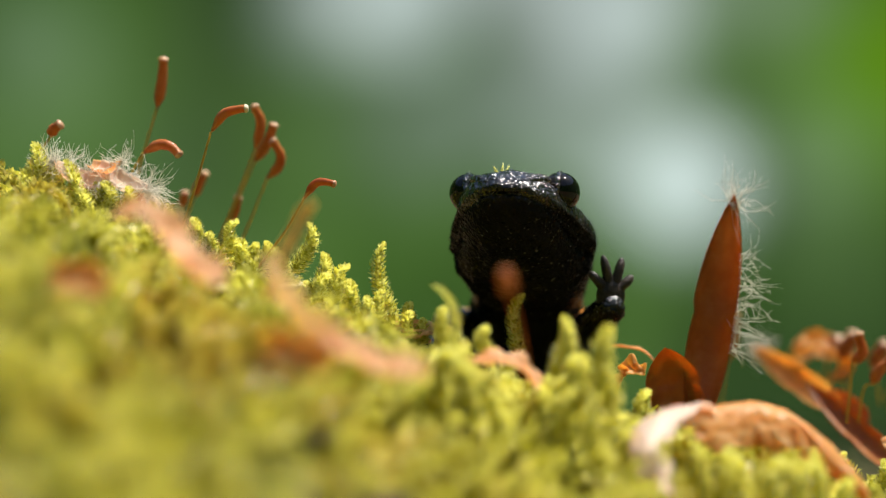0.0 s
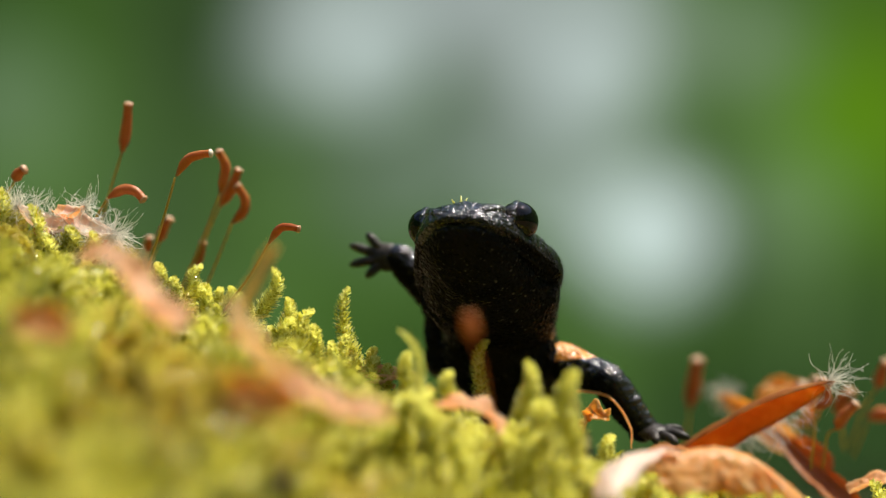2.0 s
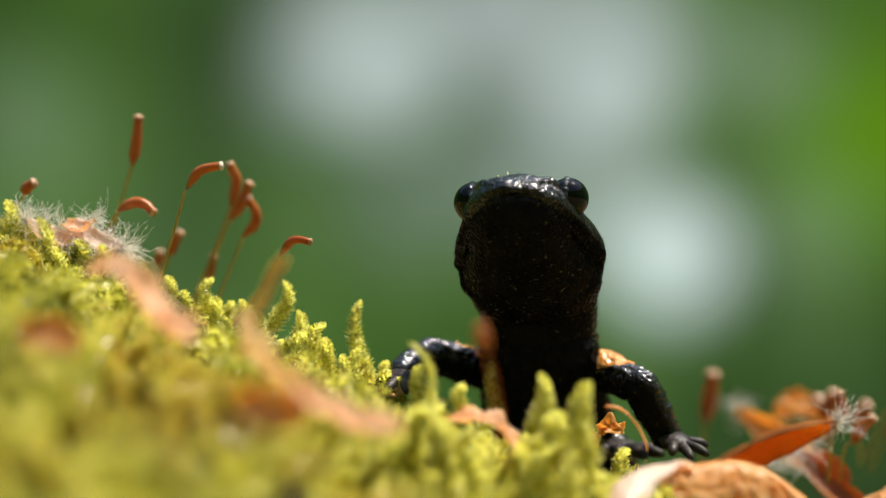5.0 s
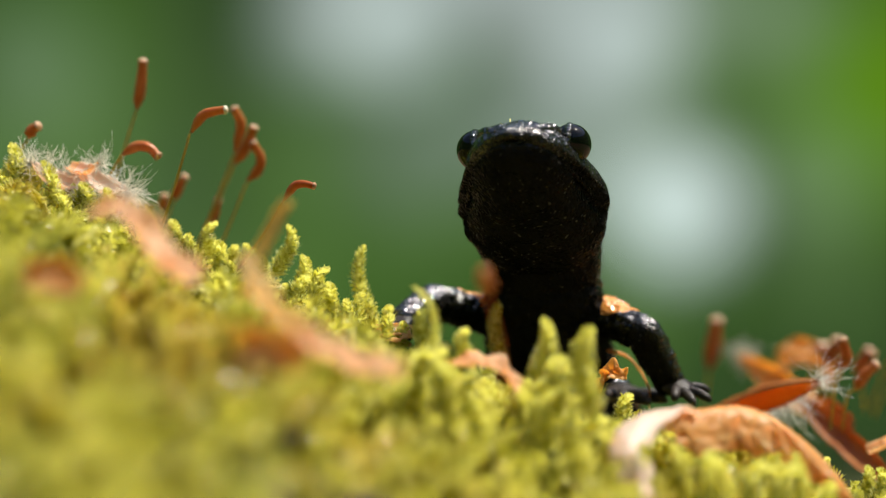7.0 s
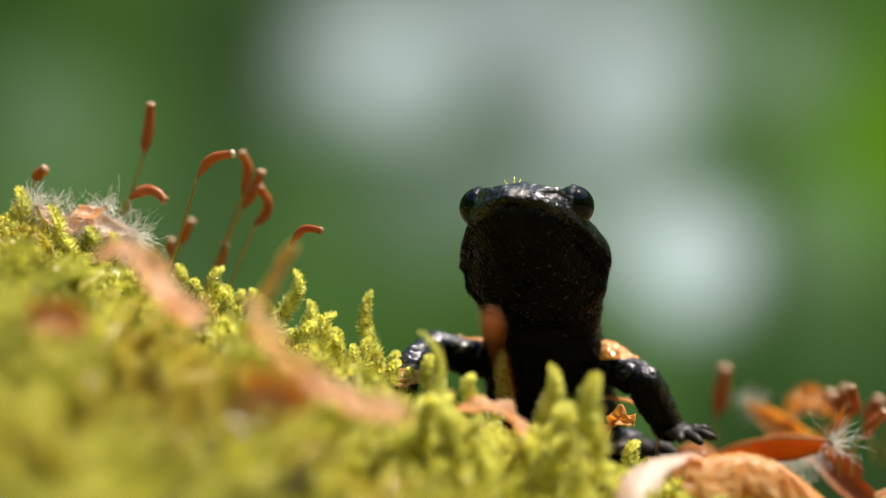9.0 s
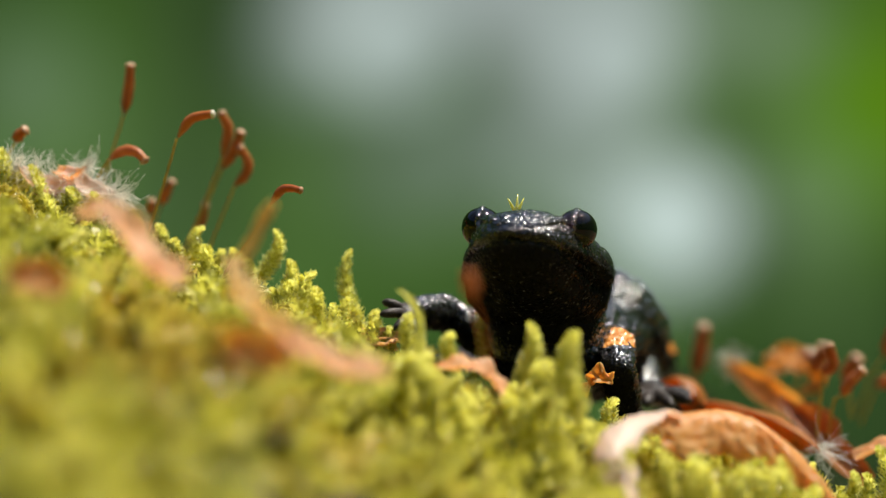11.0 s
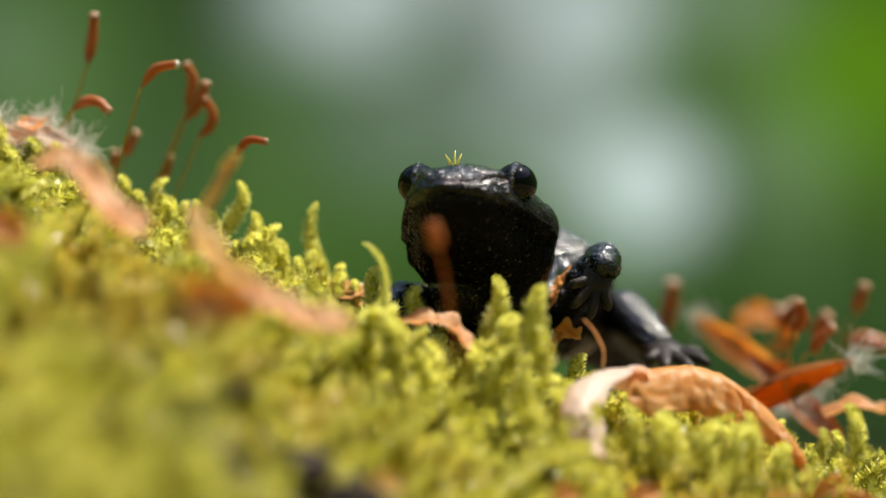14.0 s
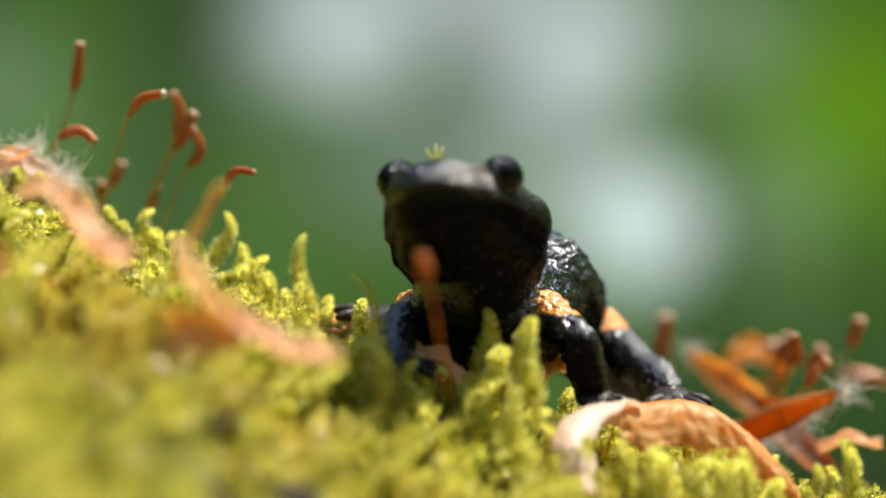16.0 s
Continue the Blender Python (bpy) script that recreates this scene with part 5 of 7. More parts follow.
# ---- what moves ----
def motions():
    walk(SALAMANDER["root"], [
        (0, pose(0.00766, -0.00200, -0.00630, 0.0, -0.0, 0.0)), (0.5, pose(0.00803, -0.00200, -0.00606, 0.0, -0.0, 0.0)),
        (1, pose(0.00893, -0.00200, -0.00574, 0.0, -0.0, 0.0)), (1.5, pose(0.00898, -0.00200, -0.00563, 0.0, -0.0, 0.0)),
        (2, pose(0.00832, -0.00200, -0.00521, 0.0, -0.0, 0.0)), (2.5, pose(0.01036, -0.00350, -0.00459, 0.0, -0.0, 0.0)),
        (3, pose(0.01056, -0.00500, -0.00459, 0.0, -0.0, 0.0)), (4, pose(0.01048, -0.00500, -0.00454, 0.0, -0.0, 0.0)),
        (6.5, pose(0.01056, -0.00500, -0.00444, 0.0, -0.0, 0.0)), (7.5, pose(0.01054, -0.00500, -0.00470, 0.0, -0.0, 0.0)),
        (8.2, pose(0.01033, -0.00500, -0.00462, 0.0, -0.0, 0.0)), (10.3, pose(0.00934, -0.00500, -0.00430, 0.0, -0.0, 0.0)),
        (10.5, pose(0.01002, -0.00556, -0.00491, 0.0, -0.0, 0.0)), (11, pose(0.01225, -0.00621, -0.00776, 0.0, -0.0, 0.0)),
        (11.3, pose(0.01242, -0.00729, -0.00836, 0.0, -0.0, 0.0)), (11.5, pose(0.01230, -0.00785, -0.00849, 0.0, -0.0, 0.0)),
        (11.8, pose(0.01167, -0.00844, -0.00800, 0.0, -0.0, 0.0)), (12, pose(0.01207, -0.00900, -0.00811, 0.0, -0.0, 0.0)),
        (12.2, pose(0.01202, -0.00950, -0.00841, 0.0, -0.0, 0.0)), (12.5, pose(0.01149, -0.01000, -0.00847, 0.0, -0.0, 0.0)),
        (13, pose(0.01140, -0.01050, -0.00843, 0.0, -0.0, 0.0)), (13.5, pose(0.01076, -0.01050, -0.00809, 0.0, -0.0, 0.0)),
        (14, pose(0.00978, -0.01025, -0.00813, 0.0, -0.0, 0.0)), (14.2, pose(0.00908, -0.01045, -0.00472, 0.0, -0.0, 0.0)),
        (14.5, pose(0.00909, -0.01050, -0.00365, 0.0, -0.0, 0.0)), (14.7, pose(0.00835, -0.01067, -0.00469, 0.0, -0.0, 0.0)),
        (15, pose(0.00834, -0.01117, -0.00607, 0.0, -0.0, 0.0)), (15.3, pose(0.00859, -0.01117, -0.00565, 0.0, -0.0, 0.0)),
        (15.5, pose(0.00918, -0.01133, -0.00552, 0.0, -0.0, 0.0)), (15.7, pose(0.00853, -0.01130, -0.00486, 0.0, -0.0, 0.0)),
        (16, pose(0.00902, -0.01100, -0.00563, 0.0, -0.0, 0.0)),
    ])
    walk(SALAMANDER["head"], [
        (0, pose(-0.00136, 0.00381, 0.01088, -14.0, -0.6, -10.0)), (0.5, pose(-0.00124, 0.00381, 0.01007, -14.0, -3.1, -11.0)),
        (1, pose(-0.00151, 0.00280, 0.00997, -14.0, -2.5, -12.0)), (1.5, pose(-0.00226, 0.00280, 0.01050, -14.0, -3.7, -13.0)),
        (2, pose(-0.00251, 0.00180, 0.01088, -14.0, -3.7, -14.0)), (2.5, pose(-0.00090, 0.00130, 0.01348, -17.0, -3.0, -9.0)),
        (3, pose(-0.00176, 0.00080, 0.01325, -17.0, -2.4, -9.0)), (4, pose(-0.00183, 0.00080, 0.01313, -17.0, -2.4, -9.0)),
        (6.5, pose(-0.00202, 0.00080, 0.01294, -17.0, -3.0, -9.0)), (7.5, pose(-0.00206, 0.00080, 0.01304, -17.0, -4.1, -9.2)),
        (8.2, pose(-0.00191, 0.00080, 0.01301, -17.0, -2.9, -9.6)), (10.3, pose(-0.00168, 0.00182, 0.00924, -8.3, -0.0, -10.6)),
        (10.5, pose(-0.00206, 0.00138, 0.00948, -7.9, -0.0, -10.8)), (11, pose(-0.00220, 0.00003, 0.00990, -7.0, 1.2, -11.0)),
        (11.3, pose(-0.00220, 0.00012, 0.00990, -6.6, 1.2, -11.0)), (11.5, pose(-0.00220, -0.00032, 0.00990, -6.3, -0.0, -11.0)),
        (11.8, pose(-0.00220, -0.00073, 0.00990, -6.0, -0.6, -11.0)), (12, pose(-0.00220, -0.00117, 0.00990, -5.7, -0.0, -11.0)),
        (12.2, pose(-0.00220, -0.00117, 0.00990, -5.4, -0.6, -11.0)), (12.5, pose(-0.00220, -0.00117, 0.00990, -5.0, -0.0, -11.0)),
        (13, pose(-0.00220, -0.00067, 0.00990, -5.3, -1.1, -11.5)), (13.5, pose(-0.00220, -0.00067, 0.00990, -5.7, -0.0, -12.0)),
        (14, pose(-0.00220, -0.00093, 0.00990, -8.0, -0.6, -12.5)), (14.2, pose(-0.00220, -0.00275, 0.00990, -13.0, -4.6, -12.7)),
        (14.5, pose(-0.00220, -0.00570, 0.00990, -13.0, -5.5, -13.0)), (14.7, pose(-0.00220, -0.00752, 0.00990, -11.0, -1.6, -13.1)),
        (15, pose(-0.00220, -0.00901, 0.00990, -6.0, -2.7, -13.3)), (15.3, pose(-0.00220, -0.01001, 0.00990, -6.0, -2.1, -13.5)),
        (15.5, pose(-0.00220, -0.00985, 0.00990, -6.0, -3.2, -13.7)), (15.7, pose(-0.00220, -0.01038, 0.00990, -6.0, -3.2, -13.8)),
        (16, pose(-0.00220, -0.01118, 0.00990, -6.0, -2.8, -14.0)),
    ])
    walk(SALAMANDER["neck"], [
        (0, pose(-0.00005, 0.01295, 0.00350, -28.6, 1.9, 2.5)), (0.5, pose(0.00020, 0.01288, 0.00309, -16.5, 7.9, 10.6)),
        (1, pose(0.00008, 0.01185, 0.00303, -15.4, 6.1, 8.2)), (1.5, pose(-0.00017, 0.01179, 0.00329, -24.2, 1.0, 1.4)),
        (2, pose(-0.00025, 0.01021, 0.00347, -40.5, 0.0, 0.0)), (2.5, pose(0.00024, 0.00854, 0.00465, -85.4, 9.8, 13.3)),
        (3, pose(-0.00023, 0.00811, 0.00454, -85.7, -3.0, -4.0)), (4, pose(-0.00027, 0.00834, 0.00448, -78.2, -3.6, -4.8)),
        (6.5, pose(-0.00032, 0.00920, 0.00438, -53.4, -3.4, -4.6)), (7.5, pose(-0.00026, 0.00914, 0.00444, -55.1, -2.4, -3.2)),
        (8.2, pose(-0.00023, 0.00901, 0.00442, -58.2, -2.0, -2.6)), (10.3, pose(-0.00040, 0.01007, 0.00253, -80.0, 11.3, 15.4)),
        (10.5, pose(-0.00060, 0.00912, 0.00252, -107.1, 7.8, 10.5)), (11, pose(-0.00070, 0.00712, 0.00257, -122.9, -2.0, -2.7)),
        (11.3, pose(-0.00070, 0.00723, 0.00260, -123.0, -1.2, -1.6)), (11.5, pose(-0.00064, 0.00679, 0.00262, -121.0, 11.1, 15.2)),
        (11.8, pose(-0.00061, 0.00639, 0.00265, -119.0, 15.7, 22.1)), (12, pose(-0.00063, 0.00597, 0.00267, -120.8, 11.8, 16.2)),
        (12.2, pose(-0.00060, 0.00598, 0.00269, -118.8, 16.1, 22.6)), (12.5, pose(-0.00063, 0.00600, 0.00272, -120.5, 12.5, 17.1)),
        (13, pose(-0.00054, 0.00647, 0.00270, -114.1, 22.5, 33.6)), (13.5, pose(-0.00056, 0.00645, 0.00267, -115.4, 21.1, 31.0)),
        (14, pose(-0.00052, 0.00607, 0.00250, -111.1, 25.1, 38.7)), (14.2, pose(-0.00034, 0.00395, 0.00216, -96.9, 30.8, 52.5)),
        (14.5, pose(-0.00028, 0.00098, 0.00216, -93.2, 31.6, 55.2)), (14.7, pose(-0.00046, -0.00069, 0.00228, -105.1, 28.3, 45.9)),
        (15, pose(-0.00035, -0.00195, 0.00265, -101.1, 30.6, 52.1)), (15.3, pose(-0.00036, -0.00295, 0.00264, -101.7, 30.4, 51.5)),
        (15.5, pose(-0.00029, -0.00280, 0.00265, -98.6, 31.4, 54.5)), (15.7, pose(-0.00029, -0.00334, 0.00265, -98.2, 31.5, 54.8)),
        (16, pose(-0.00029, -0.00414, 0.00265, -98.5, 31.4, 54.6)),
    ])
    walk(SALAMANDER["chest"], [
        (0, pose(0.00000, 0.01547, 0.00000, -52.8, -0.0, -9.5)), (0.5, pose(0.00000, 0.01547, 0.00000, -51.7, -0.0, -10.4)),
        (1, pose(0.00000, 0.01446, 0.00000, -50.6, -0.0, -11.3)), (1.5, pose(0.00000, 0.01446, 0.00000, -49.5, -0.0, -12.2)),
        (2, pose(0.00000, 0.01240, 0.00000, -48.3, -0.0, -13.0)), (2.5, pose(0.00000, 0.00925, 0.00000, -59.0, -0.0, -11.3)),
        (3, pose(0.00000, 0.00887, 0.00000, -59.0, -0.0, -11.3)), (4, pose(0.00000, 0.00932, 0.00000, -59.0, -0.0, -11.3)),
        (6.5, pose(0.00000, 0.01106, 0.00000, -59.0, -0.0, -11.3)), (7.5, pose(0.00000, 0.01096, 0.00000, -59.0, -0.0, -11.3)),
        (8.2, pose(0.00000, 0.01069, 0.00000, -59.0, -0.0, -11.3)), (10.3, pose(0.00000, 0.01243, 0.00000, -15.5, -0.0, -15.9)),
        (10.5, pose(0.00000, 0.01109, 0.00000, -8.1, -0.0, -16.3)), (11, pose(0.00000, 0.00853, 0.00000, 2.0, -0.0, -15.0)),
        (11.3, pose(0.00000, 0.00862, 0.00000, 2.0, -0.0, -15.0)), (11.5, pose(0.00000, 0.00818, 0.00000, 2.0, -0.0, -15.0)),
        (11.8, pose(0.00000, 0.00777, 0.00000, 2.0, -0.0, -15.0)), (12, pose(0.00000, 0.00733, 0.00000, 2.0, -0.0, -15.0)),
        (12.2, pose(0.00000, 0.00733, 0.00000, 2.0, -0.0, -15.0)), (12.5, pose(0.00000, 0.00733, 0.00000, 2.0, -0.0, -15.0)),
        (13, pose(0.00000, 0.00783, 0.00000, 2.0, -0.0, -15.0)), (13.5, pose(0.00000, 0.00783, 0.00000, 2.0, -0.0, -15.0)),
        (14, pose(0.00000, 0.00757, 0.00000, 2.0, -0.0, -15.0)), (14.2, pose(0.00000, 0.00575, 0.00000, 2.0, -0.0, -15.0)),
        (14.5, pose(0.00000, 0.00280, 0.00000, 2.0, -0.0, -15.0)), (14.7, pose(0.00000, 0.00098, 0.00000, 2.0, -0.0, -15.0)),
        (15, pose(0.00000, -0.00051, 0.00000, 2.0, -0.0, -15.0)), (15.3, pose(0.00000, -0.00151, 0.00000, 2.0, -0.0, -15.0)),
        (15.5, pose(0.00000, -0.00135, 0.00000, 2.0, -0.0, -15.0)), (15.7, pose(0.00000, -0.00188, 0.00000, 2.0, -0.0, -15.0)),
        (16, pose(0.00000, -0.00268, 0.00000, 2.0, -0.0, -15.0)),
    ])
    walk(SALAMANDER["trunk"], [
        (0, pose(0.00116, 0.02242, -0.00929, -23.8, -0.0, -6.3)), (0.5, pose(0.00130, 0.02257, -0.00915, -23.8, -0.0, -6.3)),
        (1, pose(0.00145, 0.02172, -0.00901, -23.8, -0.0, -6.3)), (1.5, pose(0.00160, 0.02186, -0.00887, -23.8, -0.0, -6.3)),
        (2, pose(0.00174, 0.01995, -0.00871, -23.8, -0.0, -6.3)), (2.5, pose(0.00118, 0.01514, -0.00999, -23.8, -0.0, -6.3)),
        (3, pose(0.00118, 0.01475, -0.00999, -23.8, -0.0, -6.3)), (4, pose(0.00118, 0.01521, -0.00999, -23.8, -0.0, -6.3)),
        (6.5, pose(0.00118, 0.01695, -0.00999, -23.8, -0.0, -6.3)), (7.5, pose(0.00118, 0.01685, -0.00999, -23.8, -0.0, -6.3)),
        (8.2, pose(0.00118, 0.01658, -0.00999, -23.8, -0.0, -6.3)), (10.3, pose(0.00308, 0.02323, -0.00259, -12.6, -0.0, -11.9)),
        (10.5, pose(0.00324, 0.02217, -0.00075, -11.1, -0.0, -11.6)), (11, pose(0.00302, 0.01979, 0.00201, -9.0, -0.0, -12.0)),
        (11.3, pose(0.00302, 0.01988, 0.00201, -9.0, -0.0, -12.0)), (11.5, pose(0.00302, 0.01944, 0.00201, -9.0, -0.0, -12.0)),
        (11.8, pose(0.00302, 0.01902, 0.00201, -9.0, -0.0, -12.0)), (12, pose(0.00302, 0.01858, 0.00201, -9.0, -0.0, -12.0)),
        (12.2, pose(0.00302, 0.01858, 0.00201, -9.0, -0.0, -12.0)), (12.5, pose(0.00302, 0.01859, 0.00201, -9.0, -0.0, -12.0)),
        (13, pose(0.00302, 0.01908, 0.00201, -9.0, -0.0, -12.0)), (13.5, pose(0.00302, 0.01908, 0.00201, -9.0, -0.0, -12.0)),
        (14, pose(0.00302, 0.01883, 0.00201, -9.0, -0.0, -12.0)), (14.2, pose(0.00302, 0.01701, 0.00201, -9.0, -0.0, -12.0)),
        (14.5, pose(0.00302, 0.01406, 0.00201, -9.0, -0.0, -12.0)), (14.7, pose(0.00302, 0.01223, 0.00201, -9.0, -0.0, -12.0)),
        (15, pose(0.00302, 0.01074, 0.00201, -9.0, -0.0, -12.0)), (15.3, pose(0.00302, 0.00974, 0.00201, -9.0, -0.0, -12.0)),
        (15.5, pose(0.00302, 0.00991, 0.00201, -9.0, -0.0, -12.0)), (15.7, pose(0.00302, 0.00937, 0.00201, -9.0, -0.0, -12.0)),
        (16, pose(0.00302, 0.00857, 0.00201, -9.0, -0.0, -12.0)),
    ])
    walk(SALAMANDER["tail"], [
        (0, pose(0.00268, 0.03619, -0.01597, -14.0, -0.0, -25.0)), (0.5, pose(0.00282, 0.03634, -0.01584, -14.0, -0.0, -25.0)),
        (1, pose(0.00297, 0.03549, -0.01570, -14.0, -0.0, -25.0)), (1.5, pose(0.00312, 0.03563, -0.01555, -14.0, -0.0, -25.0)),
        (2, pose(0.00326, 0.03372, -0.01539, -14.0, -0.0, -25.0)), (2.5, pose(0.00270, 0.02890, -0.01668, -14.0, -0.0, -25.0)),
        (3, pose(0.00270, 0.02852, -0.01668, -14.0, -0.0, -25.0)), (4, pose(0.00270, 0.02898, -0.01668, -14.0, -0.0, -25.0)),
        (6.5, pose(0.00270, 0.03071, -0.01668, -14.0, -0.0, -25.0)), (7.5, pose(0.00270, 0.03062, -0.01668, -14.0, -0.0, -25.0)),
        (8.2, pose(0.00270, 0.03034, -0.01668, -14.0, -0.0, -25.0)), (10.3, pose(0.00616, 0.03780, -0.00646, -14.0, -0.0, -25.0)),
        (10.5, pose(0.00625, 0.03684, -0.00423, -14.0, -0.0, -25.0)), (11, pose(0.00616, 0.03456, -0.00092, -14.0, -0.0, -25.0)),
        (11.3, pose(0.00616, 0.03465, -0.00092, -14.0, -0.0, -25.0)), (11.5, pose(0.00616, 0.03420, -0.00092, -14.0, -0.0, -25.0)),
        (11.8, pose(0.00616, 0.03379, -0.00092, -14.0, -0.0, -25.0)), (12, pose(0.00616, 0.03335, -0.00092, -14.0, -0.0, -25.0)),
        (12.2, pose(0.00616, 0.03335, -0.00092, -14.0, -0.0, -25.0)), (12.5, pose(0.00616, 0.03335, -0.00092, -14.0, -0.0, -25.0)),
        (13, pose(0.00616, 0.03385, -0.00092, -14.0, -0.0, -25.0)), (13.5, pose(0.00616, 0.03385, -0.00092, -14.0, -0.0, -25.0)),
        (14, pose(0.00616, 0.03359, -0.00092, -14.0, -0.0, -25.0)), (14.2, pose(0.00616, 0.03178, -0.00092, -14.0, -0.0, -25.0)),
        (14.5, pose(0.00616, 0.02882, -0.00092, -14.0, -0.0, -25.0)), (14.7, pose(0.00616, 0.02700, -0.00092, -14.0, -0.0, -25.0)),
        (15, pose(0.00616, 0.02551, -0.00092, -14.0, -0.0, -25.0)), (15.3, pose(0.00616, 0.02451, -0.00092, -14.0, -0.0, -25.0)),
        (15.5, pose(0.00616, 0.02468, -0.00092, -14.0, -0.0, -25.0)), (15.7, pose(0.00616, 0.02414, -0.00092, -14.0, -0.0, -25.0)),
        (16, pose(0.00616, 0.02334, -0.00092, -14.0, -0.0, -25.0)),
    ])
    walk(SALAMANDER["arm_a"], [
        (0, pose(-0.00502, 0.01696, -0.00084, 4.2, -3.7, -112.0)), (0.5, pose(-0.00499, 0.01705, -0.00083, 3.3, -2.5, -106.8)),
        (1, pose(-0.00496, 0.01614, -0.00082, 4.6, -5.0, -114.0)), (1.5, pose(-0.00493, 0.01623, -0.00081, 6.0, -25.0, -120.7)),
        (2, pose(-0.00490, 0.01425, -0.00079, 56.2, -83.4, -174.7)), (2.5, pose(-0.00499, 0.01080, -0.00091, 33.2, -72.1, 179.9)),
        (3, pose(-0.00499, 0.01042, -0.00091, 10.1, -19.8, -150.7)), (4, pose(-0.00499, 0.01087, -0.00091, 9.4, -14.6, -145.7)),
        (6.5, pose(-0.00499, 0.01261, -0.00091, 10.7, -11.3, -159.5)), (7.5, pose(-0.00499, 0.01252, -0.00091, 9.8, -14.2, -148.8)),
        (8.2, pose(-0.00499, 0.01224, -0.00091, 9.7, -10.6, -149.3)), (10.3, pose(-0.00471, 0.01484, -0.00028, 8.1, -6.3, -135.7)),
        (10.5, pose(-0.00469, 0.01355, -0.00015, 9.3, -11.2, -145.6)), (11, pose(-0.00474, 0.01090, 0.00004, 13.4, -33.1, 179.6)),
        (11.3, pose(-0.00474, 0.01099, 0.00004, 26.1, -66.0, -179.4)), (11.5, pose(-0.00474, 0.01055, 0.00004, 20.3, -57.1, 179.6)),
        (11.8, pose(-0.00474, 0.01014, 0.00004, 6.4, -25.4, -123.2)), (12, pose(-0.00474, 0.00970, 0.00004, 6.7, -19.7, -125.7)),
        (12.2, pose(-0.00474, 0.00970, 0.00004, 6.5, -19.2, -124.7)), (12.5, pose(-0.00474, 0.00970, 0.00004, 6.4, -16.7, -124.5)),
        (13, pose(-0.00474, 0.01019, 0.00004, 6.7, -12.9, -126.5)), (13.5, pose(-0.00474, 0.01019, 0.00004, 6.4, -7.9, -124.8)),
        (14, pose(-0.00474, 0.00994, 0.00004, 5.9, -6.4, -121.5)), (14.2, pose(-0.00474, 0.00812, 0.00004, 3.9, 13.1, -108.7)),
        (14.5, pose(-0.00474, 0.00517, 0.00004, 6.1, 19.7, -118.3)), (14.7, pose(-0.00474, 0.00334, 0.00004, 4.0, 6.6, -109.7)),
        (15, pose(-0.00474, 0.00185, 0.00004, 2.7, -5.7, -103.9)), (15.3, pose(-0.00474, 0.00085, 0.00004, 1.9, 2.8, -99.7)),
        (15.5, pose(-0.00474, 0.00102, 0.00004, 3.0, 7.1, -104.9)), (15.7, pose(-0.00474, 0.00049, 0.00004, 2.3, 11.2, -100.9)),
        (16, pose(-0.00474, -0.00032, 0.00004, 3.2, 13.8, -104.9)),
    ])
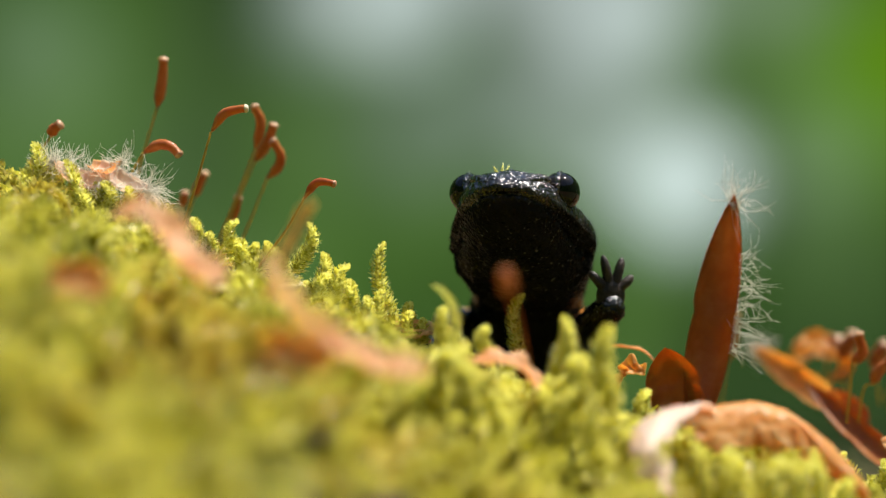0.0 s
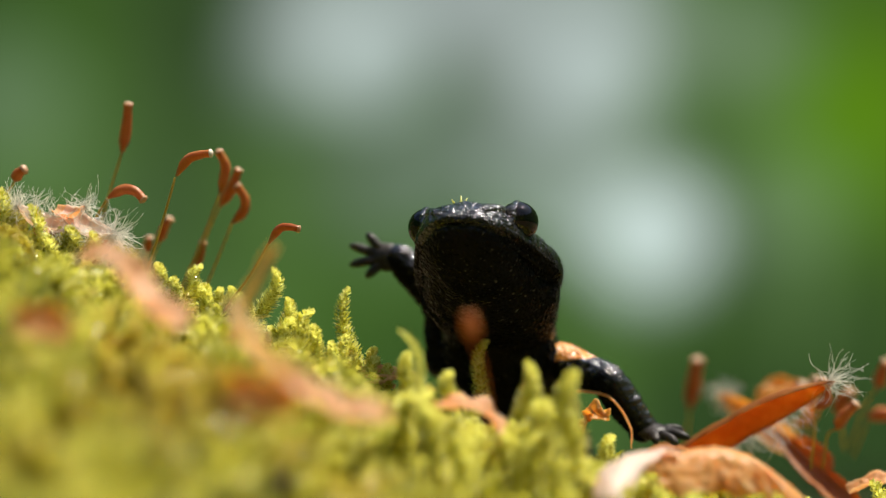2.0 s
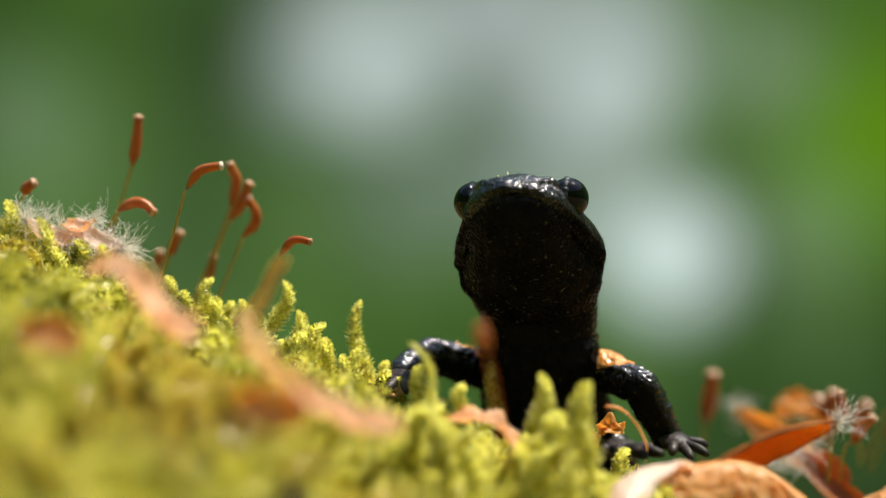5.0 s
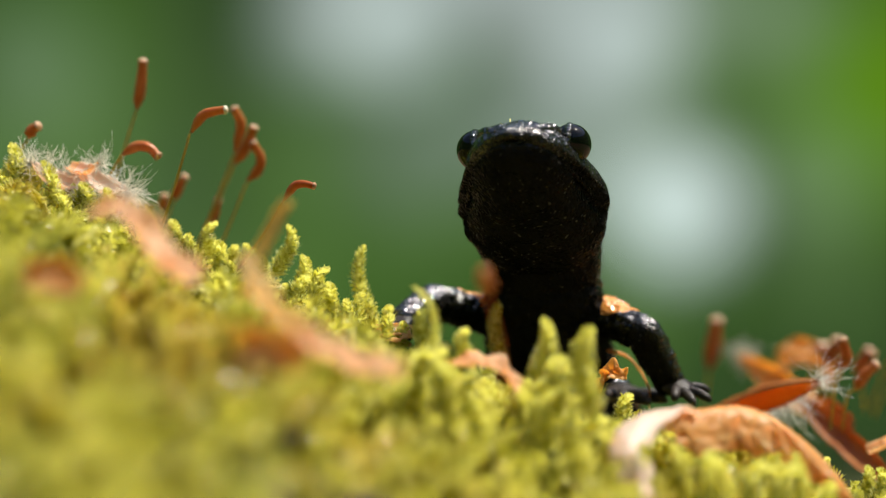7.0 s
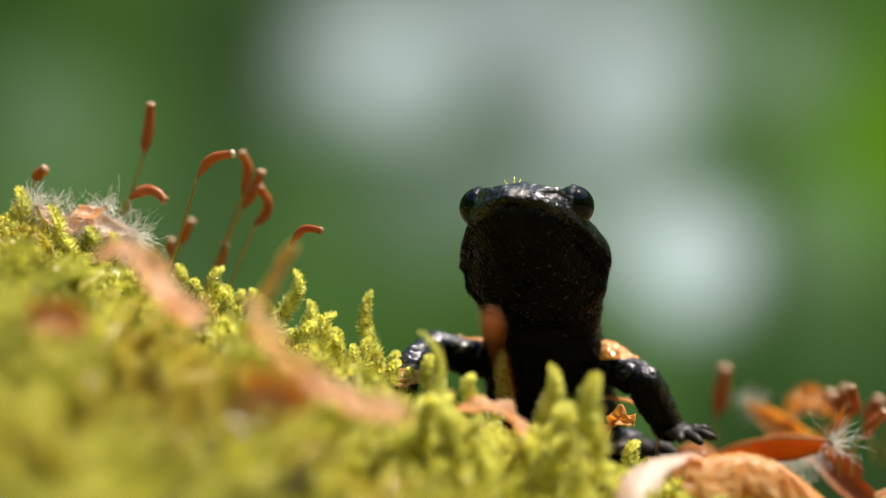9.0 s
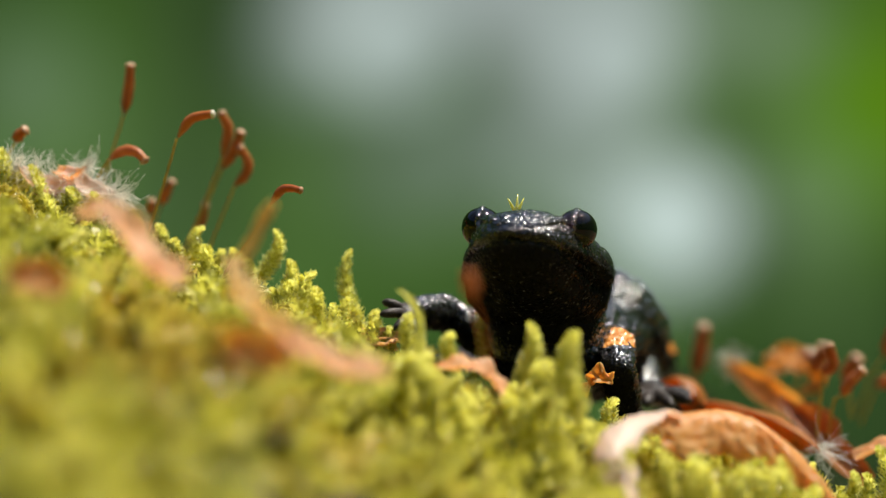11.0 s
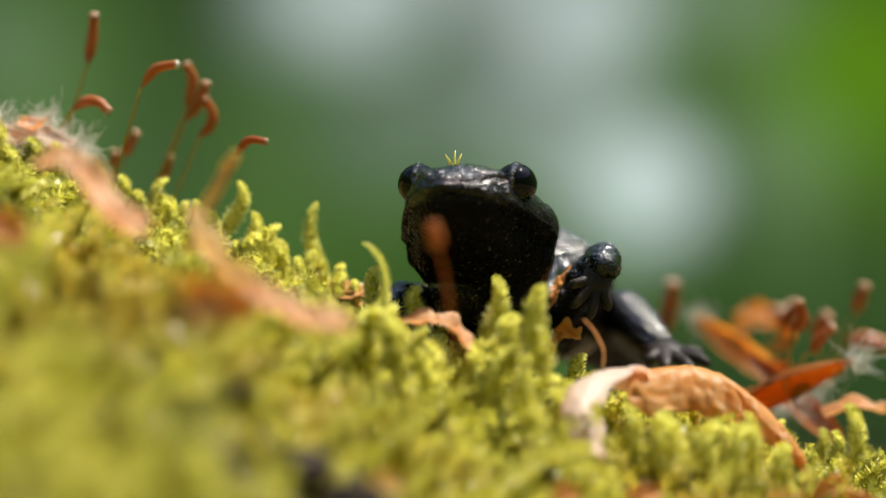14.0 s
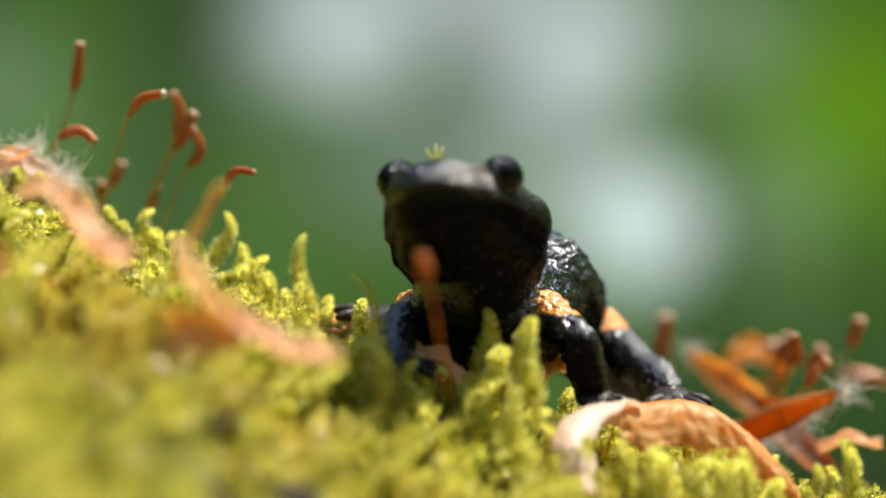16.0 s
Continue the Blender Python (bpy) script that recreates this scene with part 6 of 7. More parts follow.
    walk(SALAMANDER["forearm_a"], [
        (0, pose(-0.00708, 0.01186, -0.00048, 2.9, 22.6, -102.3)), (0.5, pose(-0.00658, 0.01178, -0.00059, 2.4, 22.9, -100.3)),
        (1, pose(-0.00719, 0.01112, -0.00034, 2.9, 21.4, -102.8)), (1.5, pose(-0.00749, 0.01194, 0.00152, 4.2, -5.2, -111.7)),
        (2, pose(-0.00553, 0.01419, 0.00468, 14.0, -45.2, -159.6)), (2.5, pose(-0.00668, 0.01081, 0.00434, 11.8, -23.8, -167.3)),
        (3, pose(-0.00951, 0.00788, 0.00095, 6.5, 18.2, -120.9)), (4, pose(-0.00939, 0.00787, 0.00048, 5.2, 13.5, -115.0)),
        (6.5, pose(-0.01005, 0.01072, 0.00017, 5.2, 15.4, -114.5)), (7.5, pose(-0.00956, 0.00975, 0.00045, 5.4, 15.6, -115.7)),
        (8.2, pose(-0.00965, 0.00947, 0.00010, 5.3, 14.0, -115.6)), (10.3, pose(-0.00863, 0.01101, 0.00032, 4.7, 19.6, -111.4)),
        (10.5, pose(-0.00915, 0.01049, 0.00092, 4.4, 15.6, -110.6)), (11, pose(-0.00936, 0.01093, 0.00305, 4.5, -0.1, -113.0)),
        (11.3, pose(-0.00698, 0.01097, 0.00507, 12.2, -27.6, -168.4)), (11.5, pose(-0.00774, 0.01057, 0.00466, 4.8, -19.5, -115.1)),
        (11.8, pose(-0.00747, 0.00597, 0.00240, 4.3, -14.1, -112.5)), (12, pose(-0.00777, 0.00548, 0.00189, 5.0, -15.2, -116.1)),
        (12.2, pose(-0.00771, 0.00542, 0.00185, 3.7, -15.3, -109.1)), (12.5, pose(-0.00773, 0.00535, 0.00162, 3.2, -11.0, -106.3)),
        (13, pose(-0.00794, 0.00588, 0.00127, 3.5, 10.9, -106.6)), (13.5, pose(-0.00786, 0.00571, 0.00080, 3.4, 11.3, -106.2)),
        (14, pose(-0.00760, 0.00527, 0.00065, 1.9, 11.6, -99.0)), (14.2, pose(-0.00646, 0.00303, -0.00121, 1.1, 21.5, -94.6)),
        (14.5, pose(-0.00720, 0.00060, -0.00182, 1.1, 26.4, -94.3)), (14.7, pose(-0.00659, -0.00181, -0.00060, -0.4, 25.9, -88.3)),
        (15, pose(-0.00606, -0.00347, 0.00058, -0.6, 29.4, -87.5)), (15.3, pose(-0.00567, -0.00457, -0.00023, -0.9, 23.4, -86.1)),
        (15.5, pose(-0.00615, -0.00427, -0.00064, -0.7, 30.3, -87.3)), (15.7, pose(-0.00577, -0.00482, -0.00104, -0.3, 24.9, -88.7)),
        (16, pose(-0.00612, -0.00549, -0.00128, -0.1, 25.3, -89.6)),
    ])
    walk(SALAMANDER["forefoot_a"], [
        (0, pose(-0.00812, 0.00708, -0.00252, -3.2, 19.4, -99.7)), (0.5, pose(-0.00745, 0.00697, -0.00265, -4.0, 19.2, -102.2)),
        (1, pose(-0.00828, 0.00631, -0.00227, -4.0, 19.2, -102.1)), (1.5, pose(-0.00943, 0.00703, 0.00200, -46.0, 5.7, -123.9)),
        (2, pose(-0.00903, 0.01289, 0.00844, -80.0, -4.2, -178.9)), (2.5, pose(-0.01141, 0.00974, 0.00648, -97.3, -49.6, -177.9)),
        (2.75, pose(-0.01175, 0.00665, 0.00289, -62.2, 2.4, -154.9)), (3, pose(-0.01210, 0.00356, -0.00070, -3.8, 23.1, -101.5)),
        (4, pose(-0.01157, 0.00320, -0.00076, -3.8, 21.0, -101.5)), (6.5, pose(-0.01217, 0.00607, -0.00123, -2.6, 21.5, -98.0)),
        (7.5, pose(-0.01177, 0.00515, -0.00098, -3.4, 19.4, -100.2)), (8.2, pose(-0.01187, 0.00484, -0.00117, -3.3, 23.5, -100.1)),
        (10.3, pose(-0.01045, 0.00636, -0.00146, -2.2, 19.8, -96.7)), (10.5, pose(-0.01094, 0.00572, -0.00051, -2.6, 21.8, -97.8)),
        (11, pose(-0.01143, 0.00605, 0.00306, -45.6, 9.2, -127.0)), (11.3, pose(-0.01158, 0.01002, 0.00753, -78.5, 0.3, -178.8)),
        (11.5, pose(-0.00986, 0.00605, 0.00643, -55.1, 9.7, -135.5)), (11.8, pose(-0.00944, 0.00122, 0.00369, -108.9, -23.5, -136.4)),
        (12, pose(-0.01003, 0.00089, 0.00328, -143.9, -41.5, -127.1)), (12.2, pose(-0.00938, 0.00059, 0.00325, -144.0, -41.3, -127.0)),
        (12.5, pose(-0.00920, 0.00035, 0.00263, -147.2, -31.9, -119.8)), (12.67, pose(-0.00928, 0.00053, 0.00184, -98.6, -10.2, -130.0)),
        (12.83, pose(-0.00935, 0.00071, 0.00105, -53.7, 11.6, -121.0)), (13, pose(-0.00943, 0.00089, 0.00026, -2.6, 19.5, -97.8)),
        (13.5, pose(-0.00931, 0.00072, -0.00025, -1.8, 19.6, -95.4)), (14, pose(-0.00842, 0.00014, -0.00041, 3.8, 19.3, -78.4)),
        (14.2, pose(-0.00686, -0.00188, -0.00315, 5.1, 19.0, -74.4)), (14.5, pose(-0.00756, -0.00413, -0.00418, 5.7, 18.8, -72.4)),
        (14.7, pose(-0.00645, -0.00658, -0.00291, 6.3, 18.6, -70.6)), (15, pose(-0.00586, -0.00808, -0.00202, 6.2, 18.7, -71.0)),
        (15.3, pose(-0.00534, -0.00943, -0.00233, 6.1, 18.7, -71.2)), (15.5, pose(-0.00593, -0.00884, -0.00332, 7.0, 18.4, -68.3)),
        (15.7, pose(-0.00566, -0.00963, -0.00327, 7.3, 18.2, -67.4)), (16, pose(-0.00609, -0.01028, -0.00354, 8.1, 17.9, -64.7)),
    ])
    walk(SALAMANDER["thigh_a"], [
        (0, pose(-0.00224, 0.03408, -0.01539, 0.0, -0.7, -97.3)), (0.5, pose(-0.00210, 0.03423, -0.01525, 0.0, -0.6, -97.0)),
        (1, pose(-0.00196, 0.03338, -0.01511, 0.0, -0.1, -98.5)), (1.5, pose(-0.00181, 0.03351, -0.01497, 0.0, -0.8, -96.3)),
        (2, pose(-0.00166, 0.03161, -0.01481, 0.0, 0.6, -92.8)), (2.5, pose(-0.00223, 0.02679, -0.01610, 0.0, -21.0, -97.4)),
        (3, pose(-0.00223, 0.02641, -0.01610, 0.0, -21.6, -92.7)), (4, pose(-0.00223, 0.02687, -0.01610, 0.0, -19.9, -97.8)),
        (6.5, pose(-0.00223, 0.02860, -0.01610, 0.0, -10.8, -105.4)), (7.5, pose(-0.00223, 0.02851, -0.01610, 0.0, -12.9, -108.2)),
        (8.2, pose(-0.00223, 0.02823, -0.01610, 0.0, -14.4, -109.6)), (10.3, pose(0.00104, 0.03612, -0.00640, -0.2, 1.5, -107.5)),
        (10.5, pose(0.00114, 0.03513, -0.00424, -0.4, 2.8, -111.0)), (11, pose(0.00103, 0.03288, -0.00103, -0.9, -1.8, -121.2)),
        (11.3, pose(0.00103, 0.03297, -0.00103, -0.7, -3.0, -123.3)), (11.5, pose(0.00103, 0.03253, -0.00103, -0.5, -3.9, -124.8)),
        (11.8, pose(0.00103, 0.03212, -0.00103, -0.2, -4.3, -126.9)), (12, pose(0.00103, 0.03168, -0.00103, -0.0, -4.5, -128.4)),
        (12.2, pose(0.00103, 0.03168, -0.00103, 0.0, -4.2, -128.6)), (12.5, pose(0.00103, 0.03168, -0.00103, 0.0, -3.7, -128.9)),
        (13, pose(0.00103, 0.03218, -0.00103, 0.0, 0.4, -125.7)), (13.5, pose(0.00103, 0.03218, -0.00103, -0.3, 3.2, -120.0)),
        (14, pose(0.00103, 0.03192, -0.00103, -0.4, 7.6, -110.9)), (14.2, pose(0.00103, 0.03010, -0.00103, -0.7, 5.1, -114.7)),
        (14.5, pose(0.00103, 0.02715, -0.00103, -1.4, 0.6, -122.7)), (14.7, pose(0.00103, 0.02533, -0.00103, -2.5, -2.6, -134.3)),
        (15, pose(0.00103, 0.02384, -0.00103, -4.5, -5.1, -157.0)), (15.3, pose(0.00103, 0.02284, -0.00103, 0.0, -19.2, -130.6)),
        (15.5, pose(0.00103, 0.02300, -0.00103, 0.0, -43.3, -142.6)), (15.7, pose(0.00103, 0.02247, -0.00103, 0.0, -19.5, -120.3)),
        (16, pose(0.00103, 0.02167, -0.00103, 0.0, 1.2, -119.6)),
    ])
    walk(SALAMANDER["shin_a"], [
        (0, pose(-0.00326, 0.02620, -0.01530, 0.0, 0.7, -97.7)), (0.5, pose(-0.00307, 0.02633, -0.01517, 0.0, 0.7, -97.4)),
        (1, pose(-0.00312, 0.02551, -0.01510, 0.0, 1.1, -98.7)), (1.5, pose(-0.00267, 0.02561, -0.01486, 0.0, 0.6, -96.8)),
        (2, pose(-0.00204, 0.02367, -0.01489, 0.0, 1.9, -93.8)), (2.5, pose(-0.00318, 0.01943, -0.01325, 0.0, 21.3, -102.0)),
        (3, pose(-0.00258, 0.01902, -0.01318, 0.0, 18.6, -102.9)), (4, pose(-0.00325, 0.01946, -0.01339, 0.0, 13.5, -101.0)),
        (6.5, pose(-0.00430, 0.02107, -0.01461, 0.0, -6.5, -104.4)), (7.5, pose(-0.00465, 0.02114, -0.01433, 0.0, -8.2, -106.6)),
        (8.2, pose(-0.00480, 0.02097, -0.01412, 0.0, -9.5, -107.7)), (10.3, pose(-0.00135, 0.02853, -0.00660, -0.2, 2.4, -106.8)),
        (10.5, pose(-0.00171, 0.02772, -0.00463, -0.4, 3.6, -110.0)), (11, pose(-0.00308, 0.02607, -0.00078, -0.8, -0.6, -119.6)),
        (11.3, pose(-0.00331, 0.02634, -0.00061, -0.6, -1.7, -121.7)), (11.5, pose(-0.00349, 0.02601, -0.00050, -0.5, -2.5, -123.2)),
        (11.8, pose(-0.00373, 0.02578, -0.00043, -0.2, -2.7, -125.4)), (12, pose(-0.00389, 0.02546, -0.00040, -0.0, -2.8, -126.9)),
        (12.2, pose(-0.00391, 0.02548, -0.00045, 0.0, -2.4, -127.1)), (12.5, pose(-0.00396, 0.02551, -0.00051, 0.0, -1.7, -127.5)),
        (13, pose(-0.00360, 0.02571, -0.00109, 0.0, 1.8, -124.5)), (13.5, pose(-0.00295, 0.02531, -0.00148, -0.3, 4.2, -119.0)),
        (14, pose(-0.00178, 0.02456, -0.00207, -0.4, 8.1, -109.9)), (14.2, pose(-0.00228, 0.02291, -0.00175, -0.6, 5.8, -113.4)),
        (14.5, pose(-0.00326, 0.02045, -0.00113, -1.3, 1.7, -120.7)), (14.7, pose(-0.00451, 0.01965, -0.00068, -1.2, 4.1, -117.7)),
        (15, pose(-0.00626, 0.02074, -0.00032, -0.9, 5.6, -111.2)), (15.3, pose(-0.00386, 0.01714, 0.00158, 0.0, -7.8, -106.7)),
        (15.5, pose(-0.00356, 0.01949, 0.00442, -0.0, -8.1, -105.3)), (15.7, pose(-0.00275, 0.01600, 0.00163, 0.0, -2.9, -107.4)),
        (16, pose(-0.00289, 0.01476, -0.00120, 0.0, -5.0, -113.3)),
    ])
    walk(SALAMANDER["foot_a"], [
        (0, pose(-0.00419, 0.01927, -0.01538, 0.0, 12.2, -130.6)), (0.5, pose(-0.00397, 0.01940, -0.01525, 0.0, 12.2, -130.6)),
        (1, pose(-0.00418, 0.01860, -0.01524, 0.0, 12.2, -130.6)), (1.5, pose(-0.00350, 0.01866, -0.01493, 0.0, 12.2, -130.6)),
        (2, pose(-0.00251, 0.01669, -0.01513, 0.0, 12.2, -130.6)), (2.5, pose(-0.00454, 0.01305, -0.01579, 0.0, 12.2, -130.6)),
        (3, pose(-0.00406, 0.01256, -0.01541, 0.0, 12.2, -130.6)), (4, pose(-0.00454, 0.01278, -0.01503, 0.0, 12.2, -130.6)),
        (6.5, pose(-0.00602, 0.01434, -0.01383, 0.0, 12.2, -130.6)), (7.5, pose(-0.00663, 0.01450, -0.01332, 0.0, 12.2, -130.6)),
        (8.2, pose(-0.00690, 0.01440, -0.01297, 0.0, 12.2, -130.6)), (10.3, pose(-0.00338, 0.02185, -0.00689, -0.9, 13.8, -130.8)),
        (10.5, pose(-0.00410, 0.02117, -0.00507, -1.3, 14.5, -131.4)), (11, pose(-0.00653, 0.01999, -0.00070, -1.5, 14.5, -133.9)),
        (11.3, pose(-0.00700, 0.02039, -0.00039, -1.1, 13.8, -135.6)), (11.5, pose(-0.00732, 0.02017, -0.00020, -0.8, 13.4, -136.8)),
        (11.8, pose(-0.00778, 0.02009, -0.00010, -0.3, 12.6, -138.5)), (12, pose(-0.00809, 0.01988, -0.00007, -0.0, 12.2, -139.6)),
        (12.2, pose(-0.00813, 0.01991, -0.00017, 0.0, 12.2, -139.2)), (12.5, pose(-0.00822, 0.01997, -0.00031, 0.0, 12.2, -138.8)),
        (13, pose(-0.00757, 0.01996, -0.00130, 0.1, 12.1, -138.1)), (13.5, pose(-0.00633, 0.01921, -0.00198, -0.6, 13.2, -131.7)),
        (14, pose(-0.00413, 0.01805, -0.00305, -0.9, 14.7, -121.5)), (14.2, pose(-0.00506, 0.01653, -0.00246, -1.1, 15.2, -121.4)),
        (14.5, pose(-0.00683, 0.01445, -0.00133, -1.4, 16.1, -121.0)), (14.7, pose(-0.00776, 0.01346, -0.00117, -1.5, 16.6, -120.8)),
        (15, pose(-0.00878, 0.01425, -0.00100, -1.7, 17.3, -120.4)), (15.3, pose(-0.00585, 0.01050, 0.00254, -6.6, 0.4, -112.7)),
        (15.5, pose(-0.00540, 0.01281, 0.00541, -13.0, -8.1, -137.7)), (15.7, pose(-0.00484, 0.00934, 0.00198, -14.4, -6.9, -146.3)),
        (16, pose(-0.00565, 0.00836, -0.00059, -14.7, -1.1, -150.7)),
    ])
    walk(SALAMANDER["arm_b"], [
        (0, pose(0.00523, 0.01524, -0.00084, 0.0, 1.3, -90.1)), (0.25, pose(0.00523, 0.01521, -0.00084, -8.2, 5.4, -19.5)),
        (0.5, pose(0.00523, 0.01517, -0.00083, -7.0, 14.6, 51.8)), (0.75, pose(0.00523, 0.01464, -0.00083, -5.9, 17.5, -0.6)),
        (1, pose(0.00523, 0.01411, -0.00082, -7.6, 20.1, -53.9)), (1.5, pose(0.00522, 0.01403, -0.00081, -8.4, 21.9, -49.7)),
        (2, pose(0.00522, 0.01191, -0.00079, -9.5, 16.4, -39.7)), (2.5, pose(0.00520, 0.00877, -0.00091, -8.3, 24.3, -51.9)),
        (3, pose(0.00520, 0.00838, -0.00091, -7.2, 19.4, -55.8)), (4, pose(0.00520, 0.00884, -0.00091, -7.1, 14.4, -54.7)),
        (6.5, pose(0.00520, 0.01058, -0.00091, -7.2, 15.3, -54.1)), (7.5, pose(0.00520, 0.01048, -0.00091, -7.5, 16.6, -53.3)),
        (8.2, pose(0.00520, 0.01020, -0.00091, -8.0, 19.0, -51.0)), (10.3, pose(0.00527, 0.01199, -0.00028, -3.7, 23.5, -74.3)),
        (10.5, pose(0.00528, 0.01064, -0.00015, -2.1, 26.4, -81.5)), (11, pose(0.00529, 0.00821, 0.00004, 0.1, 18.5, -90.6)),
        (11.3, pose(0.00529, 0.00830, 0.00004, -0.7, 17.8, -87.0)), (11.5, pose(0.00529, 0.00786, 0.00004, 0.7, 12.4, -93.3)),
        (11.8, pose(0.00529, 0.00745, 0.00004, 0.0, 11.8, -90.2)), (12, pose(0.00529, 0.00701, 0.00004, 1.0, 11.2, -94.5)),
        (12.2, pose(0.00529, 0.00701, 0.00004, 0.3, 9.5, -91.4)), (12.5, pose(0.00529, 0.00701, 0.00004, -0.3, 9.5, -88.8)),
        (13, pose(0.00529, 0.00751, 0.00004, -0.1, 9.8, -89.4)), (13.5, pose(0.00529, 0.00750, 0.00004, -0.7, 10.3, -86.4)),
        (13.75, pose(0.00529, 0.00738, 0.00004, 3.9, -20.4, -51.1)), (14, pose(0.00529, 0.00725, 0.00004, -16.1, -46.9, -3.8)),
        (14.2, pose(0.00529, 0.00543, 0.00004, -14.4, -39.7, -4.3)), (14.5, pose(0.00529, 0.00248, 0.00004, -10.6, -32.2, -32.1)),
        (14.7, pose(0.00529, 0.00066, 0.00004, -6.5, -3.4, -55.2)), (15, pose(0.00529, -0.00083, 0.00004, -6.0, 16.8, -61.8)),
        (15.3, pose(0.00529, -0.00184, 0.00004, -6.1, 24.1, -63.3)), (15.5, pose(0.00529, -0.00167, 0.00004, -5.7, 24.9, -65.3)),
        (15.7, pose(0.00529, -0.00220, 0.00004, -8.2, 28.9, -54.8)), (16, pose(0.00529, -0.00300, 0.00004, -6.9, 25.2, -59.6)),
    ])
    walk(SALAMANDER["forearm_b"], [
        (0, pose(0.00522, 0.00973, -0.00097, -3.8, -23.8, -70.7)), (0.25, pose(0.00687, 0.01455, -0.00159, -21.5, 2.1, -12.2)),
        (0.5, pose(0.00853, 0.01937, -0.00222, -8.3, 30.5, 46.7)), (1, pose(0.00828, 0.00992, -0.00271, -9.5, 43.0, 46.0)),
        (1.5, pose(0.00853, 0.01013, -0.00286, -8.8, 42.6, 49.6)), (2, pose(0.00929, 0.00854, -0.00235, -15.9, 52.4, 19.2)),
        (2.5, pose(0.00830, 0.00481, -0.00318, -9.9, 51.5, 49.6)), (3, pose(0.00812, 0.00409, -0.00274, -9.5, 48.9, 49.6)),
        (4, pose(0.00828, 0.00448, -0.00228, -11.4, 52.7, 43.6)), (6.5, pose(0.00832, 0.00627, -0.00236, -11.5, 53.5, 44.2)),
        (7.5, pose(0.00836, 0.00624, -0.00248, -9.1, 47.7, 50.8)), (8.2, pose(0.00848, 0.00615, -0.00270, -12.2, 54.3, 41.8)),
        (10.3, pose(0.00665, 0.00712, -0.00248, -4.9, 34.1, 66.4)), (10.5, pose(0.00601, 0.00575, -0.00260, -6.9, 51.1, 62.4)),
        (11, pose(0.00524, 0.00298, -0.00171, -4.1, 48.5, 73.3)), (11.3, pose(0.00557, 0.00306, -0.00165, -4.2, 45.9, 72.3)),
        (11.5, pose(0.00498, 0.00249, -0.00115, -2.9, 39.7, 77.1)), (11.8, pose(0.00527, 0.00205, -0.00109, -3.3, 40.2, 75.1)),
        (12, pose(0.00487, 0.00162, -0.00104, -4.4, 40.8, 70.1)), (12.2, pose(0.00516, 0.00157, -0.00088, -4.5, 43.3, 70.4)),
        (12.5, pose(0.00541, 0.00157, -0.00088, -3.1, 39.1, 75.8)), (13, pose(0.00535, 0.00208, -0.00090, -3.6, 43.0, 74.1)),
        (13.5, pose(0.00563, 0.00209, -0.00095, -5.2, 43.8, 67.4)), (13.67, pose(0.00677, 0.00373, 0.00072, -20.1, 30.4, 6.6)),
        (13.83, pose(0.00791, 0.00536, 0.00239, -15.6, 13.0, -43.5)), (14, pose(0.00905, 0.00700, 0.00406, 0.6, 4.9, -92.7)),
        (14.2, pose(0.00952, 0.00511, 0.00356, 4.3, -16.4, -112.6)), (14.5, pose(0.00924, -0.00000, 0.00298, 5.0, -0.2, -116.0)),
        (14.7, pose(0.00843, -0.00386, 0.00036, 3.0, -15.8, -105.7)), (14.8, pose(0.00822, -0.00440, -0.00028, -23.6, -3.8, -50.2)),
        (14.9, pose(0.00800, -0.00494, -0.00092, -30.3, 24.3, -0.6)), (15, pose(0.00779, -0.00548, -0.00156, -5.9, 45.5, 64.5)),
        (15.3, pose(0.00755, -0.00633, -0.00222, -6.6, 47.7, 62.5)), (15.5, pose(0.00738, -0.00621, -0.00228, -5.1, 42.9, 67.4)),
        (15.7, pose(0.00807, -0.00614, -0.00263, -6.3, 49.2, 64.3)), (16, pose(0.00782, -0.00731, -0.00231, -5.0, 47.9, 69.2)),
    ])
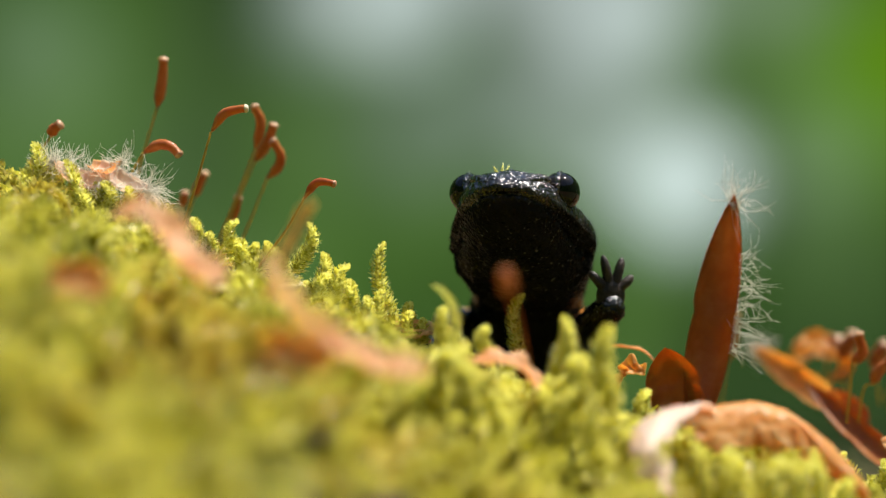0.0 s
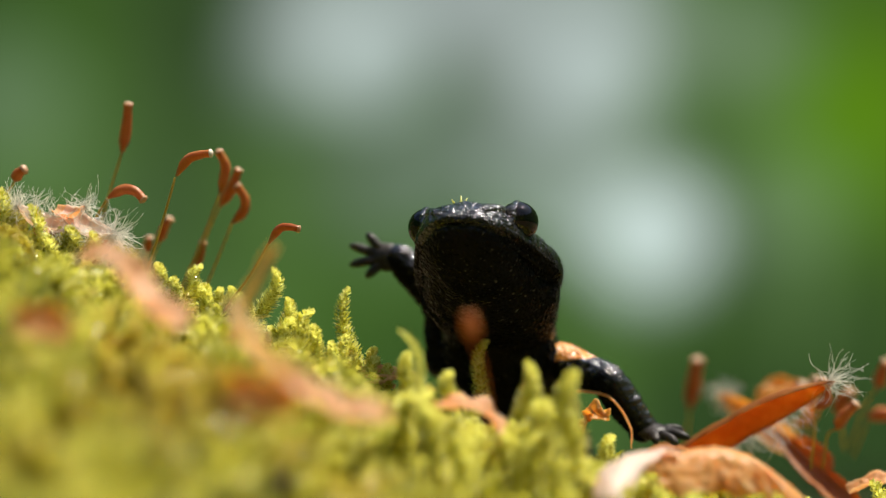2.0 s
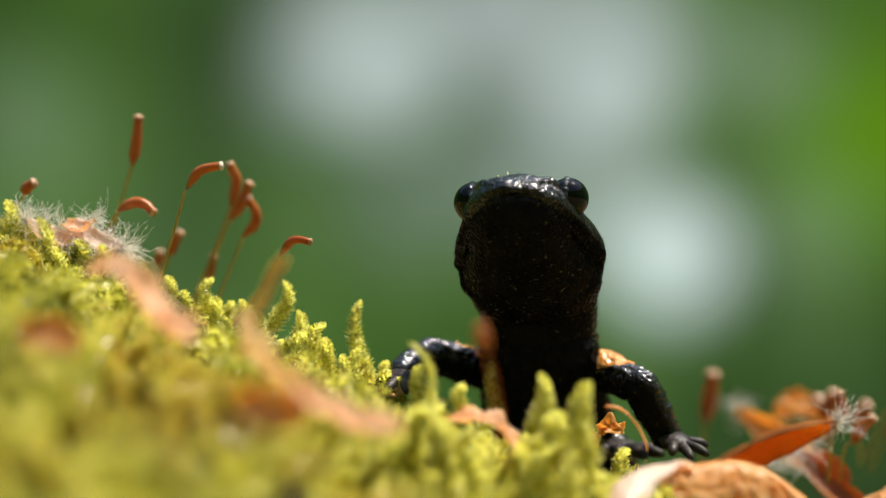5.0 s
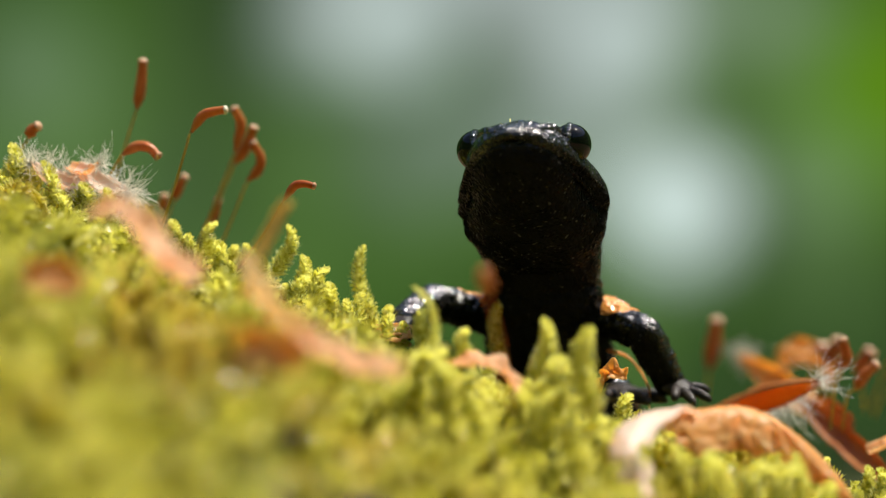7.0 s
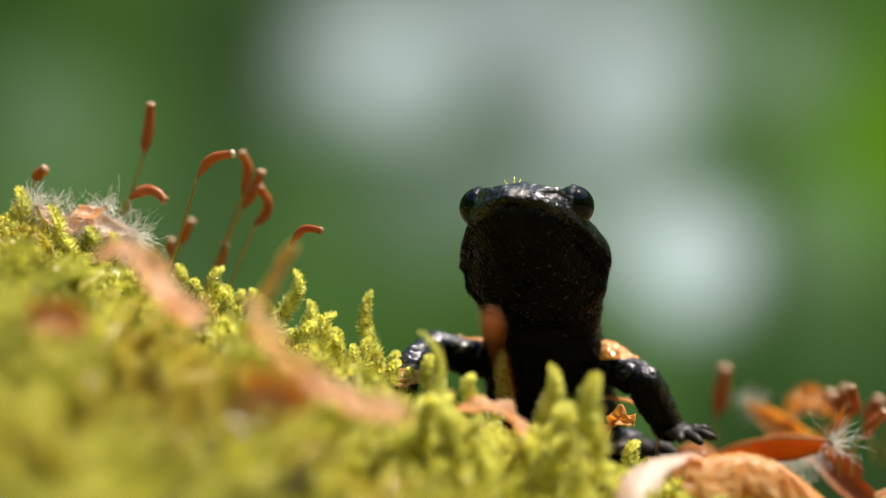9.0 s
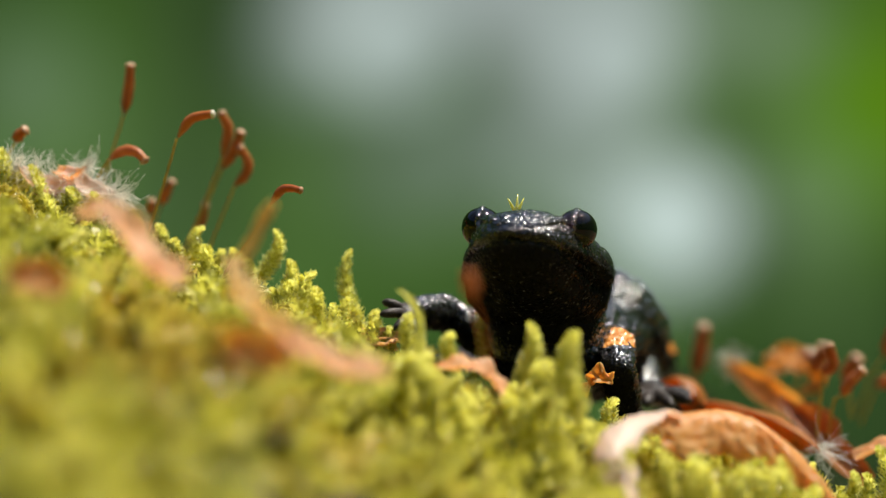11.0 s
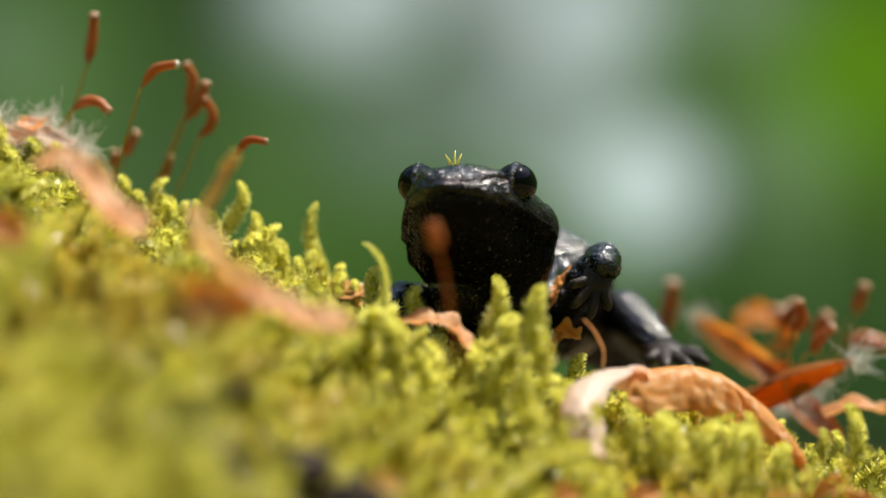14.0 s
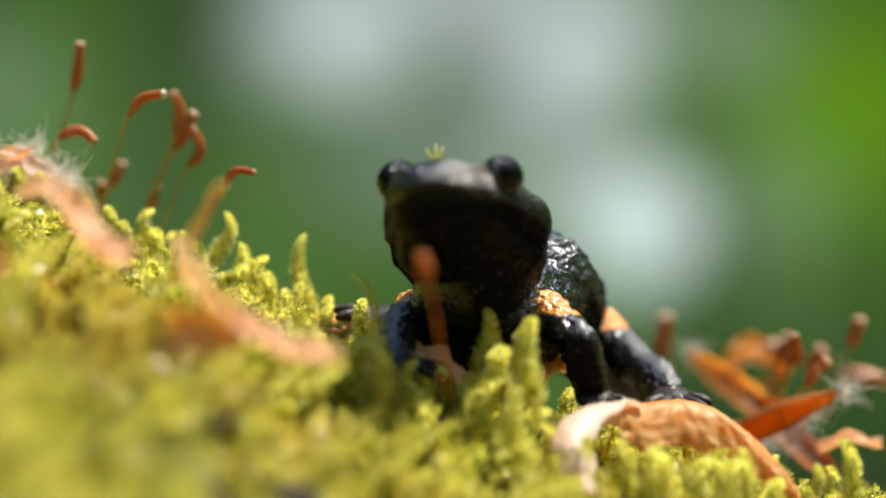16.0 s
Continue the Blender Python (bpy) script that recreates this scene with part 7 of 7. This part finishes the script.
    walk(SALAMANDER["forefoot_b"], [
        (0, pose(0.00683, 0.00516, 0.00117, 107.0, -87.5, -0.7)), (0.17, pose(0.00844, 0.01100, -0.00085, 68.0, -47.1, 6.5)),
        (0.33, pose(0.01005, 0.01685, -0.00288, 46.3, -10.3, -13.5)), (0.5, pose(0.01166, 0.02269, -0.00491, 13.3, 14.4, -45.9)),
        (1, pose(0.01097, 0.01271, -0.00633, 15.7, 11.6, -35.2)), (1.5, pose(0.01106, 0.01310, -0.00645, 14.9, 12.7, -39.0)),
        (2, pose(0.01234, 0.00960, -0.00655, 15.4, 12.1, -36.7)), (2.5, pose(0.01044, 0.00733, -0.00732, 14.3, 13.3, -41.5)),
        (3, pose(0.01038, 0.00674, -0.00674, 13.6, 17.9, -44.9)), (4, pose(0.01061, 0.00670, -0.00649, 12.2, 21.1, -50.6)),
        (6.5, pose(0.01058, 0.00847, -0.00662, 12.8, 22.4, -48.2)), (7.5, pose(0.01061, 0.00901, -0.00640, 12.3, 17.7, -50.1)),
        (8.2, pose(0.01078, 0.00821, -0.00701, 12.6, 15.0, -48.6)), (10.3, pose(0.00840, 0.01114, -0.00545, 16.4, 10.4, -31.1)),
        (10.5, pose(0.00756, 0.00870, -0.00672, 14.8, 15.0, -39.5)), (11, pose(0.00625, 0.00635, -0.00568, 11.2, 16.1, -54.1)),
        (11.3, pose(0.00669, 0.00657, -0.00546, 7.5, 18.2, -66.6)), (11.5, pose(0.00588, 0.00646, -0.00454, 5.0, 19.0, -74.8)),
        (11.8, pose(0.00631, 0.00596, -0.00451, 7.6, 18.1, -66.3)), (12, pose(0.00623, 0.00539, -0.00450, 7.6, 18.2, -66.5)),
        (12.2, pose(0.00645, 0.00521, -0.00451, 9.1, 17.4, -61.4)), (12.5, pose(0.00642, 0.00556, -0.00422, 9.8, 17.0, -58.9)),
        (13, pose(0.00641, 0.00580, -0.00452, 9.1, 17.4, -61.3)), (13.5, pose(0.00709, 0.00563, -0.00462, 9.8, 17.0, -59.1)),
        (14, pose(0.00880, 0.00172, 0.00361, -68.1, 60.2, -144.1)), (14.2, pose(0.00757, 0.00042, 0.00505, -72.6, 19.1, -143.0)),
        (14.5, pose(0.00692, -0.00477, 0.00299, -96.9, -48.8, -144.6)), (14.7, pose(0.00705, -0.00877, 0.00181, -85.0, -10.9, -123.4)),
        (14.85, pose(0.00822, -0.00545, -0.00177, -44.3, 16.6, -103.3)), (15, pose(0.00939, -0.00213, -0.00534, 7.2, 21.1, -67.6)),
        (15.3, pose(0.00920, -0.00317, -0.00614, 8.7, 20.2, -62.9)), (15.5, pose(0.00887, -0.00263, -0.00589, 9.4, 23.4, -60.6)),
        (15.7, pose(0.00957, -0.00303, -0.00664, 7.0, 18.4, -68.4)), (16, pose(0.00908, -0.00398, -0.00624, 7.0, 18.4, -68.3)),
    ])
    walk(SALAMANDER["thigh_b"], [
        (0, pose(0.00703, 0.03305, -0.01539, -0.0, -3.6, -89.8)), (0.5, pose(0.00717, 0.03320, -0.01525, -0.0, -6.0, -89.0)),
        (1, pose(0.00732, 0.03235, -0.01511, 0.0, -7.9, -90.1)), (1.5, pose(0.00747, 0.03249, -0.01497, -0.0, -10.8, -87.7)),
        (2, pose(0.00761, 0.03058, -0.01481, -0.0, -12.4, -83.5)), (2.5, pose(0.00696, 0.02413, -0.01511, 0.0, -38.1, -86.6)),
        (3, pose(0.00702, 0.02510, -0.01590, 0.0, -41.6, -87.6)), (4, pose(0.00700, 0.02527, -0.01572, 0.0, -40.5, -87.2)),
        (6.5, pose(0.00692, 0.02575, -0.01504, 0.0, -37.1, -87.5)), (7.5, pose(0.00693, 0.02563, -0.01499, 0.0, -38.0, -87.3)),
        (8.2, pose(0.00696, 0.02560, -0.01513, 0.0, -38.2, -86.5)), (10.3, pose(0.01017, 0.03419, -0.00640, 0.3, 9.9, -91.8)),
        (10.5, pose(0.01028, 0.03326, -0.00424, 0.3, 12.2, -94.5)), (11, pose(0.01016, 0.03095, -0.00103, 0.0, 3.5, -107.3)),
        (11.3, pose(0.01016, 0.03103, -0.00103, 0.0, 11.3, -106.3)), (11.5, pose(0.01016, 0.03059, -0.00103, -0.0, 4.0, -101.1)),
        (11.8, pose(0.01016, 0.03018, -0.00103, -0.0, 3.7, -93.5)), (12, pose(0.01016, 0.02974, -0.00103, 0.0, -0.7, -67.6)),
        (12.2, pose(0.01016, 0.02974, -0.00103, 0.0, -21.8, -73.4)), (12.5, pose(0.01016, 0.02974, -0.00103, 0.0, -28.3, -87.3)),
        (13, pose(0.01016, 0.03024, -0.00103, 0.0, -4.9, -86.6)), (13.5, pose(0.01016, 0.03024, -0.00103, 0.0, -5.5, -85.3)),
        (14, pose(0.01016, 0.02998, -0.00103, 0.0, -4.9, -76.8)), (14.2, pose(0.01016, 0.02817, -0.00103, -0.0, 24.2, -47.6)),
        (14.5, pose(0.01016, 0.02521, -0.00103, 0.0, 42.6, -34.4)), (14.7, pose(0.01016, 0.02339, -0.00103, 0.0, 33.9, -42.6)),
        (15, pose(0.01016, 0.02190, -0.00103, 0.0, 19.4, -52.8)), (15.3, pose(0.01016, 0.02090, -0.00103, -0.0, 27.7, -48.2)),
        (15.5, pose(0.01016, 0.02106, -0.00103, -0.0, 35.4, -44.4)), (15.7, pose(0.01016, 0.02053, -0.00103, 0.0, 33.5, -46.1)),
        (16, pose(0.01016, 0.01973, -0.00103, 0.0, 30.1, -50.9)),
    ])
    walk(SALAMANDER["shin_b"], [
        (0, pose(0.00706, 0.02513, -0.01488, 0.0, -3.1, -91.6)), (0.5, pose(0.00730, 0.02531, -0.01442, 0.0, -5.2, -90.9)),
        (1, pose(0.00731, 0.02449, -0.01402, 0.0, -7.0, -91.7)), (1.5, pose(0.00778, 0.02469, -0.01347, -0.0, -9.6, -89.3)),
        (2, pose(0.00848, 0.02287, -0.01309, -0.0, -11.0, -85.6)), (2.5, pose(0.00733, 0.01788, -0.01021, 0.0, -22.6, -99.1)),
        (3, pose(0.00727, 0.01916, -0.01062, 0.0, -26.2, -100.7)), (4, pose(0.00730, 0.01923, -0.01055, -0.0, -25.1, -100.1)),
        (6.5, pose(0.00720, 0.01941, -0.01024, 0.0, -21.5, -99.7)), (7.5, pose(0.00722, 0.01937, -0.01009, -0.0, -22.5, -99.7)),
        (8.2, pose(0.00734, 0.01937, -0.01021, 0.0, -22.8, -99.0)), (10.3, pose(0.00992, 0.02636, -0.00775, 0.3, 11.2, -92.3)),
        (10.5, pose(0.00966, 0.02552, -0.00592, 0.3, 13.6, -94.8)), (11, pose(0.00780, 0.02337, -0.00151, 0.0, 18.4, -83.7)),
        (11.3, pose(0.00796, 0.02355, -0.00258, 0.0, 11.9, -79.8)), (11.5, pose(0.00863, 0.02281, -0.00159, -0.0, 19.9, -77.4)),
        (11.8, pose(0.00967, 0.02226, -0.00154, -0.0, 22.7, -75.4)), (12, pose(0.01318, 0.02239, -0.00093, 0.0, 22.1, -49.4)),
        (12.2, pose(0.01227, 0.02267, 0.00192, 0.0, 11.9, -46.3)), (12.5, pose(0.01049, 0.02275, 0.00274, 0.0, -2.3, -65.5)),
        (13, pose(0.01063, 0.02233, -0.00036, 0.0, 11.2, -82.1)), (13.5, pose(0.01080, 0.02235, -0.00027, 0.0, 18.9, -70.5)),
        (14, pose(0.01196, 0.02227, -0.00035, 0.0, 24.3, -67.6)), (14.2, pose(0.01505, 0.02281, -0.00429, 0.0, 21.5, -80.0)),
        (14.5, pose(0.01498, 0.02191, -0.00641, 0.0, 21.1, -80.1)), (14.7, pose(0.01501, 0.01892, -0.00547, 0.0, 16.5, -80.6)),
        (15, pose(0.01469, 0.01592, -0.00366, 0.0, 19.5, -77.1)), (15.3, pose(0.01485, 0.01565, -0.00473, 0.0, 16.0, -77.6)),
        (15.5, pose(0.01478, 0.01653, -0.00564, 0.0, 11.9, -78.9)), (15.7, pose(0.01475, 0.01575, -0.00541, -0.0, 12.0, -77.2)),
        (16, pose(0.01450, 0.01439, -0.00501, 0.0, 11.8, -78.1)),
    ])
    walk(SALAMANDER["foot_b"], [
        (0, pose(0.00686, 0.01814, -0.01450, 0.0, 12.0, -122.0)), (0.5, pose(0.00719, 0.01833, -0.01378, 0.0, 12.0, -122.0)),
        (1, pose(0.00710, 0.01754, -0.01317, 0.0, 12.0, -122.0)), (1.5, pose(0.00787, 0.01779, -0.01231, 0.0, 12.0, -122.0)),
        (2, pose(0.00901, 0.01602, -0.01176, 0.0, 12.0, -122.0)), (2.5, pose(0.00631, 0.01150, -0.00753, 0.0, 5.1, -63.4)),
        (3, pose(0.00610, 0.01300, -0.00753, 0.0, 5.1, -63.4)), (4, pose(0.00619, 0.01300, -0.00758, 0.0, 5.1, -63.4)),
        (6.5, pose(0.00610, 0.01300, -0.00768, 0.0, 5.1, -63.4)), (7.5, pose(0.00613, 0.01300, -0.00742, 0.0, 5.1, -63.4)),
        (8.2, pose(0.00633, 0.01300, -0.00750, 0.0, 5.1, -63.4)), (10.3, pose(0.00964, 0.01950, -0.00911, 0.7, 14.2, -81.0)),
        (10.5, pose(0.00908, 0.01874, -0.00756, 1.1, 14.6, -77.7)), (11, pose(0.00852, 0.01677, -0.00372, 5.4, 10.8, -70.8)),
        (11.3, pose(0.00918, 0.01681, -0.00402, 4.4, 10.6, -74.5)), (11.5, pose(0.01006, 0.01639, -0.00397, 6.2, 9.0, -68.0)),
        (11.8, pose(0.01130, 0.01602, -0.00424, 7.1, 10.7, -64.5)), (12, pose(0.01740, 0.01747, -0.00357, 8.9, 26.0, -58.2)),
        (12.2, pose(0.01700, 0.01772, 0.00048, 20.8, 40.9, -7.9)), (12.5, pose(0.01338, 0.01639, 0.00303, 19.5, 34.6, -6.3)),
        (13, pose(0.01158, 0.01554, -0.00172, 11.3, 25.7, -48.3)), (13.5, pose(0.01301, 0.01611, -0.00254, 9.2, 30.7, -57.9)),
        (14, pose(0.01439, 0.01637, -0.00322, 7.7, 16.9, -62.4)), (14.2, pose(0.01618, 0.01640, -0.00685, 4.1, 23.4, -75.9)),
        (14.5, pose(0.01611, 0.01548, -0.00893, 2.3, 16.5, -81.8)), (14.7, pose(0.01611, 0.01230, -0.00745, 2.3, 16.3, -81.9)),
        (15, pose(0.01617, 0.00950, -0.00600, 4.0, 15.9, -75.9)), (15.3, pose(0.01628, 0.00908, -0.00666, 3.1, 15.8, -79.3)),
        (15.5, pose(0.01610, 0.00981, -0.00708, 3.0, 15.9, -79.4)), (15.7, pose(0.01627, 0.00908, -0.00687, 2.6, 16.0, -80.9)),
        (16, pose(0.01591, 0.00769, -0.00645, 3.5, 15.8, -77.8)),
    ])
    walk(FALLING, [
        (0, pose(0.02196, 0.00173, -0.01418, -9.6, 10.4, 0.0)), (0.6, pose(0.02128, 0.00166, -0.01521, -9.9, 11.1, 0.0)),
        (0.7, pose(0.02205, 0.00981, -0.01521, 26.3, 10.7, 11.6)), (0.8, pose(0.02052, 0.01290, -0.01723, 45.7, 22.7, 22.3)),
        (0.9, pose(0.01971, 0.01208, -0.01565, 54.5, 25.9, 35.4)), (1, pose(0.02072, 0.01186, -0.01569, 60.8, 19.7, 44.6)),
        (1.5, pose(0.02171, 0.01223, -0.01652, 52.6, 10.1, 41.5)), (2, pose(0.02339, 0.01319, -0.01606, 62.8, 18.2, 41.3)),
        (2.5, pose(0.02465, 0.01693, -0.01760, 64.3, 4.6, 29.6)), (3, pose(0.02378, 0.01555, -0.01647, 66.1, 14.4, 34.7)),
        (3.5, pose(0.02425, 0.01541, -0.01664, 66.4, 15.3, 35.2)), (7, pose(0.02520, 0.01858, -0.01639, 73.8, 12.4, 24.4)),
        (8, pose(0.02522, 0.01859, -0.01656, 73.7, 12.1, 24.3)), (8.2, pose(0.02520, 0.01867, -0.01628, 74.6, 13.4, 24.2)),
        (10.5, pose(0.02597, 0.01919, -0.01442, 96.6, 48.1, 32.8)), (11, pose(0.02530, 0.01865, -0.01388, 102.8, 52.3, 40.7)),
        (12, pose(0.02780, 0.01889, -0.01353, 117.7, 60.9, 51.9)), (12.5, pose(0.02721, 0.01888, -0.01342, 117.4, 60.7, 51.7)),
        (13, pose(0.02710, 0.01909, -0.01513, 102.9, 53.4, 38.3)), (13.3, pose(0.02673, 0.01797, -0.02188, 76.2, 20.4, 27.9)),
        (13.5, pose(0.02766, 0.01810, -0.01935, 74.3, 16.2, 26.8)), (14, pose(0.02847, 0.01523, -0.01997, 66.3, 15.9, 35.8)),
        (14.5, pose(0.02843, 0.01451, -0.01981, 67.6, 19.8, 38.6)), (15, pose(0.02828, 0.01405, -0.02005, 65.4, 18.5, 39.4)),
        (15.5, pose(0.02793, 0.01507, -0.01986, 66.8, 17.0, 36.5)), (16, pose(0.02784, 0.01497, -0.01986, 65.6, 15.9, 36.5)),
    ])


# the lens stays focused on the salamander as it comes nearer
cam.data.dof.focus_object = SALAMANDER["root"]
motions()
